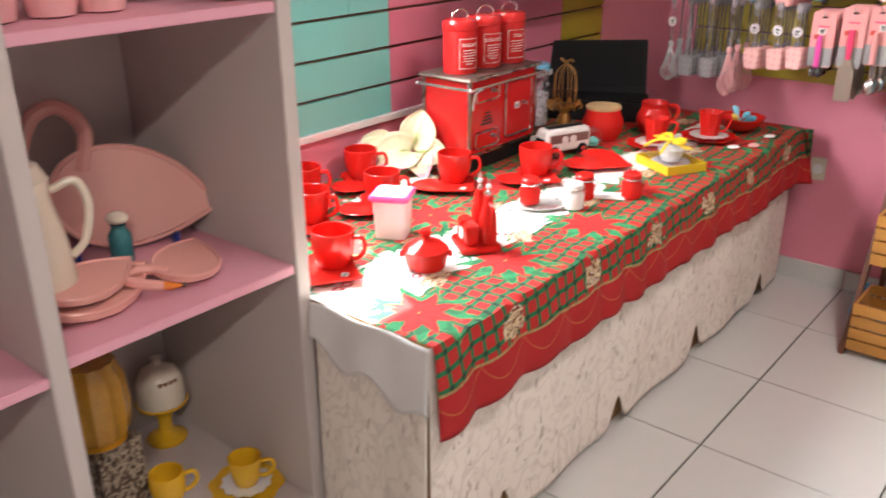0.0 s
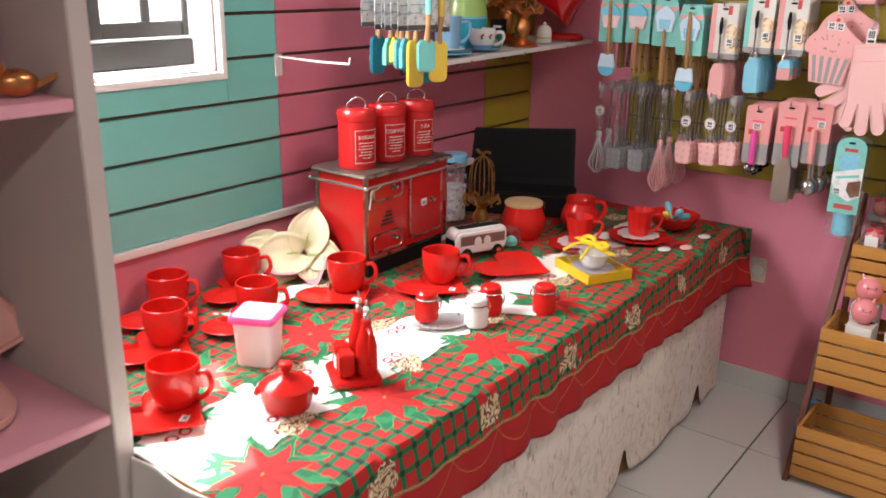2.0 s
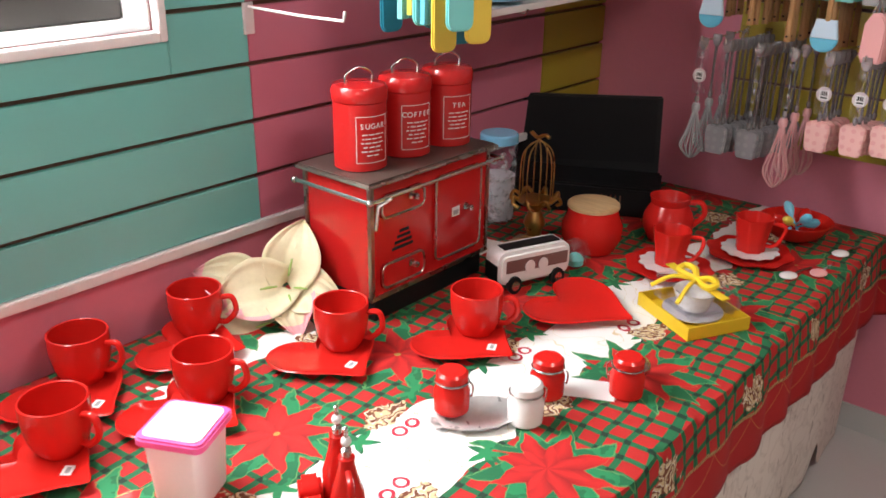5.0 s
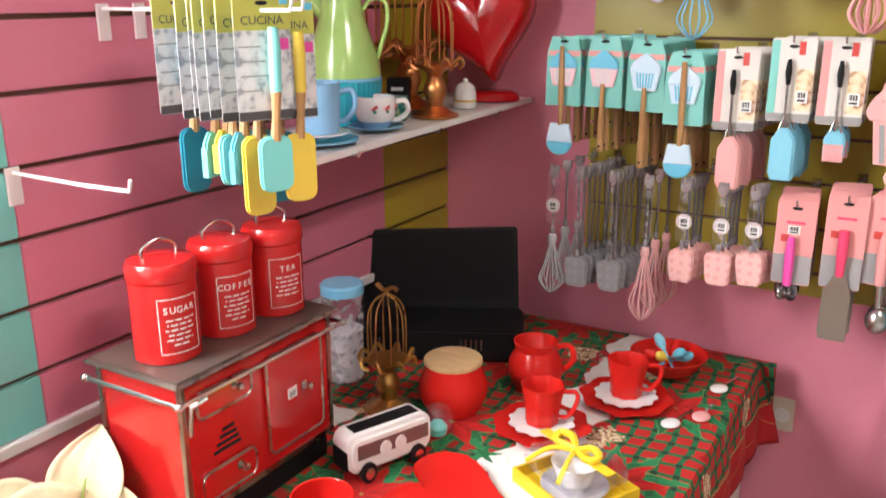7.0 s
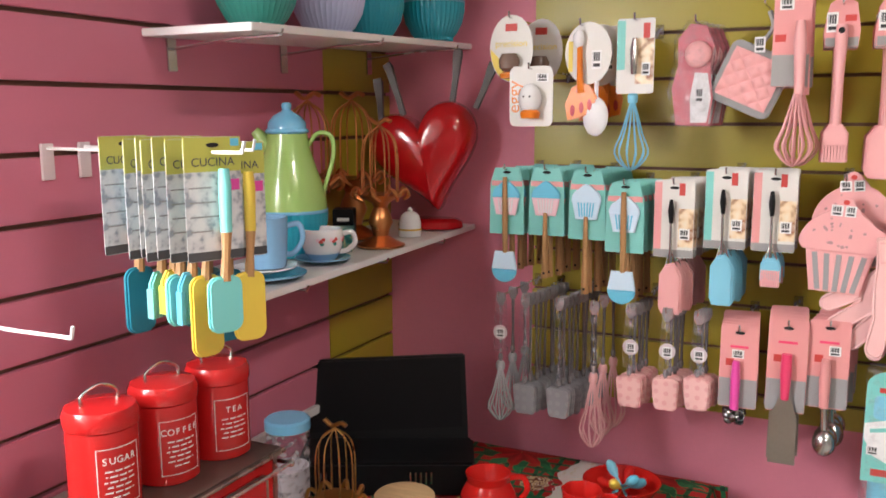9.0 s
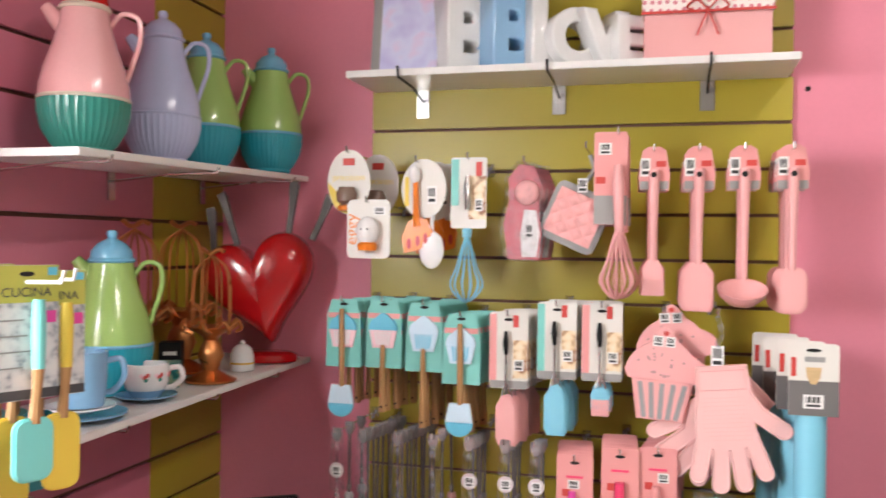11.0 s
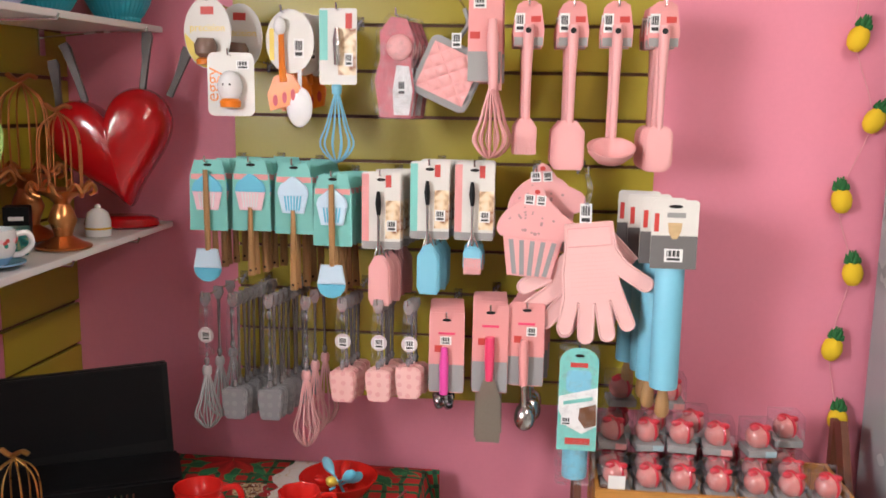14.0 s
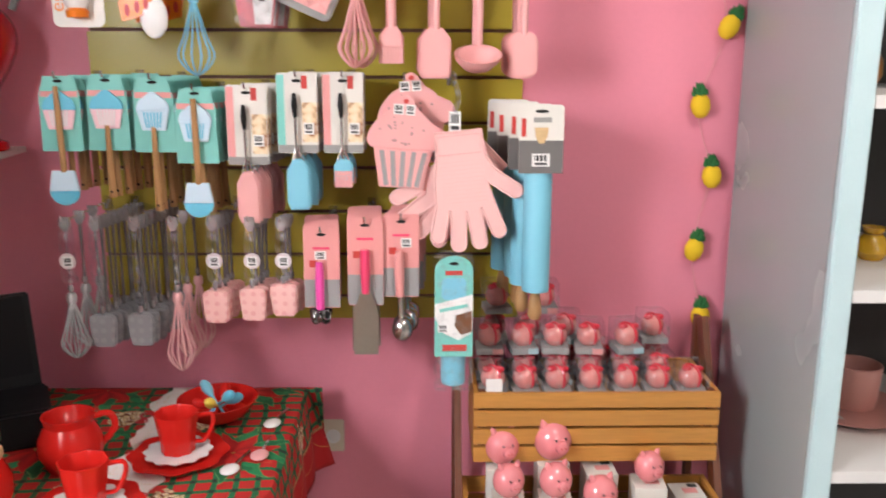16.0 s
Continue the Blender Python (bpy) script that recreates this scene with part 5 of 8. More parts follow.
def pitcher(at, turn, top, bottom, lid, scale=1.0, label="enamelled pitcher", ring=None, fluted=True):
    """A tall thermos pitcher: fluted lower bowl, slim upper body, lid with a knob, spout and thin handle."""
    p = thing("pitcher", at, label, "pitcher", "pitchers", turn=turn)
    s = scale
    P = lambda pairs: [(r * s, z * s) for r, z in pairs]
    part("lower_body", lathe(P(((0.046, 0), (0.050, 0.003), (0.050, 0.010), (0.058, 0.018), (0.073, 0.045), (0.080, 0.075), (0.081, 0.096), (0.0005, 0.096))), 80 if fluted else 40, ribs=40 if fluted else 0, depth=0.0011), bottom, p)
    part("waist_ring", lathe(P(((0.0815, 0.0962), (0.083, 0.0995), (0.0815, 0.1028), (0.0005, 0.1028))), 40), ring or bottom, p)
    part("upper_body", lathe(P(((0.0805, 0.103), (0.079, 0.125), (0.070, 0.160), (0.056, 0.200), (0.046, 0.235), (0.042, 0.262), (0.0005, 0.262))), 40), top, p)
    part("lid_ring", lathe(P(((0.0435, 0.2622), (0.047, 0.266), (0.0435, 0.272), (0.0005, 0.272))), 32), ring or lid, p)
    part("lid", lathe(P(((0.041, 0.2722), (0.040, 0.285), (0.028, 0.300), (0.012, 0.308), (0.009, 0.312), (0.011, 0.319), (0.009, 0.326), (0.0005, 0.328))), 32), lid, p)
    part("spout", tube(curve((-0.030 * s, 0, 0.225 * s), (-0.052 * s, 0, 0.250 * s), (-0.068 * s, 0, 0.268 * s)), 0.012, 10, taper=[0.020 * s + 0.0 * k - 0.0008 * k * s for k in range(13)]), top, p)
    part("handle", tube(curve((0.042 * s, 0, 0.235 * s), (0.064 * s, 0, 0.262 * s), (0.092 * s, 0, 0.255 * s), (0.096 * s, 0, 0.215 * s), (0.080 * s, 0, 0.160 * s), (0.072 * s, 0, 0.135 * s)), 0.0048 * s, 8), top, p)
    return p


pitcher((0.125, 2.965, up_z(2.965) + 0.002), 30, PALE_PINK, SEA_GREEN, RED, 1.0, "pale pink and green pitcher with a red lid", CREAM)
pitcher((0.130, 3.205, up_z(3.205) + 0.002), 30, LILAC, LILAC, LILAC, 0.98, "lilac enamelled pitcher with fluted bowl")
pitcher((0.110, 3.415, up_z(3.415) + 0.002), 20, LIME, TURQ, SKYBLUE, 0.98, "lime and turquoise pitcher with a blue lid", SKYBLUE)
pitcher((0.195, 3.580, up_z(3.580) + 0.002), 30, LIME, TURQ, SKYBLUE, 0.96, "lime and turquoise pitcher with a blue lid", SKYBLUE)
pitcher((0.088, 3.100, low_z(3.100) + 0.002), 30, LIME, TURQ, SKYBLUE, 1.0, "lime and turquoise pitcher with a blue lid", SKYBLUE)

for y, x, w in ((2.885, 0.185, 0.078), (2.885, 0.185, 0.058)):
    z = low_z(y) + 0.002 + (0 if w > 0.06 else 0.0125)
    s = thing("saucer", (x, y, z), "light blue glazed saucer on the shelf", "saucer", "blue saucers")
    part("dish", lathe([(w * 0.5, 0), (w, 0.009), (w, 0.012), (w * 0.5, 0.004), (0.0005, 0.003)], 32), MUG_BLUE if w > 0.06 else PORCELAIN, s)
mug((0.175, 2.905, low_z(2.905) + 0.020), 40, MUG_BLUE, 0.095, 0.036, 0.041, "light blue glazed mug on a saucer", "blue mugs", 0.0)
s = thing("saucer", (0.190, 3.070, low_z(3.070) + 0.002), "pale porcelain saucer under a flowered cup", "saucer", "blue saucers")
part("dish", lathe([(0.03, 0), (0.058, 0.008), (0.058, 0.0105), (0.03, 0.004), (0.0005, 0.003)], 32), MUG_BLUE, s)
teacup = mug((0.190, 3.070, low_z(3.070) + 0.0065), 45, PORCELAIN, 0.064, 0.026, 0.042, "white porcelain cup with red flowers", "flowered cups", 0.006)
part("blue_base", lathe([(0.0268, 0.001), (0.0345, 0.012), (0.0405, 0.026), (0.0395, 0.0262)], 32), MUG_BLUE, teacup, "pale blue glazed base")
for a in (-60, -25, 10, 50, 100):
    for da, dz, paint in ((0, 0, PRINT_RED), (7, 0.004, PRINT_RED), (-7, 0.003, CASE_PINK), (3, -0.005, SEA_GREEN)):
        part("flower_print", lathe([(0.0042, 0), (0.0042, 0.0006)], 8, m=pose(0, 0, 0, 0, 0, a + da - 45) @ pose(0.0448, 0, 0.043 + dz, 0, 90)), paint, teacup, smooth=False)
box1 = thing("small_box", (0.155, 3.205, low_z(3.205) + 0.0015), "small dark green printed box", "box", turn=25)
part("carton", box(-0.022, 0.022, -0.022, 0.022, 0, 0.052, 0.001), blotchy("green_print", [(0.01, 0.10, 0.09), (0.02, 0.22, 0.20), (0.45, 0.42, 0.20)], 70), box1, smooth=False)
box2 = thing("small_box", (0.120, 3.265, low_z(3.265) + 0.0015), "small black printed box", "box", turn=25)
part("carton", box(-0.024, 0.024, -0.024, 0.024, 0, 0.085, 0.001), BLACK, box2, smooth=False)
part("text_bar", box(-0.014, 0.014, -0.0248, -0.0243, 0.058, 0.066), PAPER, box2, smooth=False)
bird_cage((0.205, 3.285, low_z(3.285) + 0.0015), COPPER, 1.12, "copper wire birdcage candle holder on a foot")
bird_cage((0.060, 3.215, low_z(3.215) + 0.002), COPPER, 1.35, "tall copper wire birdcage candle holder")
bird_cage((0.075, 3.375, low_z(3.375) + 0.002), COPPER, 1.35, "tall copper wire birdcage candle holder")
bell = thing("ceramic_bell", (0.200, 3.435, low_z(3.435) + 0.0015), "small white ceramic jar with a cat-ear lid", "ornament")
part("body", lathe([(0.026, 0), (0.028, 0.003), (0.027, 0.035), (0.022, 0.052), (0.012, 0.06), (0.0005, 0.062)], 24), PORCELAIN, bell)
part("knob", ball((0, 0, 0.064), 0.007), PORCELAIN, bell)
part("print_band", lathe([(0.0283, 0.016), (0.0283, 0.020), (0.0278, 0.020)], 24), YELLOW_CER, bell, smooth=False)

# heart-shaped knife block
KNIFE_STEEL = surface("satin_knife_steel", (0.085, 0.08, 0.078), 0.34, metal=0.9, wear=0.2)
block = thing("knife_block", (0.185, 3.575, low_z(3.575) + 0.003), "glossy red heart-shaped knife block with steel knives", "knife block", turn=14)
part("base", lathe([(0.072, 0), (0.075, 0.004), (0.072, 0.018), (0.06, 0.024), (0.0005, 0.024)], 36, m=Matrix.Diagonal((1.15, 0.7, 1, 1))), RED_HEART, block)
bm = bmesh.new()
outline = [(x, z * 1.10) for x, z in heart(0.300, 56)]
HEART_LEAN = pose(-0.006, 0, 0.196, 0, -13)
rings = []
for d in range(-7, 8):
    t = d / 8
    w = math.sqrt(1 - t * t) ** 0.62
    rings.append([bm.verts.new(HEART_LEAN @ Vector((x * w, 0.080 * math.sin(t * math.pi / 2), z * w))) for x, z in outline])
for a, b in zip(rings, rings[1:]):
    for k in range(len(outline)):
        bm.faces.new((a[k], a[(k + 1) % 56], b[(k + 1) % 56], b[k]))
for ring, y in ((rings[0], -0.084), (rings[-1], 0.084)):
    tip = bm.verts.new(HEART_LEAN @ Vector((0, y, 0.0)))
    for k in range(len(outline)):
        bm.faces.new((ring[k], ring[(k + 1) % 56], tip))
part("heart_body", bm, RED_HEART, block)
for x, z, lean, length in ((-0.128, 0.290, -3, 0.120), (-0.070, 0.318, -17, 0.135), (0.058, 0.350, 8, 0.130), (0.118, 0.335, 24, 0.120)):
    outline = [(-0.007, 0), (-0.0065, length * 0.5), (-0.010, length * 0.88), (-0.014, length), (0.006, length * 1.03), (0.011, length * 0.93), (0.0085, length * 0.6), (0.008, 0)]
    part("knife_handle", slab(outline, -0.008, 0.008, bevel=0.003, m=pose(x, 0.0, z - 0.030, 0, lean)), KNIFE_STEEL, block, "steel knife handle")
# ---- tools hanging on the yellow panel ----
FACE = NORTH - 0.018


def rack_hook(x, z, front):
    """A steel rod from a groove to just past the foremost card."""
    h = thing("rack_hook", (x, FACE, z), "steel wire hook in the yellow panel", "hook", "rack hooks")
    part("clip", box(-0.010, 0.010, -0.005, -0.0005, -0.020, 0.012, 0.001), ACRYLIC, h)
    part("rod", tube([(0, -0.003, 0), (0, front - FACE + 0.01, 0.002), (0, front - FACE - 0.016, 0.004), (0, front - FACE - 0.018, 0.016)], 0.0022, 6), STEEL, h)


def stack(build, x, z, front, count, step, drift=0.0, behind=None):
    """One product and its copies behind it on the hook. behind: another kind that fills the hook."""
    first = build((x, front, z))
    rack_hook(x, z, front)
    if behind:
        first = behind((x + drift, front + step, z))
    for k in range(2 if behind else 1, count):
        turn = pose(0, 0, 0, 0, 1.2 * math.sin(k * 2.3), 3.0 * math.sin(k * 1.7))
        copy_thing(first, Matrix.Translation((x + drift * k + 0.003 * math.sin(k * 3.1), front + step * k, z - 0.002 * abs(math.sin(k)))) @ turn)
    return first


def product(name, at, label, category, group):
    return thing(name, at, label, category, group)


def label_bars(parent, x0, x1, y, z0, z1, rows=3, paint=None):
    """A price sticker with a bar code and unreadable lines."""
    part("price_sticker", box(x0, x1, y - 0.0006, y, z0, z1), PAPER, parent, "white price sticker", smooth=False)
    bm = bmesh.new()
    n = 7
    for k in range(n):
        a = x0 + (x1 - x0) * (0.12 + 0.76 * k / n)
        box(a, a + (x1 - x0) * 0.05 * (1 + k % 2), y - 0.0010, y - 0.0007, z0 + (z1 - z0) * 0.42, z1 - (z1 - z0) * 0.12, bm=bm)
    box(x0 + (x1 - x0) * 0.15, x1 - (x1 - x0) * 0.15, y - 0.0010, y - 0.0007, z0 + (z1 - z0) * 0.12, z0 + (z1 - z0) * 0.30, bm=bm)
    part("barcode", bm, paint or INK, parent, smooth=False)


def slot(parent, y, z=-0.006, w=0.010):
    part("euro_slot", slab(oval(0, z, w, 0.0035, 12), y - 0.0006, y - 0.0001), BLACK_GAP, parent, smooth=False)


def whisk_wires(parent, z0, z1, radius, material, count=6, name="wire", y=0.0):
    for k in range(count):
        a = math.pi * k / count
        c, s = math.cos(a), math.sin(a)
        h = z0 - z1
        line = curve((0.004 * c, y + 0.004 * s, z0), (radius * 0.62 * c, y + radius * 0.62 * s, z0 - h * 0.45), (radius * c, y + radius * s, z0 - h * 0.76), (0, y, z1),
                     (-radius * c, y - radius * s, z0 - h * 0.76), (-radius * 0.62 * c, y - radius * 0.62 * s, z0 - h * 0.45), (-0.004 * c, y - 0.004 * s, z0), steps=4)
        part(name, tube(line, 0.0018, 5), material, parent)


# second row: cupcake spatulas on teal cards
def cup_case(w_top, w_low, h):
    return [(-w_low / 2, -h), (w_low / 2, -h), (w_top / 2, 0), (-w_top / 2, 0)]


def cupcake_tool(at, upside, pale, length):
    p = product("cupcake_spatula", at, "cupcake spatula with a wooden handle on a teal card", "spatula", "cupcake spatulas")
    part("card", slab([(-0.030, 0.006), (0.030, 0.006), (0.041, -0.030), (0.043, -0.148), (-0.043, -0.148), (-0.041, -0.030)], 0.0, 0.0012), CARD_TEAL, p, smooth=False)
    part("card_band", box(-0.038, 0.038, -0.0008, -0.0002, -0.036, -0.024), CARD_PINK, p, "pink printed band", smooth=False)
    slot(p, -0.0002, -0.004)
    icing = ICING_WHITE if pale else SIL_SKY
    # cupcake at the top: printed or moulded
    c = part("cupcake_case", slab(cup_case(0.066, 0.048, 0.040), -0.009, -0.002, bevel=0.002, m=pose(0, 0, -0.062)), CASE_PINK if not pale else ICING_WHITE, p)
    for k in range(6):
        part("pleat", box(-0.0015, 0.0015, -0.0105, -0.009, -0.034, -0.002, m=pose(-0.018 + 0.0072 * k, 0, -0.062, 0, (k - 2.5) * 3)), PORCELAIN if not pale else SIL_SKY, c, smooth=False)
    part("icing", slab([(0.034 * math.cos(a), -0.062 + 0.036 * math.sin(a) * (1 + 0.1 * math.sin(5 * a))) for a in (math.pi * k / 16 for k in range(17))], -0.010, -0.002, bevel=0.003), icing, p, "blue silicone icing")
    if upside:
        part("handle", tube([(0, -0.014, -0.014), (0.001, -0.014, -0.10), (0.002, -0.013, -0.190)], 0.006, 8, taper=[0.0055, 0.007, 0.0065]), WOOD_HANDLE, p, "wooden handle")
        part("head_case", slab([(-x, -0.185 - 0.044 - z) for x, z in cup_case(0.062, 0.046, 0.042)][::-1], -0.018, -0.008, bevel=0.002), ICING_WHITE, p, "pale blue silicone head")
        part("head_icing", slab([(0.031 * math.cos(a), -0.230 - 0.030 * math.sin(a)) for a in (math.pi * k / 14 for k in range(15))], -0.018, -0.008, bevel=0.003), SIL_SKY, p)
    else:
        part("handle", tube([(0, -0.008, -0.095), (0.0, -0.008, -0.17), (0.001, -0.008, -length)], 0.006, 8, taper=[0.005, 0.0065, 0.0085]), WOOD_HANDLE, p, "wooden handle")
        part("handle_hole", lathe([(0.003, 0), (0.003, 0.0006)], 8, m=pose(0.001, -0.0166, -length + 0.012, 90)), BLACK_GAP, p, smooth=False)
    return p


stack(lambda at: cupcake_tool(at, True, False, 0), 0.448, 1.362, 3.45, 7, 0.028, 0.006, lambda at: cupcake_tool(at, False, False, 0.235))
stack(lambda at: cupcake_tool(at, False, False, 0.245), 0.545, 1.364, 3.45, 7, 0.028, 0.005)
stack(lambda at: cupcake_tool(at, False, True, 0.270), 0.640, 1.360, 3.45, 7, 0.028, 0.004)
stack(lambda at: cupcake_tool(at, True, True, 0), 0.728, 1.338, 3.44, 6, 0.030, 0.003, lambda at: cupcake_tool(at, False, True, 0.26))


# second row: tools on white picture cards
def picture_card_tool(at, head, kind, stripe, drop):
    p = product("carded_tool", at, "silicone kitchen tool on a white picture card", "kitchen tool", "picture card tools")
    part("card", slab(rounded(-0.042, 0.042, -0.155, 0.010, 0.006), 0.0, 0.0012), CARD_WHITE, p, smooth=False)
    part("picture", box(0.010, 0.041, -0.0008, -0.0002, -0.132, -0.050), CARD_FOOD, p, smooth=False)
    part("side_stripe", box(-0.0415, -0.026, -0.0008, -0.0002, -0.15, 0.006), stripe, p, smooth=False)
    part("card_foot", box(-0.0415, 0.0415, -0.0010, -0.0009, -0.154, -0.138), CARD_GREY, p, smooth=False)
    part("red_mark", box(0.010, 0.022, -0.0012, -0.0010, -0.022, 0.004), PRINT_RED, p, smooth=False)
    slot(p, -0.0002)
    label_bars(p, 0.012, 0.034, -0.0010, -0.116, -0.092)
    part("handle", tube([(-0.004, -0.012, -0.030), (-0.004, -0.013, -0.055), (-0.003, -0.012, -0.080)], 0.006, 8, taper=[0.0035, 0.0065, 0.004]), BLACK, p)
    part("neck", tube([(-0.003, -0.012, -0.0802), (-0.002, -0.012, -0.165)], 0.0032, 8), STEEL, p, "steel neck")
    for s in (-1, 1):
        part("neck_wire", tube([(-0.002, -0.012, -0.135), (s * 0.012, -0.012, -0.172)], 0.0016, 5), STEEL, p)
    part("tool_head", slab(head_outline(0.048 if kind == "spatula" else 0.040, drop, kind), -0.019, -0.007, bevel=0.004, m=pose(0, 0, -0.168)), head, p)
    if kind == "brush":
        for k in range(9):
            part("bristles", box(-0.0185 + 0.0041 * k, -0.0152 + 0.0041 * k, -0.0205, -0.008, -0.168 - drop - 0.012, -0.168 - drop * 0.5), SIL_PINK, p)
    return p


stack(lambda at: picture_card_tool(at, SIL_PINK, "spatula", CARD_PINK, 0.108), 0.833, 1.342, 3.44, 6, 0.030, 0.004)
stack(lambda at: picture_card_tool(at, SIL_BLUE, "spatula", CARD_TEAL, 0.105), 0.936, 1.366, 3.45, 5, 0.032, 0.003)
stack(lambda at: picture_card_tool(at, SIL_BLUE, "brush", CARD_PINK, 0.045), 1.031, 1.366, 3.45, 5, 0.032, -0.001)


# second row: cupcake pot holders, gloves and rolling pins
SPRINKLE = surface("grey_pink_sprinkle", (0.42, 0.25, 0.25), 0.5)


def cupcake_mitt(at, turn):
    p = product("cupcake_pot_holder", at, "pink silicone pot holder shaped like a cupcake", "pot holder", "cupcake pot holders")
    p.matrix_world = Matrix.Translation(at) @ pose(0, 0, 0, 0, turn, 0) @ Matrix.Diagonal((0.97, 1, 0.82, 1))
    puff = [tuple(v)[:2] for v in curve((-0.070, -0.132, 0), (-0.080, -0.112, 0), (-0.070, -0.078, 0), (-0.048, -0.050, 0), (-0.022, -0.032, 0), (-0.017, -0.012, 0), (0.0, 0.002, 0), (0.017, -0.012, 0), (0.024, -0.032, 0), (0.044, -0.046, 0), (0.060, -0.068, 0), (0.080, -0.076, 0), (0.090, -0.096, 0), (0.086, -0.120, 0), (0.068, -0.132, 0), steps=3)]
    part("icing", slab(puff, -0.008, 0.0, bevel=0.003), SIL_PINK, p)
    rnd = random.Random(7)
    for n in range(24):
        x, z = rnd.uniform(-0.062, 0.072), rnd.uniform(-0.122, -0.052)
        if abs(x) < 0.030 + (-0.05 - z) * 0.75:
            r = rnd.uniform(0.0018, 0.0034) * (1 + 0.5 * (z < -0.10))
            part("sprinkle", lathe([(r, 0), (r, 0.0006)], 8, m=pose(x, -0.0082, z, 90)), SPRINKLE, p, smooth=False)
    case = part("case", slab([(-0.064, -0.1322), (0.064, -0.1322), (0.048, -0.232), (-0.048, -0.232)], -0.008, 0.0, bevel=0.003), SIL_PINK, p)
    for k in range(5):
        part("stripe", box(-0.005, 0.005, -0.0092, -0.0082, -0.094, -0.004, m=pose(-0.047 + 0.0235 * k, 0, -0.134, 0, (k - 2) * 4.5)), INK_GREY, case, "grey stripe", smooth=False)
    part("loop_hole", lathe([(0.006, 0), (0.006, 0.0006)], 12, m=pose(0, -0.0085, -0.012, 90)), PRINT_RED, p, smooth=False)
    label_bars(p, -0.026, -0.004, -0.0085, -0.046, -0.020), label_bars(p, 0.000, 0.020, -0.0085, -0.046, -0.020)
    return p


cupcake_mitt((1.164, 3.435, 1.330), 4)
cupcake_mitt((1.172, 3.475, 1.376), -4)
rack_hook(1.160, 1.360, 3.43)


GLOVE_PINK = surface("pale_pink_silicone", (0.80, 0.47, 0.45), 0.5, wear=0.06, bump=0.06)


def oven_glove(at, turn, lean):
    """A flat silicone glove with five spread fingers pointing down and a stitched rim."""
    g = product("oven_glove", at, "pale pink silicone oven glove hanging on a hook", "oven glove", "oven gloves")
    g.matrix_world = Matrix.Translation(at) @ pose(0, 0, 0, lean, turn, 0)

    def finger(x, z, tilt, length, half):
        """The outline down one side of a finger, round its tip and up again."""
        m = Matrix.Rotation(radians(tilt), 2)
        tip = [(-half, 0.0), (-half, -length + half)] + [(-half * math.cos(a), -length + half - half * math.sin(a)) for a in (math.pi * k / 6 for k in range(1, 6))] + [(half, -length + half), (half, 0.0)]
        return [(x + v.x, z + v.y) for v in (m @ Vector(p) for p in tip)]

    outline = [(0.048, 0.0), (-0.048, 0.0), (-0.050, -0.05), (-0.058, -0.10)]
    outline += finger(-0.046, -0.158, -16, 0.074, 0.0150) + finger(-0.014, -0.166, -5, 0.086, 0.0152)
    outline += finger(0.018, -0.166, 5, 0.084, 0.0150) + finger(0.048, -0.156, 17, 0.076, 0.0145)
    outline += finger(0.062, -0.098, 52, 0.072, 0.0155) + [(0.052, -0.055)]
    part("glove", slab(outline, -0.012, 0.008), GLOVE_PINK, g)
    part("stitched_rim", tube([(x, -0.0122, z) for x, z in outline], 0.0026, 5, closed=True), GLOVE_PINK, g)
    part("cuff_seam", tube([(x, -0.0126, z) for x, z in [(-0.043, -0.008), (0.043, -0.008), (0.044, -0.046), (-0.044, -0.046)]], 0.0009, 4, closed=True), CARD_PINK, g, "stitched seam")
    bm = bmesh.new()
    for i in range(-7, 8):
        for j in range(11):
            x, z = 0.0062 * i + 0.0031 * (j % 2), -0.062 - 0.0085 * j
            lathe([(0.0012, 0), (0.0007, 0.0009)], 6, bm=bm, m=pose(x, -0.0119, z, 90))
    part("grip_dots", bm, GLOVE_PINK, g)
    return g


oven_glove((1.268, 3.405, 1.262), -6, 2)
oven_glove((1.340, 3.445, 1.222), 46, 2)
part_hook = thing("glove_tag", (1.262, 3.398, 1.300), "clear hanging loop with a white price tag", "price tag")
part("loop", tube(curve((0, 0.01, 0.06), (0.006, 0, 0.03), (0.0, 0, 0.0)), 0.006, 6), ACRYLIC, part_hook)
label_bars(part_hook, -0.012, 0.012, 0.0, -0.040, 0.002)
rack_hook(1.262, 1.362, 3.40)


CARD_STONE = surface("stone_grey_card", (0.15, 0.14, 0.135), 0.5, wear=0.08)


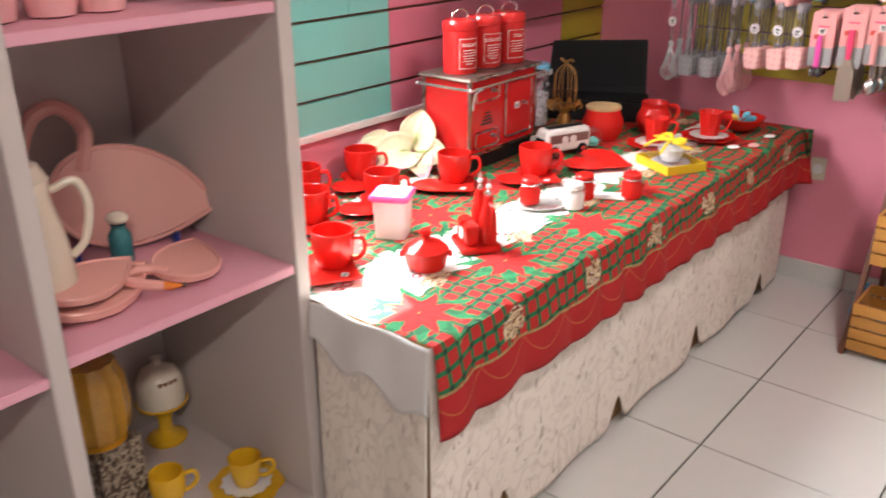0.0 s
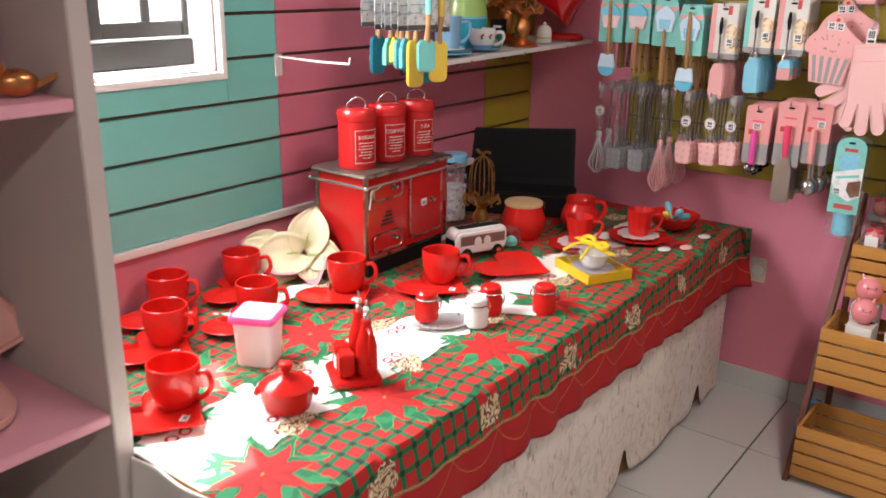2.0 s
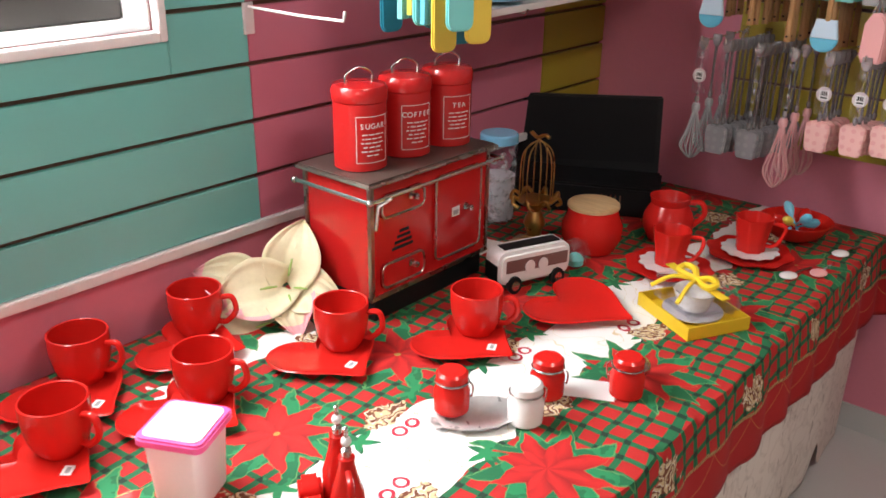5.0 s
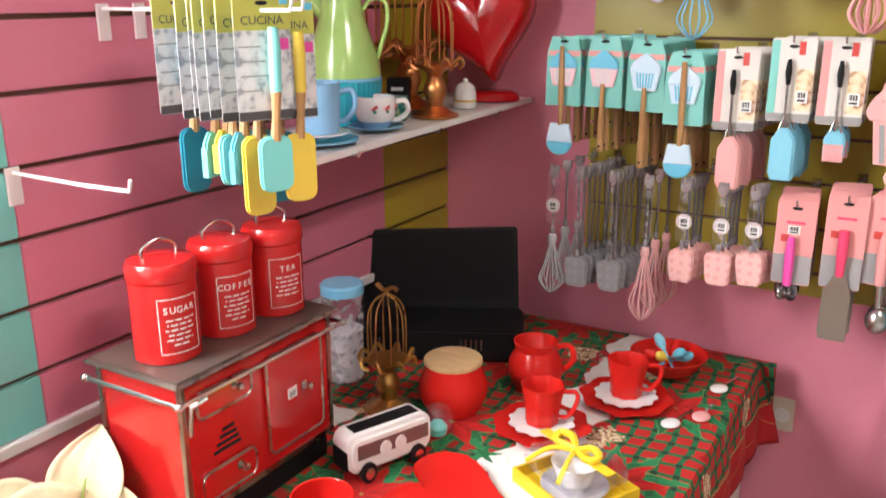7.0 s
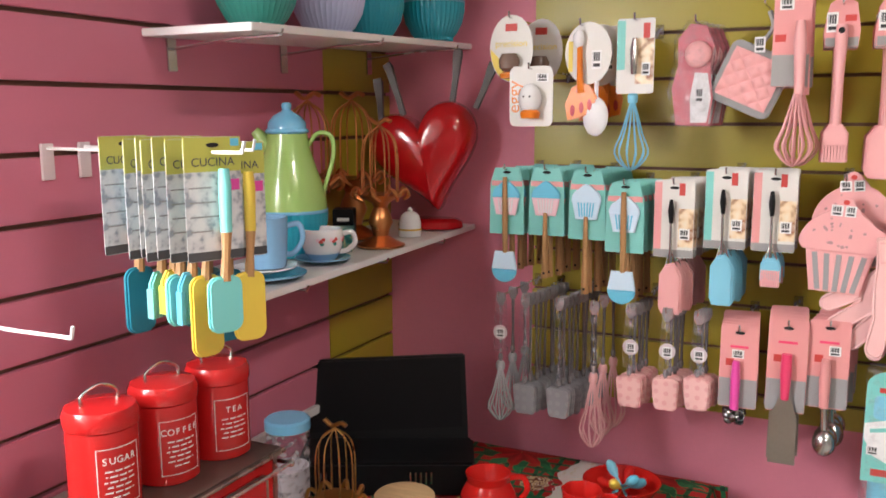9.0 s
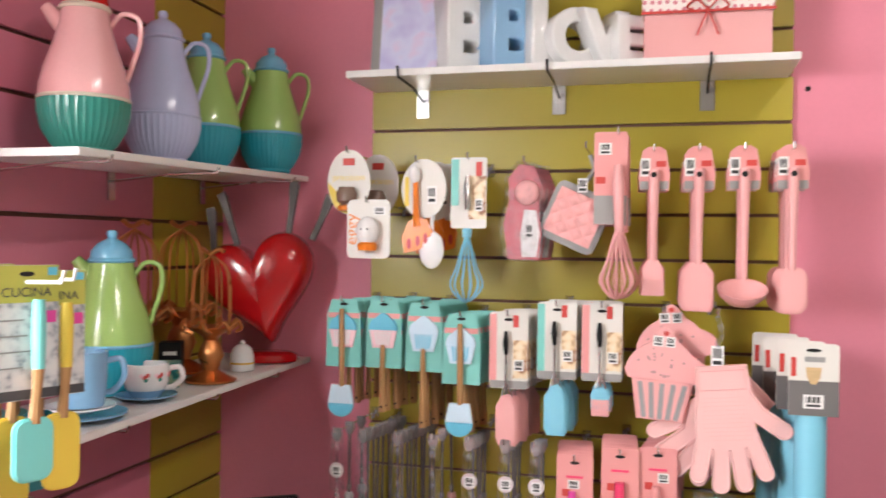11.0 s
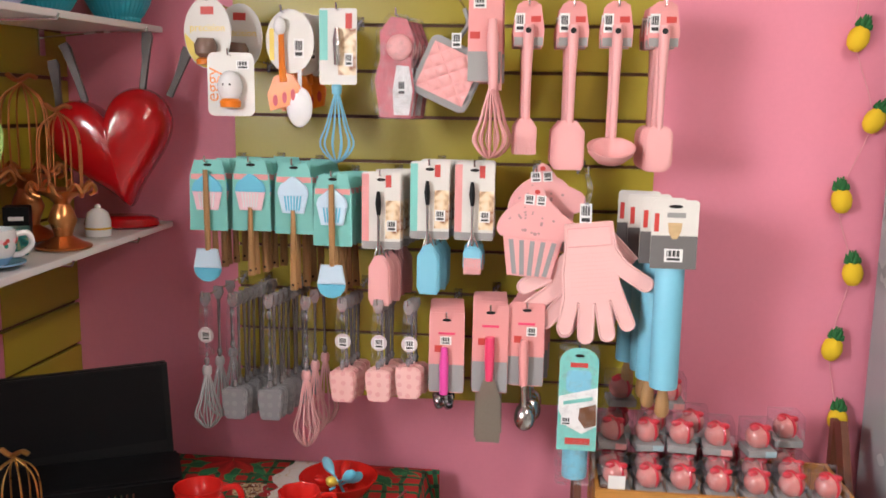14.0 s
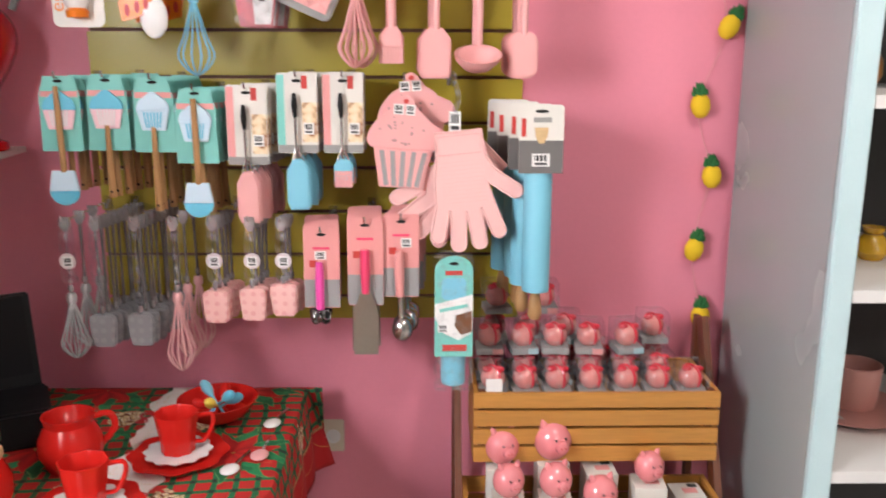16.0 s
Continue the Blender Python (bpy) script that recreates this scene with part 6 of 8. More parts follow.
def rolling_pin(at):
    p = product("rolling_pin", at, "blue silicone rolling pin with wooden handles", "rolling pin", "rolling pins")
    part("card", slab(rounded(-0.045, 0.045, -0.062, 0.075, 0.008), -0.030, -0.0285), CARD_WHITE, p, smooth=False)
    part("card_foot", box(-0.0448, 0.0448, -0.0308, -0.0302, -0.062, 0.004), CARD_STONE, p, "dark grey card foot", smooth=False)
    part("red_mark", box(-0.040, -0.031, -0.0308, -0.0302, 0.012, 0.048), PRINT_RED, p, smooth=False)
    part("script_bar", box(-0.016, 0.020, -0.0308, -0.0302, 0.040, 0.050), CARD_GREY, p, smooth=False)
    part("pin_picture", slab([(-0.014, 0.030), (0.014, 0.030), (0.012, 0.012), (0.005, -0.002), (-0.005, -0.002), (-0.012, 0.012)], -0.0316, -0.0309), WOOD_LID, p, smooth=False)
    slot(p, -0.0302, 0.062, 0.014)
    label_bars(p, -0.018, 0.018, -0.0310, -0.048, -0.022)
    part("barrel", lathe([(0.010, 0), (0.028, 0.003), (0.029, 0.010), (0.029, 0.252), (0.028, 0.258), (0.010, 0.261)], 28, m=pose(0, 0, -0.318)), SIL_BLUE, p)
    for z, turn in ((-0.3185, 180), (-0.0565, 0)):
        part("handle", lathe([(0.009, 0), (0.010, 0.006), (0.014, 0.030), (0.015, 0.050), (0.010, 0.060), (0.0005, 0.062)], 20, m=pose(0, 0, z, turn)), WOOD_HANDLE, p, "turned wooden handle")
    return p


stack(rolling_pin, 1.434, 1.243, 3.39, 4, 0.064, -0.016)


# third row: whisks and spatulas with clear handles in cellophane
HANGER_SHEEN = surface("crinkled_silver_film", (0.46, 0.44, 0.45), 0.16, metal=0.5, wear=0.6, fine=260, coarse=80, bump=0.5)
STICKER = surface("pale_rose_tag", (0.62, 0.53, 0.54), 0.4)


def clear_handle_tool(at, head, kind, length, tagged_one=True):
    name = "clear_handle_whisk" if kind == "whisk" else "clear_handle_spatula"
    p = product(name, at, "kitchen tool with a clear handle in cellophane", "kitchen tool", "clear handle tools")
    if tagged_one:
        part("bag", slab([(-0.010, 0.010), (0.010, 0.010), (0.013, -0.06), (0.015, -0.13), (-0.015, -0.13), (-0.013, -0.06)], -0.010, 0.010, bevel=0.003), BAG, p, "clear cellophane bag")
    end = -0.155 if kind == "whisk" else 0.072 - length
    # clear in front; on tools hung behind, the darkened copy with shade in its colour
    part("handle", tube([(0, 0, -0.020), (0, 0, -0.045), (0, 0, -0.10), (0, 0, end)], 0.007, 8, taper=[0.0042, 0.0036, 0.0030, 0.0042]), ACRYLIC if tagged_one else HANDLE_SHADED, p, "clear plastic handle")
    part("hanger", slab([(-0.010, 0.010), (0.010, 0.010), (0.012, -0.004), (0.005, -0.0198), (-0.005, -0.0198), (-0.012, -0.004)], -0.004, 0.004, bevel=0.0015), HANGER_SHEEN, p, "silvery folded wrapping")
    # bright ring added as a glint above the head
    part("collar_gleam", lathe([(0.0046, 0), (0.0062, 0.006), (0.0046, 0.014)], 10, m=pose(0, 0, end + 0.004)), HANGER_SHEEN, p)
    if tagged_one and head in (SIL_DOT, WIRE_GREY):
        part("sticker", lathe([(0.0175, 0), (0.0175, 0.0008)], 20, m=pose(0.004, -0.0122, -0.082, 90)), STICKER, p, "round pale tag", smooth=False)
        label_bars(p, -0.006, 0.015, -0.0136, -0.094, -0.072)
    if kind == "whisk":
        part("collar", lathe([(0.010, 0), (0.011, 0.012), (0.008, 0.02)], 14, m=pose(0, 0, -0.175)), head, p)
        whisk_wires(p, -0.172, -length, 0.029, head, 6)
    else:
        part("tool_head", slab([(-0.018, 0), (-0.027, -0.006), (-0.029, -0.020), (-0.023, -0.064), (-0.018, -0.072), (0.020, -0.072), (0.025, -0.066), (0.029, -0.020), (0.027, -0.006), (0.018, 0)], -0.006, 0.006, bevel=0.003, m=pose(0, 0, 0.072 - length)), head, p)
    return p


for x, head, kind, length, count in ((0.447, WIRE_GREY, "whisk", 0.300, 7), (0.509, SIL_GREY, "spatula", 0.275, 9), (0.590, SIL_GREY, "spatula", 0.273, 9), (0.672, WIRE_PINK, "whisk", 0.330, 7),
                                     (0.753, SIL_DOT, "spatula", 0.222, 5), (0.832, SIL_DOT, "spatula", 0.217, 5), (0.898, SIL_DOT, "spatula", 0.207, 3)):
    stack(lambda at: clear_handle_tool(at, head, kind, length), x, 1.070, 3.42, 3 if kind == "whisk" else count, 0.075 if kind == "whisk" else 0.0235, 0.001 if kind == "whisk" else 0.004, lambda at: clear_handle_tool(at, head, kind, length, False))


# third row: pink cards
def pink_card(at, low, label):
    p = product("carded_tool", at, label, "kitchen tool", "pink card tools")
    part("card", slab(rounded(-0.038, 0.038, low, 0.012, 0.005), 0.0, 0.0012), CARD_PINK, p, smooth=False)
    part("card_foot", box(-0.0375, 0.0375, -0.0008, -0.0002, low + 0.002, low * 0.62), INK_GREY, p, smooth=False)
    slot(p, -0.0002, -0.004)
    part("title_bar", box(-0.018, 0.018, -0.0008, -0.0002, -0.036, -0.031), HOT_PINK, p, smooth=False)
    part("text_bar", box(-0.026, -0.010, -0.0008, -0.0002, -0.075, -0.060), PRINT_RED, p, smooth=False)
    return p


DARK_STEEL = surface("dark_polished_steel", (0.26, 0.24, 0.24), 0.22, metal=1.0, wear=0.3)


def spoon_set(at):
    p = pink_card(at, -0.165, "measuring spoons with a magenta handle on pink card")
    label_bars(p, -0.014, 0.010, -0.0008, -0.058, -0.040)
    part("handle", tube([(-0.004, -0.009, -0.062), (-0.004, -0.011, -0.10), (-0.004, -0.009, -0.165)], 0.009, 10, taper=[0.007, 0.010, 0.009]), MAGENTA, p)
    for k in range(5):
        a = -50 + 25 * k
        part("measuring_spoon", lathe([(0.003, -0.011), (0.009, -0.006), (0.011, 0.002), (0.0095, 0.002), (0.0005, -0.007)], 14, m=pose(-0.004, -0.010, -0.168, 0, a) @ pose(0, 0.004 * (k % 2), -0.016 - 0.008 * (k % 2), 70, 0, 50 * k)), DARK_STEEL, p, "steel measuring spoon")
    return p


def scraper(at):
    p = pink_card(at, -0.180, "steel scraper with a pink handle on pink card")
    part("handle", tube([(0, -0.010, -0.055), (0, -0.012, -0.10), (0, -0.010, -0.150)], 0.009, 10, taper=[0.010, 0.011, 0.008]), HOT_PINK, p)
    part("blade", slab([(-0.010, -0.145), (0.010, -0.145), (0.026, -0.190), (0.026, -0.288), (-0.026, -0.288), (-0.026, -0.190)], -0.011, -0.009, bevel=0.0006), surface("satin_blade", (0.42, 0.39, 0.33), 0.35, metal=0.9, wear=0.2), p, "steel scraper blade")
    return p


def scoop(at):
    p = pink_card(at, -0.170, "steel ice cream scoop with a pink handle on card")
    label_bars(p, 0.0, 0.022, -0.0008, -0.060, -0.040)
    part("handle", tube([(-0.004, -0.012, -0.065), (-0.004, -0.013, -0.11), (-0.003, -0.012, -0.165)], 0.009, 10, taper=[0.008, 0.011, 0.009]), CARD_PINK, p)
    part("neck", tube([(-0.003, -0.012, -0.1652), (0.0, -0.012, -0.215)], 0.006, 8), STEEL, p)
    part("scoop_bowl", ball((0.002, -0.014, -0.238), 0.025, (0.9, 0.8, 1.1)), STEEL, p, "steel scoop bowl")
    return p


stack(spoon_set, 0.981, 1.046, 3.42, 6, 0.030, -0.003)
stack(scraper, 1.074, 1.066, 3.42, 6, 0.030, -0.002)
stack(scoop, 1.150, 1.072, 3.43, 5, 0.032, 0.004)

roll = product("baking_mat_roll", (1.262, 3.42, 0.985), "blue silicone baking mat in a printed sleeve", "baking mat", "baking mat rolls")
part("mat", lathe([(0.026, -0.275), (0.027, -0.27), (0.027, -0.04), (0.026, -0.035)], 24), SIL_BLUE, roll)
arch = [(0.040 * math.cos(a), -0.012 + 0.030 * math.sin(a)) for a in (math.pi * k / 12 for k in range(13))]
part("sleeve", slab(arch + [(-0.041, -0.205), (0.041, -0.205)], -0.0315, -0.0300), CARD_TEAL, roll, "teal printed card sleeve", smooth=False)
part("window", slab(rounded(-0.026, 0.026, -0.078, -0.030, 0.010), -0.0322, -0.0316), SIL_BLUE, roll, smooth=False)
part("white_band", slab([(-0.040, -0.088), (0.040, -0.066), (0.040, -0.150), (0.010, -0.168), (-0.022, -0.152), (-0.040, -0.118)], -0.0323, -0.0317), PAPER, roll, "white printed band", smooth=False)
part("script_bar", slab([(-0.030, -0.098), (0.030, -0.086), (0.030, -0.094), (-0.030, -0.106)], -0.0329, -0.0324), CARD_TEAL, roll, smooth=False)
part("cake_picture", slab([(0.004, -0.112), (0.038, -0.102), (0.039, -0.148), (0.016, -0.156), (0.002, -0.136)], -0.0329, -0.0324), surface("chocolate_print", (0.17, 0.065, 0.025), 0.4, wear=0.5, coarse=60), roll, smooth=False)
part("red_mark", box(-0.018, 0.018, -0.0322, -0.0316, -0.024, -0.014), PRINT_RED, roll, smooth=False)
part("red_band", box(-0.024, 0.028, -0.0328, -0.0317, -0.192, -0.178), PRINT_RED, roll, smooth=False)
label_bars(roll, -0.034, -0.012, -0.0324, -0.150, -0.132)
part("film", slab(rounded(-0.042, 0.042, -0.285, 0.018, 0.008), -0.0345, 0.030, bevel=0.006), BAG, roll, "clear film sleeve")
slot(roll, -0.0348, 0.002, 0.010)
rack_hook(1.262, 0.990, 3.42)


# first row
def oval_card(at):
    p = product("carded_timer", at, "white oval card with an orange egg timer", "kitchen gadget", "oval cards")
    part("card", slab(oval(0, -0.064, 0.052, 0.074, 28), 0.0, 0.0015), CARD_WHITE, p, smooth=False)
    part("yellow_rim", slab([(0.050 * math.cos(a), -0.064 + 0.072 * math.sin(a)) for a in (math.pi + math.pi * k / 12 * 0.5 for k in range(13))] + [(0.0, -0.115)], -0.0010, -0.0003), SIL_YELLOW, p, smooth=False)
    part("red_mark", box(-0.014, 0.014, -0.0010, -0.0003, -0.026, -0.010), PRINT_RED, p, smooth=False)
    writing("card_word", "precision", 0.021, SIL_YELLOW, p, pose(0.0, -0.0009, -0.060, 90))
    part("timer", lathe([(0.012, -0.022), (0.022, -0.014), (0.024, 0.004), (0.017, 0.018), (0.0005, 0.019)], 22, m=pose(0, -0.012, -0.094)), surface("smoky_plastic", (0.20, 0.13, 0.10), 0.2), p)
    part("timer_base", lathe([(0.020, 0), (0.021, 0.010), (0.012, 0.014)], 20, m=pose(0, -0.012, -0.130)), ORANGE, p, "orange base")
    return p


stack(oval_card, 0.460, 1.700, 3.44, 2, 0.10, 0.035)
egg = product("carded_egg_timer", (0.523, 3.40, 1.590), "white egg timer on an orange lettered card", "egg timer", "egg cards")
part("card", slab(rounded(-0.050, 0.050, -0.126, 0.004, 0.014), 0.0, 0.0015), CARD_WHITE, egg, smooth=False)
writing("card_word", "eggy", 0.040, ORANGE, egg, pose(-0.027, -0.0009, -0.062, 90) @ pose(0, 0, 0, 0, 0, 90))
part("egg", ball((0.004, -0.016, -0.066), 0.026, (1, 0.9, 1.25)), PORCELAIN, egg, "white egg-shaped timer")
part("egg_base", lathe([(0.020, 0), (0.022, 0.012), (0.016, 0.018)], 20, m=pose(0.004, -0.016, -0.108)), ORANGE, egg)
for s in (-1, 1):
    part("eye_dot", ball((0.004 + s * 0.007, -0.0385, -0.062), 0.0022), INK, egg)
label_bars(egg, 0.012, 0.040, -0.0003, -0.030, -0.012)
rack_hook(0.523, 1.585, 3.40)


def giraffe(at):
    p = product("animal_spatula", at, "orange spatula with a small head on oval card", "spatula", "animal spatulas")
    part("card", slab(oval(0.014, -0.056, 0.052, 0.066, 28), 0.0, 0.0015), CARD_WHITE, p, smooth=False)
    part("title_bar", box(-0.030, -0.020, -0.0010, -0.0003, -0.095, -0.030), SIL_YELLOW, p, smooth=False)
    part("neck", tube([(-0.002, -0.010, -0.040), (0.0, -0.012, -0.11), (0.004, -0.012, -0.14)], 0.007, 8, taper=[0.006, 0.007, 0.010]), ORANGE, p)
    part("head", ball((-0.004, -0.012, -0.026), 0.016, (0.8, 0.6, 1.2)), PORCELAIN, p, "white rounded head")
    b = part("blade", slab([(-0.026, -0.200), (0.034, -0.186), (0.040, -0.150), (0.026, -0.126), (0.004, -0.118), (-0.018, -0.130), (-0.032, -0.165)], -0.016, -0.011, bevel=0.002), ORANGE, p, "orange slotted blade")
    for x, z in ((-0.014, -0.178), (0.006, -0.172), (0.024, -0.166)):
        part("blade_slot", slab(oval(x, z, 0.005, 0.012, 12), -0.0172, -0.0163), PRINT_RED, b, smooth=False)
    label_bars(p, 0.022, 0.044, -0.0003, -0.090, -0.050)
    return p


stack(giraffe, 0.624, 1.676, 3.44, 3, 0.05, 0.014)
rest = product("spoon_rest", (0.660, 3.43, 1.56), "pale clear plastic spoon in wrapping", "spoon", "wrapped spoons")
part("spoon_head", ball((0, 0, -0.075), 0.028, (1, 0.3, 1.5)), PLASTIC_WHITE, rest)
part("neck", tube([(0, 0.004, 0.0), (0, 0.002, -0.04)], 0.005, 6), PLASTIC_WHITE, rest)


def blue_whisk(at):
    p = product("carded_whisk", at, "blue wire whisk on a white picture card", "whisk", "carded whisks")
    part("card", slab(rounded(-0.040, 0.040, -0.150, 0.006, 0.005), 0.0, 0.0012), CARD_WHITE, p, smooth=False)
    part("picture", box(0.000, 0.039, -0.0008, -0.0002, -0.13, -0.035), CARD_FOOD, p, smooth=False)
    part("side_stripe", box(-0.0395, -0.022, -0.0008, -0.0002, -0.10, 0.002), CARD_TEAL, p, smooth=False)
    part("red_mark", box(0.016, 0.030, -0.0008, -0.0002, -0.035, -0.004), PRINT_RED, p, smooth=False)
    label_bars(p, 0.014, 0.032, -0.0008, -0.112, -0.085)
    part("handle", tube([(0, -0.012, -0.035), (0, -0.013, -0.06), (0, -0.012, -0.11)], 0.007, 8, taper=[0.004, 0.009, 0.006]), STEEL, p)
    part("collar", lathe([(0.010, 0), (0.011, 0.016), (0.008, 0.02)], 14, m=pose(0, -0.012, -0.170)), SIL_BLUE, p)
    whisk_wires(p, -0.168, -0.312, 0.036, SIL_BLUE, 6, y=-0.012)
    return p


stack(blue_whisk, 0.738, 1.683, 3.45, 1, 0.03)


def peeler_pack(at):
    p = product("blister_pack", at, "pink and white gadget in a clear blister pack", "kitchen gadget", "blister packs")
    part("card", slab([(-0.035, -0.205), (0.030, -0.205), (0.038, -0.150), (0.030, -0.095), (0.036, -0.045), (0.020, -0.005), (-0.012, 0.0), (-0.036, -0.030), (-0.034, -0.080), (-0.046, -0.130)], 0.0, 0.0015), surface("rose_card", (0.62, 0.16, 0.18), 0.5), p, smooth=False)
    part("white_panel", slab([(-0.005, -0.200), (0.027, -0.200), (0.034, -0.150), (0.026, -0.100), (0.0, -0.098), (-0.008, -0.15)], -0.0010, -0.0003), PAPER, p, smooth=False)
    part("pink_dome", ball((0.006, -0.006, -0.062), 0.027, (1, 0.4, 1)), SIL_PINK, p)
    part("blister", slab([(-0.042, -0.208), (0.036, -0.208), (0.044, -0.150), (0.036, -0.095), (0.042, -0.045), (0.024, 0.002), (-0.014, 0.006), (-0.042, -0.030), (-0.038, -0.080), (-0.052, -0.130)], -0.020, -0.002, bevel=0.004), CLEAR, p, "clear plastic blister")
    label_bars(p, 0.002, 0.020, -0.0010, -0.160, -0.128)
    return p


stack(peeler_pack, 0.864, 1.672, 3.44, 4, 0.030, 0.006)
quilt = product("quilted_pot_holder", (0.992, 3.45, 1.640), "pink quilted pot holder with a grey edge", "pot holder", "quilted pot holders")
square = pose(-0.020, 0, -0.082, 0, 24) @ Matrix.Diagonal((0.92, 1, 0.86, 1))
part("edge", slab(rounded(-0.070, 0.070, -0.075, 0.075, 0.02), -0.004, 0.012, bevel=0.004, m=square), CARD_GREY, quilt, "dark grey edge")
bm = bmesh.new()
bmesh.ops.create_grid(bm, x_segments=40, y_segments=40, size=0.058, matrix=pose(0, 0, 0, 90))
for v in bm.verts:
    p, q = v.co.x + v.co.z, v.co.x - v.co.z
    v.co.y = -0.006 - 0.007 * abs(math.sin(p * 85) * math.sin(q * 85)) ** 0.5
bmesh.ops.transform(bm, matrix=square, verts=bm.verts)
part("quilting", bm, SIL_PINK, quilt, "pink quilted cushion")
part("loop", tube(curve((0.01, 0, 0.05), (0.018, 0, 0.02), (0.0, 0, -0.01)), 0.005, 6), CARD_GREY, quilt)
label_bars(quilt, -0.014, 0.006, -0.012, -0.03, 0.0)
rack_hook(0.995, 1.70, 3.44)


def pink_tool(at, kind, low):
    """A one-piece pink silicone tool with a five-cornered card tag."""
    p = product("silicone_" + kind, at, f"pink silicone {kind} with a card tag", kind, "pink silicone tools")
    part("tag", slab([(-0.024, 0.004), (-0.012, 0.012), (0.012, 0.012), (0.024, 0.004), (0.032, -0.045), (0.030, -0.078), (-0.030, -0.078), (-0.032, -0.045)], 0.004, 0.0052), CARD_PINK, p, smooth=False)
    part("tag_foot", box(-0.029, 0.029, 0.0030, 0.0038, -0.077, -0.060), CARD_GREY, p, smooth=False)
    part("text_bar", box(0.004, 0.024, 0.0030, 0.0038, -0.030, -0.018), PRINT_RED, p, smooth=False)
    label_bars(p, -0.028, -0.008, 0.0038, -0.050, -0.012)
    head_h = {"brush": 0.062, "spatula": 0.095, "ladle": 0.055, "spoon": 0.090}[kind]
    end = low + head_h
    part("handle", tube([(0, -0.006, -0.036), (0, -0.007, -0.06), (0, -0.007, end * 0.6), (0, -0.006, end - 0.004)], 0.009, 10, taper=[0.010, 0.0115, 0.0085, 0.0075]), SIL_PINK, p)
    part("hang_hole", lathe([(0.006, 0), (0.006, 0.001)], 14, m=pose(0, -0.0178, -0.048, 90)), BLACK_GAP, p, smooth=False)
    if kind == "brush":
        part("tool_head", slab([(-0.010, 0.012), (0.010, 0.012), (0.022, -0.006), (0.022, -0.030), (-0.022, -0.030), (-0.022, -0.006)], -0.014, 0.002, bevel=0.003, m=pose(0, 0, end)), SIL_PINK, p)
        for k in range(8):
            part("bristles", box(-0.0215 + 0.0055 * k, -0.0172 + 0.0055 * k, -0.014, 0.002, low, low + 0.033), SIL_PINK, p)
    elif kind == "ladle":
        part("tool_head", lathe([(0.0005, -0.030), (0.025, -0.024), (0.042, -0.006), (0.046, 0.006), (0.043, 0.006), (0.024, -0.018), (0.0005, -0.024)], 28, m=pose(0, -0.022, low + 0.028, 25)), SIL_PINK, p)
    else:
        part("tool_head", slab(head_outline(0.062, head_h + 0.006, "spatula") if kind == "spatula" else rounded(-0.029, 0.029, -head_h, 0.004, 0.022), -0.012, 0.0, bevel=0.004, m=pose(0, 0, end)), SIL_PINK, p)
    return p


for kind, x, low in (("brush", 1.134, -0.298), ("spatula", 1.224, -0.322), ("ladle", 1.312, -0.312), ("spoon", 1.404, -0.328)):
    stack(lambda at: pink_tool(at, kind, low), x, 1.694, 3.45, 4 if kind != "ladle" else 2, 0.030, -0.002)


def pink_whisk(at):
    p = product("carded_whisk", at, "pink silicone whisk on a pink card", "whisk", "carded whisks")
    part("card", slab(rounded(-0.034, 0.034, -0.186, 0.008, 0.005), 0.0, 0.0012, m=pose(-0.016, 0, 0)), CARD_PINK, p, smooth=False)
    part("card_foot", box(-0.0495, 0.0175, -0.0008, -0.0002, -0.185, -0.125), CARD_GREY, p, smooth=False)
    label_bars(p, -0.040, -0.014, -0.0006, -0.040, -0.015)
    part("text_bar", box(-0.046, -0.026, -0.0008, -0.0002, -0.100, -0.086), PRINT_RED, p, smooth=False)
    part("handle", tube([(0, -0.012, -0.062), (0.001, -0.014, -0.10), (0.004, -0.012, -0.20)], 0.010, 10, taper=[0.008, 0.012, 0.009]), SIL_PINK, p)
    whisk_wires(p, -0.198, -0.340, 0.034, SIL_PINK, 6, y=-0.012)
    return p


stack(pink_whisk, 1.062, 1.728, 3.43, 3, 0.030, 0.001)

# on the top shelf
SHELF = 1.8975
pic = thing("framed_picture", (0.560, 3.53, SHELF), "small framed lilac picture standing on the shelf", "picture")
part("frame", box(-0.085, 0.085, 0.0, 0.018, 0, 0.22, 0.002, m=pose(0, 0, 0, -8)), CARD_GREY, pic)
part("print", box(-0.062, 0.079, -0.0008, -0.0002, 0.008, 0.21, m=pose(0, 0, 0, -8)), blotchy("lilac_print", [(0.50, 0.48, 0.74), (0.60, 0.62, 0.82), (0.72, 0.50, 0.68)], 14), pic, smooth=False)


def block_letter(letter, at, size, depth, material, turn):
    t = thing("ceramic_letter", at, f"glossy ceramic block letter {letter} on the shelf", "ornament", "ceramic letters", turn=turn)
    data = bpy.data.curves.new("letter", "FONT")
    data.body, data.size, data.align_x, data.extrude, data.bevel_depth, data.bevel_resolution = letter, size, "CENTER", depth / 2, 0.006, 2
    data.offset = 0.004
    ob = bpy.data.objects.new("letter", data)
    me = bpy.data.meshes.new_from_object(ob)
    bpy.data.objects.remove(ob)
    bpy.data.curves.remove(data)
    me.materials.append(material)
    body = new("letter", me)
    low = min(v.co.y for v in me.vertices)
    body.parent, body.matrix_basis = t, pose(0, 0, -low + 0.0005, 90)
    return t


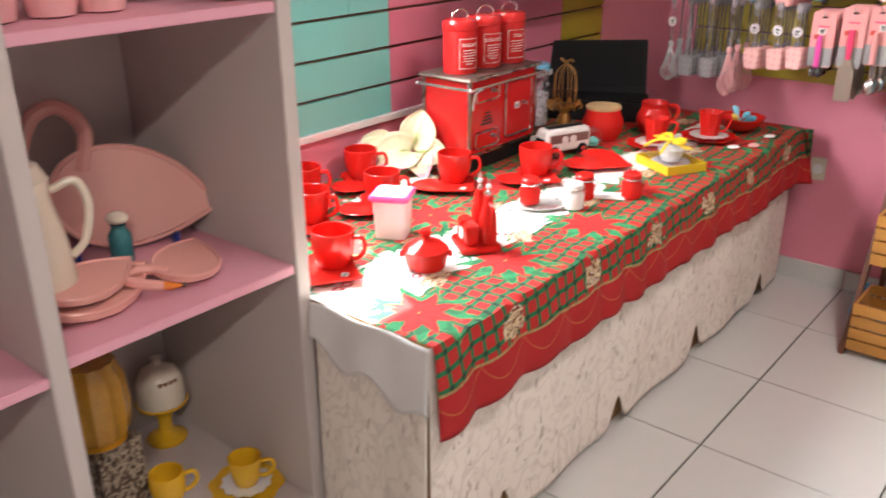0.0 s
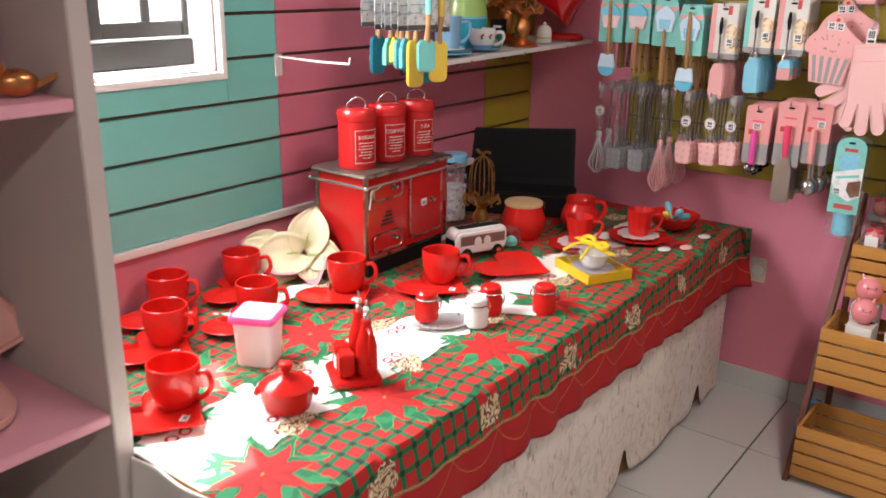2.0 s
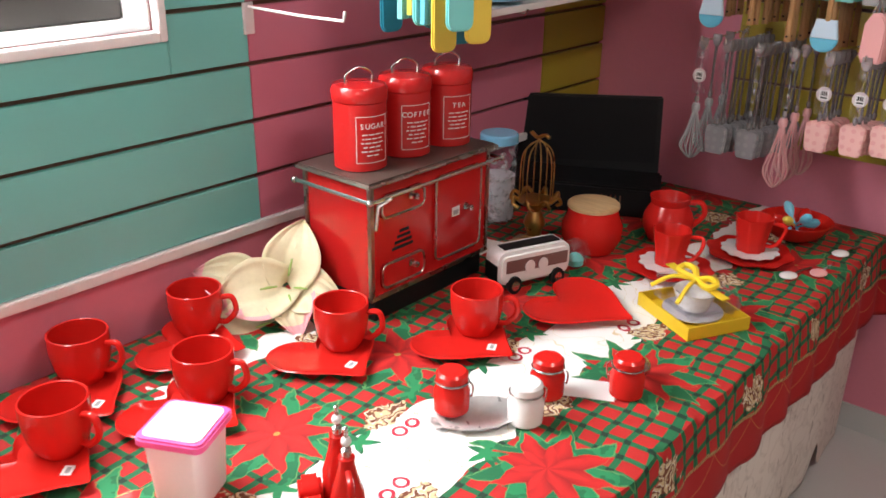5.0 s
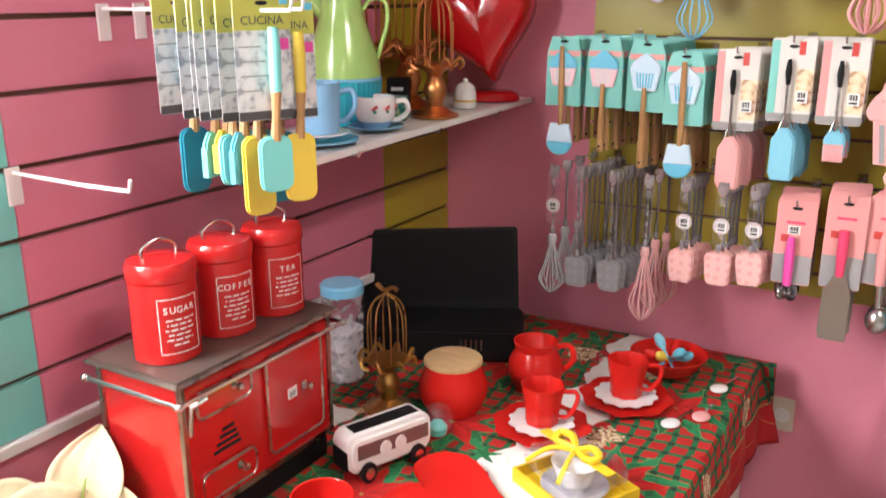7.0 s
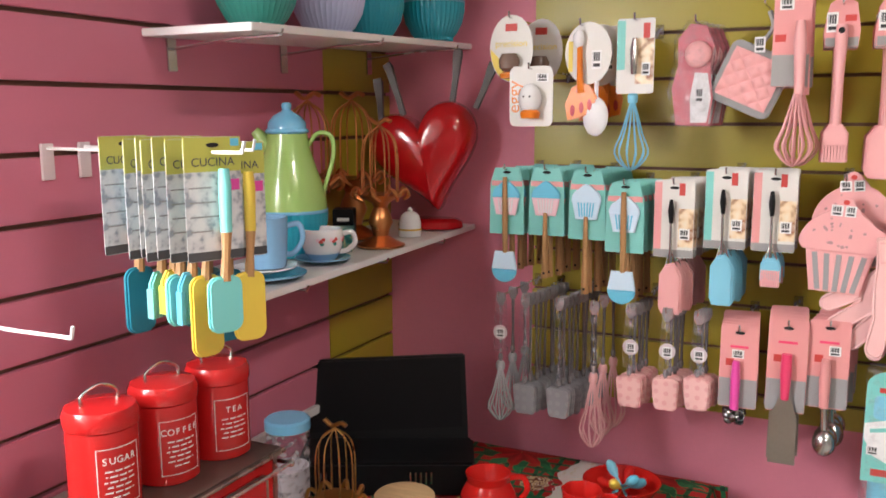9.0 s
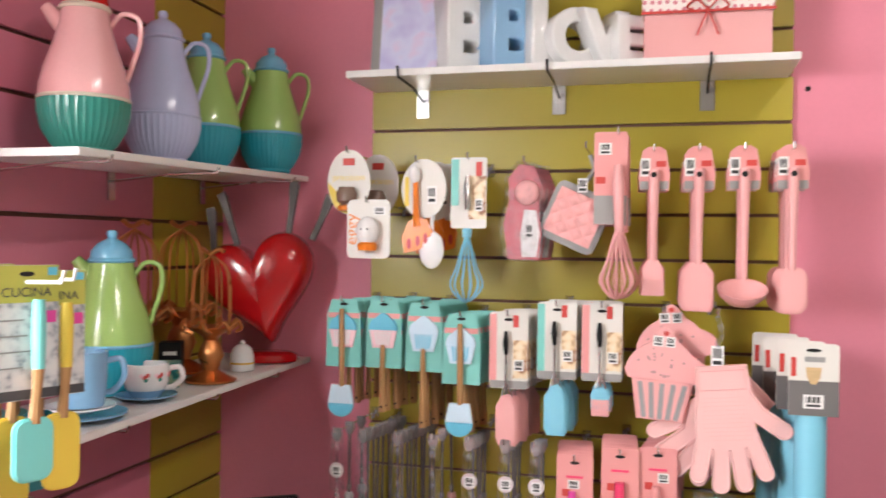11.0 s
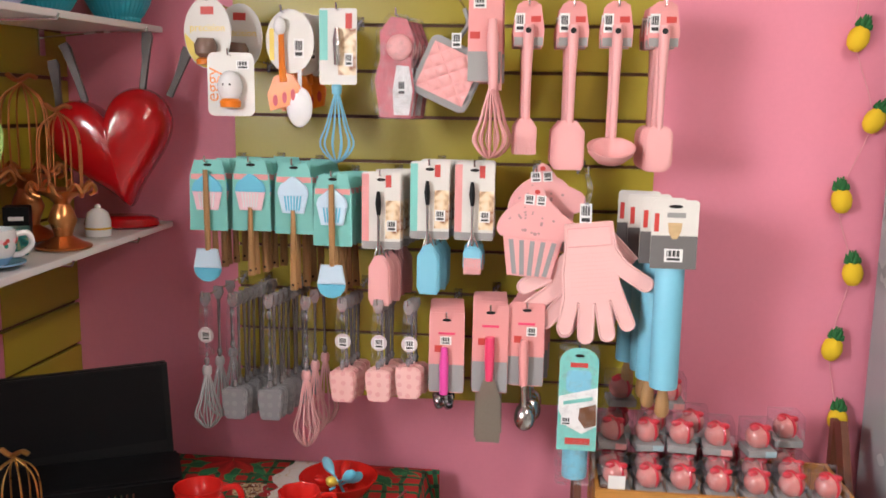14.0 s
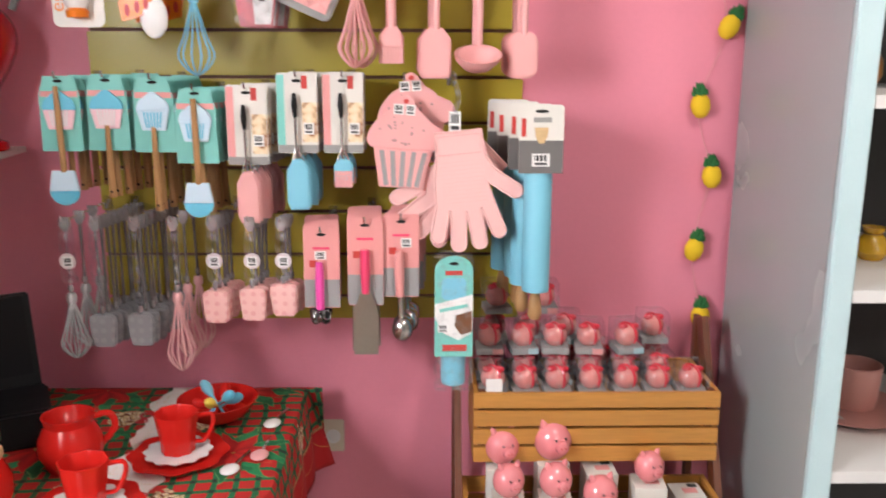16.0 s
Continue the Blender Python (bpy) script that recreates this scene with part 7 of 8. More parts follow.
GREYBLUE = surface("pale_blue_glaze", (0.30, 0.52, 0.76), 0.15, coat=0.5, bump=0.01)
for k, (x, letter, paint) in enumerate(((0.690, "B", PORCELAIN), (0.795, "B", GREYBLUE), (0.885, "L", PORCELAIN), (0.950, "O", PORCELAIN), (1.010, "V", PORCELAIN), (1.062, "E", PORCELAIN))):
    block_letter(letter, (x, 3.56, SHELF), 0.22 if k < 2 else (0.20, 0.16, 0.15, 0.13)[k - 2], 0.075 if k < 2 else 0.05, paint, 40 if k < 2 else 34)
gift2 = thing("gift_carton", (1.235, 3.575, SHELF), "pink gift box with a dotted lid and red ribbon", "gift box", turn=2)
part("carton", box(-0.13, 0.13, -0.075, 0.075, 0, 0.095, 0.002), SIL_PINK, gift2)
part("lid", box(-0.134, 0.134, -0.079, 0.079, 0.0955, 0.20, 0.002), dotted("dotted_wrap", (0.80, 0.72, 0.68), (0.60, 0.20, 0.25), 60), gift2, "white lid with small dots")
part("ribbon", box(-0.136, 0.136, -0.0812, -0.0798, 0.094, 0.100), PRINT_RED, gift2, smooth=False)
for s in (-1, 1):
    part("bow_loop", tube(curve((0, -0.084, 0.098), (s * 0.022, -0.088, 0.118), (s * 0.042, -0.086, 0.105), (s * 0.020, -0.086, 0.095), (0, -0.084, 0.098)), 0.0022, 6), PRINT_RED, gift2)
    part("ribbon_end", tube(curve((0, -0.084, 0.098), (s * 0.012, -0.086, 0.07), (s * 0.022, -0.084, 0.045)), 0.0022, 6), PRINT_RED, gift2)
# ---- crate stand, garland and cabinet ----
CX0, CX1 = 1.285, 1.850
stand = thing("crate_stand", (0, 0, 0), "wooden stepped stand with three slatted crates", "stand")
for x in (CX0 - 0.018, CX1 + 0.002):
    part("side_post", slab([(3.16, 0.0), (3.20, 0.0), (3.60, 0.80), (3.56, 0.815)], x, x + 0.016, m=Matrix(((0, 1, 0, 0), (1, 0, 0, 0), (0, 0, 1, 0), (0, 0, 0, 1)))), WOOD_DARK, stand, "dark stained leaning side post", smooth=False)
    part("back_post", box(x, x + 0.016, 3.60, 3.625, 0, 0.80, 0.001), WOOD_DARK, stand)


def crate(y0, z0, depth, height, slats, CX0=CX0):
    c = part("crate", box(CX0, CX1, y0 + 0.012, y0 + depth - 0.012, z0, z0 + 0.008), WOOD_SLAT, stand, smooth=False)
    gap = height / slats
    for k in range(slats):
        low = z0 + 0.001 + gap * k
        for y in (y0, y0 + depth - 0.010):
            part("slat", box(CX0, CX1, y, y + 0.010, low, low + gap - 0.007, 0.001), WOOD_SLAT, c, smooth=False)
        for x in (CX0 + 0.0005, CX1 - 0.0105):
            part("slat", box(x, x + 0.010, y0 + 0.0105, y0 + depth - 0.0105, low, low + gap - 0.007, 0.001), WOOD_SLAT, c, smooth=False)
    for x in (CX0 + 0.011, CX1 - 0.026):
        part("corner_post", box(x, x + 0.015, y0 + 0.0105, y0 + 0.024, z0 + 0.008, z0 + height - 0.004), WOOD_DARK, c, smooth=False)


crate(3.165, 0.020, 0.20, 0.172, 4)
crate(3.270, 0.290, 0.19, 0.178, 4)
crate(3.390, 0.530, 0.22, 0.170, 4, CX0 + 0.022)
for x in (CX0 - 0.018, CX1 + 0.002):
    part("foot", box(x, x + 0.016, 3.17, 3.20, 0.0, 0.02), BLACK, stand)
blue_bag = thing("plastic_bag", (1.262, 3.42, 0.0), "crumpled blue plastic bag behind the stand", "plastic bag")
bm = ball((0, 0, 0.075), 0.07, (0.5, 0.8, 1.05), segments=20)
for v in bm.verts:
    v.co += Vector((0.5, 1, 1)) * 0.022 * noise.noise(v.co * 32)
low = min(v.co.z for v in bm.verts)
for v in bm.verts:
    v.co.z -= low
part("film", bm, surface("blue_plastic_film", (0.05, 0.28, 0.55), 0.25, wear=0.4, coarse=30, bump=0.4), blue_bag)
for k in range(5):
    w = thing("wrapped_goods", (1.36 + 0.1 * k, 3.31, 0.029), "dark wrapped packet lying in the lower crate", "packet", "wrapped packets", turn=20 * k)
    part("packet", slab(rounded(-0.04, 0.04, 0, 0.06, 0.014), -0.03, 0.03, bevel=0.006), (surface("blue_packet", (0.04, 0.16, 0.28), 0.3), surface("maroon_packet", (0.16, 0.02, 0.03), 0.35))[k % 2], w)


def egg_box(at, turn, lit):
    """A clear box with a pink ball figure and a bow."""
    e = thing("boxed_figure", at, "pink ball figure in a small clear box", "figure", "boxed pink figures", turn=turn)
    part("ball", ball((0, 0, 0.038), 0.0275, (1, 0.95, 0.98)), FIGURE, e)
    part("base", box(-0.031, 0.031, -0.0325, 0.030, 0.0006, 0.016, 0.001), PACK_GREY, e, smooth=False)
    part("base_print", box(0.006, 0.030, -0.0332, -0.0327, 0.002, 0.015), surface_pick(lit), e, smooth=False)
    part("ribbon", tube([(0.0285 * math.cos(a) * 0.5, -0.0285 * math.cos(a) * 0.80, 0.038 + 0.0282 * math.sin(a)) for a in (math.pi * (k - 2) / 10 for k in range(11))], 0.0032, 6), HOT_RED, e, "red ribbon")
    for side in (-1, 1):
        part("bow", ball((side * 0.013, -0.010, 0.061), 0.0095, (1.2, 0.6, 0.8)), HOT_RED, e)
    part("box", box(-0.0335, 0.0335, -0.0335, 0.0335, 0, 0.074, 0.002), CLEAR, e, "clear plastic box")
    return e


FIGURE = surface("salmon_figure_glaze", (0.62, 0.22, 0.20), 0.2, wear=0.06, coat=0.5, bump=0.01)
HOT_RED = surface("cherry_red_plastic", (0.60, 0.025, 0.045), 0.3, coat=0.3)
PACK_PINK, PACK_GREY, PACK_BLUE = CARD_PINK, CARD_GREY, surface("grey_blue_card", (0.36, 0.50, 0.54), 0.5)


def surface_pick(k):
    return (PACK_GREY, PACK_PINK, PACK_BLUE)[k % 3]


# shelf board of the upper crate, then the boxes in rising rows
part("crate_board", box(CX0 + 0.034, CX1 - 0.012, 3.402, 3.598, 0.665, 0.673), WOOD_SLAT, stand, smooth=False)
spots = [(1.352, 0), (1.424, 0), (1.496, 0), (1.572, 1), (1.650, 1), (1.722, 1), (1.796, 2)]
for k, (x, lit) in enumerate(spots):
    egg_box((x, 3.440, 0.6735), 4 * math.sin(k * 2.1), lit)
for k, x in enumerate((1.350, 1.428, 1.505, 1.583, 1.662, 1.740)):
    egg_box((x, 3.512, 0.6735), 6 * math.sin(k * 1.3), k)
for k, x in enumerate((1.348, 1.425, 1.500, 1.577, 1.665)):
    egg_box((x, 3.514, 0.748), 8 * math.sin(k * 1.9), k + 1)
for k, x in enumerate((1.365, 1.450, 1.535, 1.620, 1.742)):
    egg_box((x, 3.582, 0.6735), 5 * math.sin(k * 2.9), k)
for k, x in enumerate((1.365, 1.450, 1.535, 1.742)):
    egg_box((x, 3.584, 0.748), 5 * math.sin(k * 2.2), k)
for k, x in enumerate((1.370, 1.480)):
    egg_box((x, 3.585, 0.8225), 7 * math.sin(k * 2.2 + 1), k)
tagged(part("price_card", box(-0.018, 0.018, -0.0006, 0.0, 0, 0.040, m=pose(1.352, 3.4055, 0.684, 8)), PAPER, smooth=False), "white price card on a clear box", "price card")


def pig(at, turn, scale=1.0):
    p = thing("pig_bank", at, "glossy pink ceramic pig money box", "money box", "pig money boxes", turn=turn)
    s = scale
    part("body", ball((0, 0, 0.040 * s), 0.040 * s, (0.95, 0.9, 1.02)), PIG_PINK, p)
    part("snout", lathe([(0.013 * s, 0), (0.013 * s, 0.009 * s), (0.010 * s, 0.011 * s), (0.0005, 0.011 * s)], 16, m=pose(0, -0.034 * s, 0.040 * s, 90)), PIG_PINK, p)
    for k in (-1, 1):
        part("ear", lathe([(0.009 * s, 0), (0.006 * s, 0.010 * s), (0.0005, 0.017 * s)], 10, m=pose(k * 0.019 * s, 0, 0.072 * s, 0, k * 22)), PIG_PINK, p)
        part("eye_dot", ball((k * 0.011 * s, -0.0335 * s, 0.054 * s), 0.0026 * s), INK, p)
        part("nostril", ball((k * 0.004 * s, -0.0448 * s, 0.040 * s), 0.0018 * s), PRINT_RED, p)
    return p


def carton(at, h, w, paint, turn=0):
    c = thing("printed_carton", at, "small printed carton with a pink picture", "carton", "pig cartons", turn=turn)
    part("carton", box(-w / 2, w / 2, -w / 2, w / 2, 0, h, 0.001), CARD_WHITE, c, smooth=False)
    part("print", box(-w / 2 + 0.001, w / 2 - 0.001, -w / 2 - 0.0008, -w / 2 - 0.0002, 0.001, h * 0.55), paint, c, smooth=False)
    part("top_print", box(-0.010, 0.022, -0.012, 0.010, h + 0.0002, h + 0.0008), CARD_PINK, c, smooth=False)
    part("barcode", box(w * 0.1, w * 0.4, w * 0.2, w * 0.4, h + 0.0002, h + 0.0008), INK, c, smooth=False)


PRINTS = (CARD_PINK, surface("lime_print", (0.55, 0.68, 0.18), 0.5))
for x, y, h, paint, top in ((1.372, 3.400, 0.225, 0, 1.02), (1.484, 3.400, 0.235, 0, 1.12), (1.590, 3.395, 0.215, 1, 0), (1.690, 3.350, 0.205, 1, 0.86), (1.790, 3.390, 0.16, 1, 0), (1.380, 3.325, 0.185, 0, 0.92), (1.482, 3.325, 0.185, 0, 0.95), (1.580, 3.325, 0.150, 1, 1.0)):
    carton((x, y, 0.2985), h, 0.070, PRINTS[paint], 3 * math.sin(x * 40))
    if top:
        pig((x, y, 0.2985 + h + 0.001), 10 * math.sin(x * 60) + 12, top)

# pineapple garland
garland = thing("pineapple_garland", (1.88, NORTH - 0.006, 1.72), "hanging string of small felt pineapples", "garland")
line = [(-0.02, 0.0, 0.12), (-0.026, 0.0, -0.065), (0.024, 0.0, -0.243), (-0.030, 0.0, -0.423), (0.009, 0.0, -0.590), (-0.021, 0.0, -0.770), (0.006, 0.0, -0.942), (0.0, 0.0, -1.10)]
part("string", tube(curve(*[(x, 0.0, z) for x, _, z in line]), 0.0008, 5), SIL_PINK, garland)
FELT_Y = surface("yellow_felt", (0.76, 0.50, 0.015), 0.85, fine=300, bump=0.4)
FELT_G = surface("green_felt", (0.02, 0.14, 0.035), 0.85, fine=300, bump=0.4)
for k, (x, _, z) in enumerate(line[1:7]):
    lean = (18, 28, -8, -6, 12, 0)[k]
    m = pose(x, -0.016, z, 0, lean)
    bm = ball((0, 0, 0), 0.026, (0.86, 0.66, 1.10), segments=32)
    for v in bm.verts:
        around, up = math.atan2(v.co.y, v.co.x) * 5, v.co.z * 190
        v.co *= 1 + 0.07 * abs(math.sin(around + up)) * abs(math.sin(around - up))
    bmesh.ops.transform(bm, matrix=m, verts=bm.verts)
    fruit = part("pineapple", bm, FELT_Y, garland, "yellow knobbly pineapple")
    bm = bmesh.new()
    for j in range(16):
        a, ring = 2.4 * j, j // 6
        out, top = (0.016, 0.012, 0.006)[ring], (0.036, 0.046, 0.054)[ring]
        tube([Vector((0.003 * math.cos(a), 0.003 * math.sin(a), 0.022)), Vector((out * math.cos(a), out * 0.7 * math.sin(a), (0.022 + top) / 2)), Vector((out * 1.1 * math.cos(a), out * 0.8 * math.sin(a), top))], 0.004, 5, bm, taper=[0.005, 0.0058, 0.0015])
    bmesh.ops.transform(bm, matrix=m, verts=bm.verts)
    part("leaf_tuft", bm, FELT_G, fruit, "dark green leaves")

# open cabinet with pink dishes
CAB0, CAB1, CABY = 1.945, 2.75, 3.150
cab = thing("display_cabinet", (0, 0, 0), "grey-white display cabinet with pale blue edges and pink dishes", "cabinet")
for x in (CAB0, CAB1 - 0.03):
    part("side_panel", box(x, x + 0.030, CABY + 0.0205, NORTH - 0.014, 0.0, 2.1, 0.001), CABINET_SIDE, cab, "grey-white side panel")
    part("edge_strip", box(x if x < 2.3 else x - 0.010, x + 0.046 if x < 2.3 else CAB1, CABY, CABY + 0.020, 0.0, 2.1, 0.003), CABINET_EDGE, cab, "pale blue front edge")
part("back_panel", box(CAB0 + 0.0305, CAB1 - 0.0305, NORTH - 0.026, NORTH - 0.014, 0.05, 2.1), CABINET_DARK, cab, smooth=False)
part("top_panel", box(CAB0, CAB1, CABY, NORTH - 0.014, 2.1005, 2.13, 0.001), CABINET_SIDE, cab)
for z in (0.12, 0.625, 0.992, 1.349, 1.73):
    part("shelf", box(CAB0 + 0.0465, CAB1 - 0.0405, CABY + 0.004, NORTH - 0.0265, z - 0.024, z, 0.001), WHITE, cab)
for x, y, z, w in ((2.165, 3.44, 0.6255, 0.13), (2.46, 3.44, 0.6255, 0.13)):
    d = thing("serving_plate", (x, y, z), "pink ceramic serving plate on a cabinet shelf", "plate", "cabinet plates")
    part("dish", lathe([(w * 0.6, 0), (w * 0.96, 0.014), (w, 0.018), (w * 0.6, 0.005), (0.0005, 0.004)], 40), PINK_CER, d)
    part("price_sticker", box(-0.012, 0.012, -0.009, 0.009, 0, 0.0006, m=pose(-0.05, -0.045, 0.0055)), PAPER, d, smooth=False)
    mug((x + 0.02, y + 0.03, z + 0.0045), 40, PINK_CER, 0.10, 0.048, 0.056, "pink ceramic mug on a plate", "pink mugs", 0.0)
for x, z, h, paint in ((2.09, 1.3495, 0.11, COPPER), (2.20, 1.3495, 0.09, LIME), (2.04, 0.9925, 0.09, COPPER), (2.15, 0.9925, 0.07, YELLOW_CER), (2.30, 0.9925, 0.10, PORCELAIN), (2.08, 1.7305, 0.12, PINK_CER), (2.25, 1.7305, 0.14, PORCELAIN)):
    v = thing("ornament_vase", (x, 3.40, z), "small glazed ornament vase on a cabinet shelf", "vase", "cabinet ornaments")
    part("vase", lathe([(0.022, 0), (0.036, h * 0.25), (0.034, h * 0.5), (0.018, h * 0.8), (0.024, h), (0.020, h), (0.0005, h * 0.3)], 24), paint, v)
    part("neck_ring", lathe([(0.0185, h * 0.78), (0.021, h * 0.80), (0.0185, h * 0.82), (0.017, h * 0.8)], 24), GOLD, v)
gauze = thing("gift_bag", (2.045, 3.42, 0.6255), "small gauze gift bag with a pink bow", "gift bag")
bm = ball((0, 0, 0.045), 0.034, (1, 0.8, 1.3), segments=16)
part("bag", bm, surface("pink_gauze", (0.62, 0.46, 0.42), 0.7, wear=0.3, coarse=40), gauze)
part("tie", lathe([(0.010, 0.086), (0.020, 0.11), (0.018, 0.11), (0.008, 0.09)], 14), FELT_G, gauze)
# ---- ceramics in the shelf unit ----
S1, S2, S0 = 0.7115, 1.2445, 0.1205


def flamingo_plate(at, turn, scale, lean, label, name="flamingo_plate"):
    """A plate shaped like a bird's body with an arched neck."""
    p = thing(name, at, label, "plate", "flamingo plates")
    p.matrix_world = Matrix.Translation(at) @ pose(0, 0, 0, 0, 0, turn) @ pose(0, 0, 0, lean)
    s = scale
    body = [(0.212, 0.018), (0.190, 0.052), (0.150, 0.096), (0.09, 0.130), (0.02, 0.138), (-0.035, 0.115), (-0.06, 0.068), (-0.05, 0.02), (-0.01, -0.018), (0.05, -0.034), (0.12, -0.022), (0.185, 0.004)]
    body = [(x * s, z * s) for x, z in body]
    smooth = [tuple(v)[:2] for v in curve(*[(x, z, 0) for x, z in body + body[:1]], steps=3)][:-1]
    part("body", slab(smooth, -0.008 * s, 0.006 * s, bevel=0.003 * s), PINK_CER, p)
    cx, cz = sum(x for x, _ in smooth) / len(smooth), sum(z for _, z in smooth) / len(smooth)
    part("rim", tube([(cx + (x - cx) * 0.97, -0.009 * s, cz + (z - cz) * 0.97) for x, z in smooth], 0.0045 * s, 6, closed=True), PINK_CER, p)
    part("neck", tube(curve((0.0, -0.004, 0.10 * s), (0.012 * s, -0.004, 0.165 * s), (-0.02 * s, -0.004, 0.205 * s), (-0.06 * s, -0.004, 0.195 * s), (-0.085 * s, -0.004, 0.15 * s), (-0.092 * s, -0.004, 0.115 * s)), 0.013 * s, 8), PINK_CER, p)
    part("beak", tube([(-0.092 * s, -0.004, 0.118 * s), (-0.10 * s, -0.004, 0.095 * s), (-0.096 * s, -0.004, 0.072 * s)], 0.01, 8, taper=[0.011 * s, 0.009 * s, 0.003 * s]), ORANGE, p, "orange beak")
    part("beak_tip", ball((-0.096 * s, -0.004, 0.070 * s), 0.0055 * s), INK, p)
    return p


flamingo_plate((0.165, 1.235, S1 + 0.045), 62, 1.30, -14, "large pink flamingo plate on a blue stand")
easel = thing("plate_stand", (0.20, 1.245, S1), "blue plastic plate stand", "plate stand", turn=62)
for x in (-0.06, 0.14):
    part("arm", tube(curve((x, 0.06, 0.002), (x, -0.02, 0.012), (x, -0.05, 0.010), (x, -0.055, 0.045)), 0.007, 8), surface("navy_plastic", (0.01, 0.03, 0.20), 0.3), easel)
part("cross_bar", tube([(-0.06, 0.045, 0.008), (0.14, 0.045, 0.008)], 0.005, 6), surface("navy_bar", (0.01, 0.03, 0.20), 0.3), easel)


def flat_flamingo(at, turn, scale, label):
    p = flamingo_plate(at, turn, scale, 0, label, "flamingo_dish")
    p.matrix_world = Matrix.Translation(at) @ pose(0, 0, 0, 0, 0, turn) @ pose(0, 0, 0, -84)
    return p


flat_flamingo((0.475, 1.065, S1 + 0.016), 118, 0.95, "large pink flamingo dish lying on a pink shelf")
flat_flamingo((0.470, 1.055, S1 + 0.046), 118, 0.78, "small pink flamingo dish stacked on a larger one")
flat_flamingo((0.475, 1.305, S1 + 0.014), 150, 0.80, "pink flamingo dish lying on a pink shelf")

tall = thing("coffee_pot", (0.36, 1.012, S1), "cream ceramic coffee pot with handle", "coffee pot", turn=65, size=1.18)
part("body", lathe([(0.050, 0), (0.056, 0.003), (0.062, 0.05), (0.056, 0.12), (0.042, 0.19), (0.046, 0.215), (0.040, 0.222), (0.0005, 0.222)], 36), CREAM, tall)
part("lid", lathe([(0.042, 0.2225), (0.034, 0.238), (0.012, 0.246), (0.012, 0.258), (0.0005, 0.262)], 28), CREAM, tall)
part("handle", tube(curve((0.044, 0, 0.195), (0.080, 0, 0.205), (0.094, 0, 0.165), (0.082, 0, 0.11), (0.060, 0, 0.085)), 0.007, 8), CREAM, tall)
fig = thing("shelf_ornament", (0.268, 1.238, S1), "small glass bottle with a cork and flower top", "ornament")
part("bottle", lathe([(0.022, 0), (0.024, 0.004), (0.024, 0.06), (0.014, 0.078), (0.016, 0.085), (0.0005, 0.085)], 20), surface("blue_green_glass", (0.05, 0.20, 0.22), 0.15, wear=0.5, coarse=40), fig)
part("top", ball((0, 0, 0.098), 0.022, (1.2, 1.0, 0.6)), CREAM, fig)

for y in (0.99, 1.09, 1.18):
    v = thing("pink_vase", (0.44, y, S2), "pale pink ceramic pot on the upper shelf", "vase", "pink pots")
    part("pot", lathe([(0.030, 0), (0.038, 0.003), (0.046, 0.05), (0.044, 0.09), (0.036, 0.12), (0.033, 0.12), (0.0005, 0.02)], 28), PALE_PINK, v)
bird = thing("copper_bird", (0.50, 1.400, S2), "small copper bird figurine on the shelf", "ornament", turn=70)
part("body", ball((0, 0, 0.022), 0.022, (1.45, 0.95, 0.98)), COPPER, bird)
part("head", ball((-0.026, 0, 0.044), 0.014), COPPER, bird)
part("beak", lathe([(0.005, 0), (0.0005, 0.012)], 8, m=pose(-0.038, 0, 0.044, 0, -90)), COPPER, bird)
part("tail", slab([(0.022, 0.020), (0.062, 0.036), (0.060, 0.028), (0.024, 0.010)], -0.008, 0.008, bevel=0.003), COPPER, bird)
face_plate = thing("shelf_plate", (0.37, 1.30, S2 + 0.004), "large scalloped pale pink plate standing upright", "plate", turn=40)
part("dish", lathe([(0.07, 0), (0.115, 0.010), (0.118, 0.014), (0.07, 0.005), (0.0005, 0.004)], 64, ribs=10, depth=0.004, m=pose(0, 0.03, 0.118, 76)), PALE_PINK, face_plate)

# lower shelf
jar1 = thing("honey_jar", (0.245, 1.130, S0 + 0.1905), "squat amber yellow pineapple glass jar", "jar")
AMBER = surface("amber_glass", (0.60, 0.30, 0.03), 0.15, wear=0.35, coarse=50, bump=0.5, coat=0.5)
part("body", lathe([(0.050, 0.0105), (0.066, 0.03), (0.073, 0.09), (0.068, 0.16), (0.054, 0.19), (0.056, 0.20), (0.0005, 0.20)], 48, ribs=12, depth=0.003), AMBER, jar1)
part("foot", lathe([(0.054, 0), (0.058, 0.003), (0.05, 0.008), (0.046, 0.010)], 32), AMBER, jar1)
dome = thing("cake_dome", (0.10, 1.372, S0), "small white ceramic cake dome on a yellow foot", "cake dome")
part("foot", lathe([(0.050, 0), (0.052, 0.006), (0.020, 0.03), (0.018, 0.06), (0.030, 0.09), (0.064, 0.11), (0.066, 0.116), (0.0005, 0.114)], 32), YELLOW_CER, dome, "yellow ceramic foot")
part("dome", lathe([(0.060, 0.1165), (0.062, 0.13), (0.058, 0.18), (0.040, 0.21), (0.014, 0.222), (0.010, 0.23), (0.014, 0.24), (0.0005, 0.245)], 32), CREAM, dome)
for k in range(4):
    part("painted_bird", ball((0.052 * math.cos(k * 0.25 - 0.5), 0.052 * math.sin(k * 0.25 - 0.5), 0.185), 0.006), surface("brown_glaze", (0.20, 0.08, 0.02), 0.3), dome)
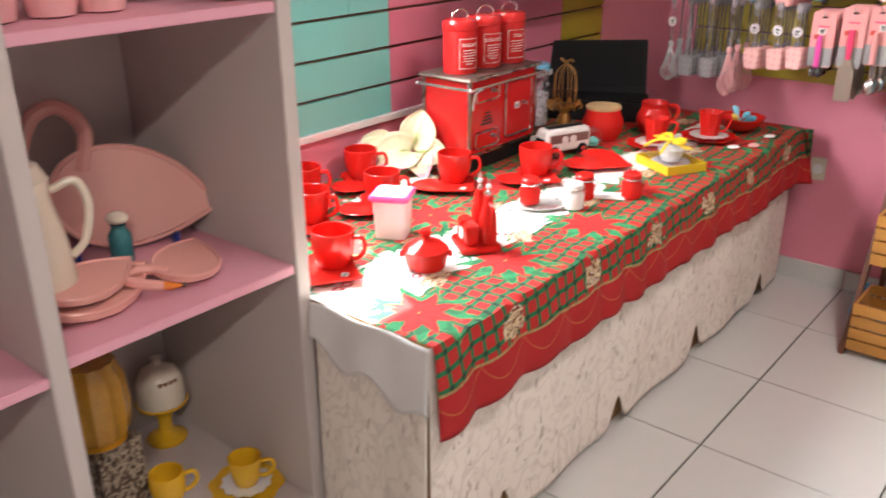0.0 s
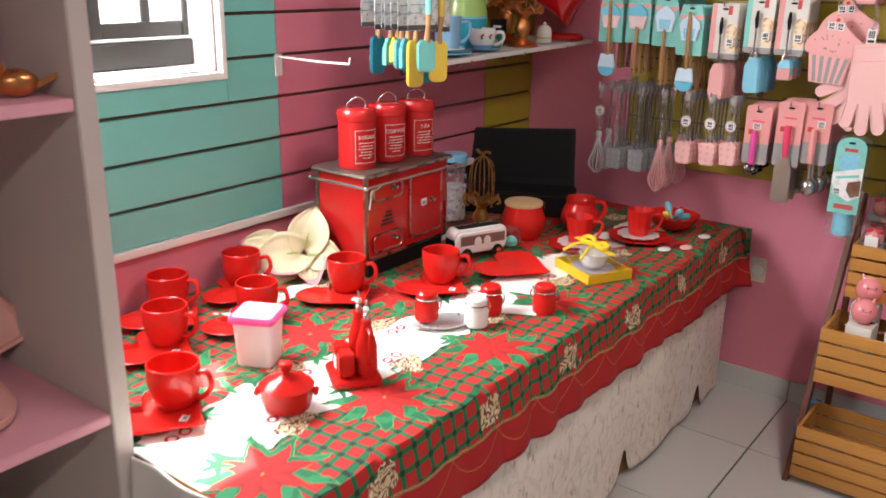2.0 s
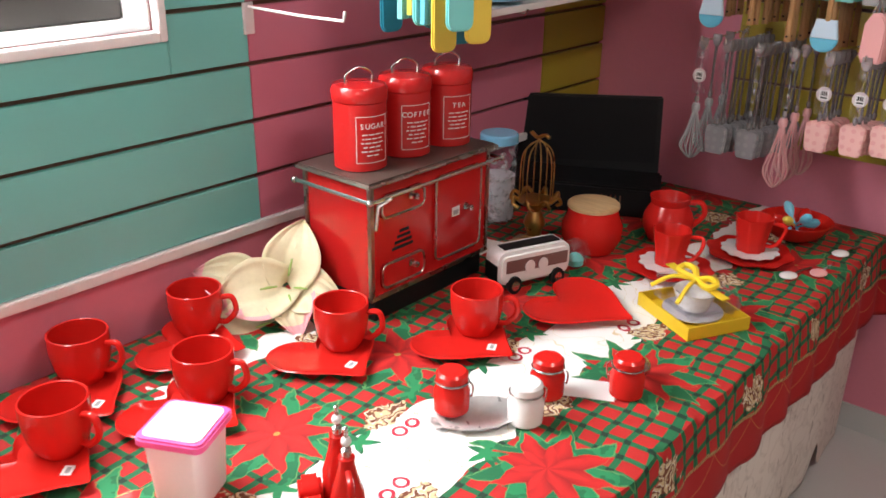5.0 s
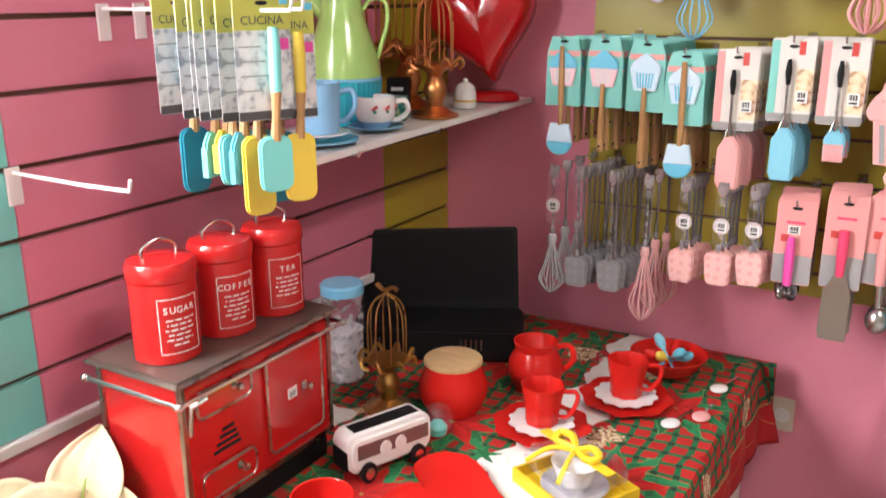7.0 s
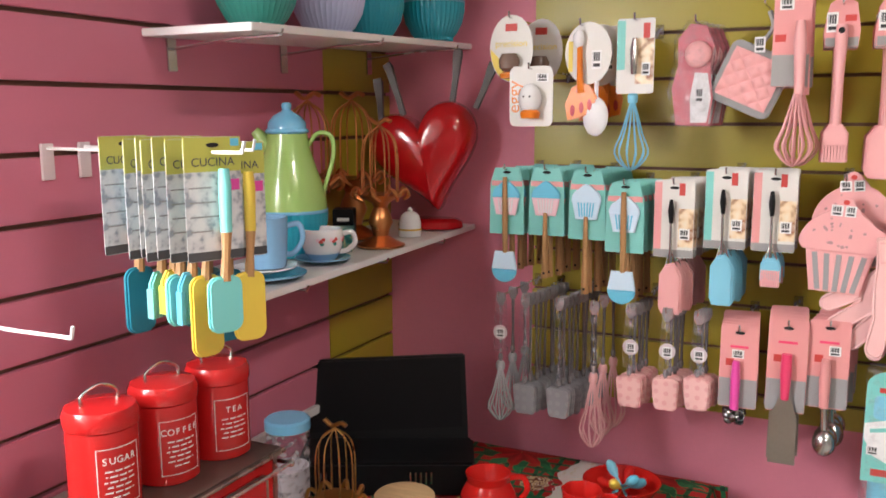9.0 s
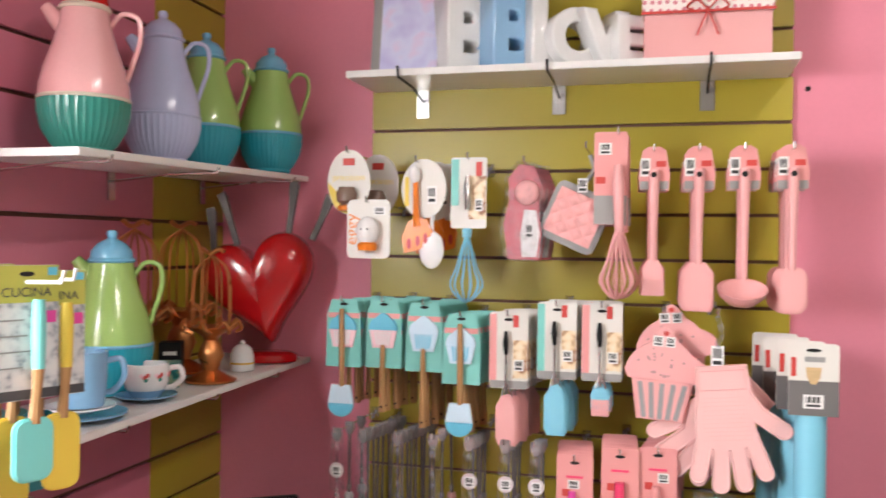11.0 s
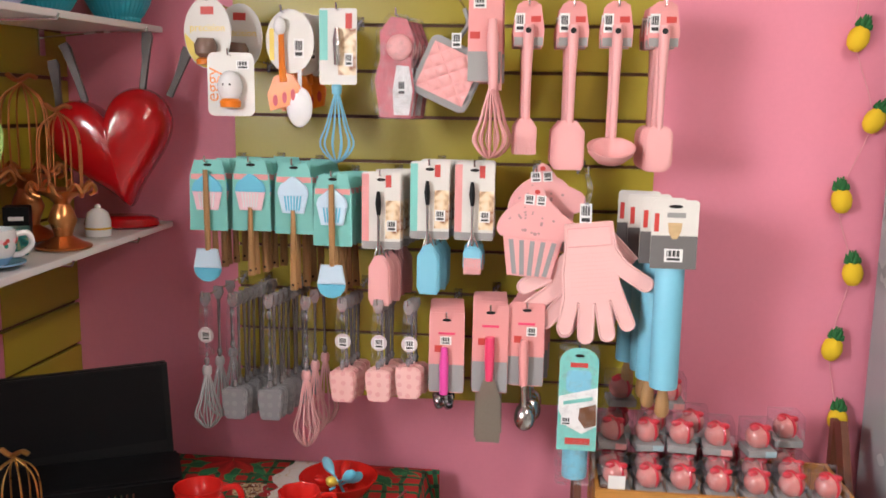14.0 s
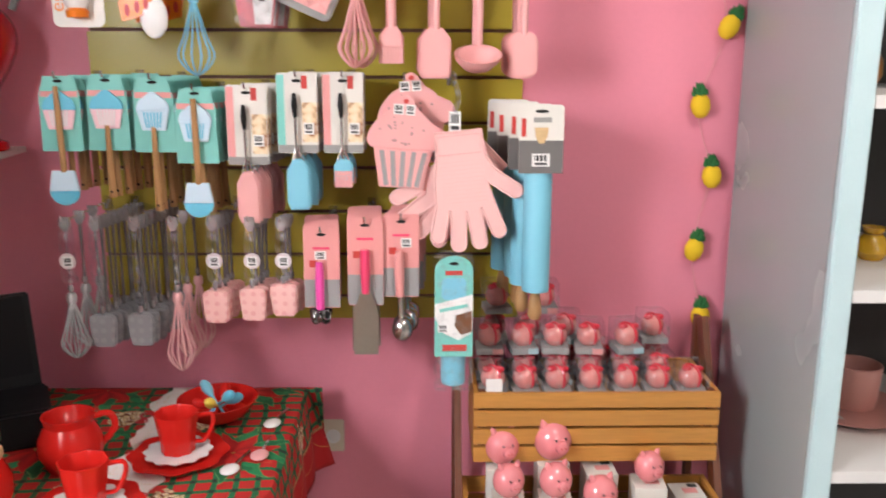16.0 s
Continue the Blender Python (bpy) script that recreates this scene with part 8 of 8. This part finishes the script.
cake = thing("patterned_box", (0.245, 1.130, S0), "dark patterned gift carton", "box", turn=12)
part("carton", box(-0.06, 0.06, -0.060, 0.060, 0, 0.19, 0.002), blotchy("dark_pattern", [(0.02, 0.015, 0.012), (0.10, 0.06, 0.04), (0.42, 0.36, 0.28), (0.04, 0.03, 0.02)], 70), cake, smooth=False)
mug((0.315, 1.232, S0), 60, YELLOW_CER, 0.075, 0.032, 0.040, "yellow ceramic mug on the lower shelf", "yellow cups")
p = thing("scalloped_plate", (0.425, 1.372, S0), "yellow scalloped plate under a cup", "plate", "yellow plates")
part("dish", lathe([(0.05, 0), (0.085, 0.012), (0.087, 0.015), (0.05, 0.006), (0.0005, 0.005)], 64, ribs=8, depth=0.004), YELLOW_CER, p)
p = thing("scalloped_saucer", (0.425, 1.372, S0 + 0.0155), "white scalloped saucer under a yellow cup", "saucer", "yellow cups saucers")
part("dish", lathe([(0.03, 0), (0.057, 0.003), (0.058, 0.005), (0.03, 0.003), (0.0005, 0.003)], 64, ribs=12, depth=0.003), PORCELAIN, p)
mug((0.425, 1.372, S0 + 0.019), 45, YELLOW_CER, 0.070, 0.028, 0.040, "yellow ceramic cup on a saucer", "yellow cups", 0.0)
red_dish = thing("red_ornament", (0.38, 0.80, S1 - 0.02), "small red ceramic pot on the shelf", "pot")
part("pot", lathe([(0.03, 0), (0.045, 0.02), (0.045, 0.06), (0.03, 0.08), (0.027, 0.08), (0.0005, 0.01)], 28), RED, red_dish)
# ---- floor tiles ----
def tile_mesh():
    bm = box(-0.2222, 0.2222, -0.2205, 0.2205, -0.0058, 0.0, 0.0012)
    me = bpy.data.meshes.new("floor_tile")
    bm.to_mesh(me)
    bm.free()
    me.materials.append(TILE)
    return me


tile = tile_mesh()
for i in range(-3, 7):
    for j in range(-13, 1):
        x, y = 1.128 + 0.45 * i + 0.225, 3.274 + 0.4455 * j + 0.22275
        if -0.2 < x < EAST + 0.1 and SOUTH - 0.1 < y < NORTH + 0.1:
            ob = new("floor_tile", tile)
            ob.location, ob.parent = (x, y, 0.0), floor
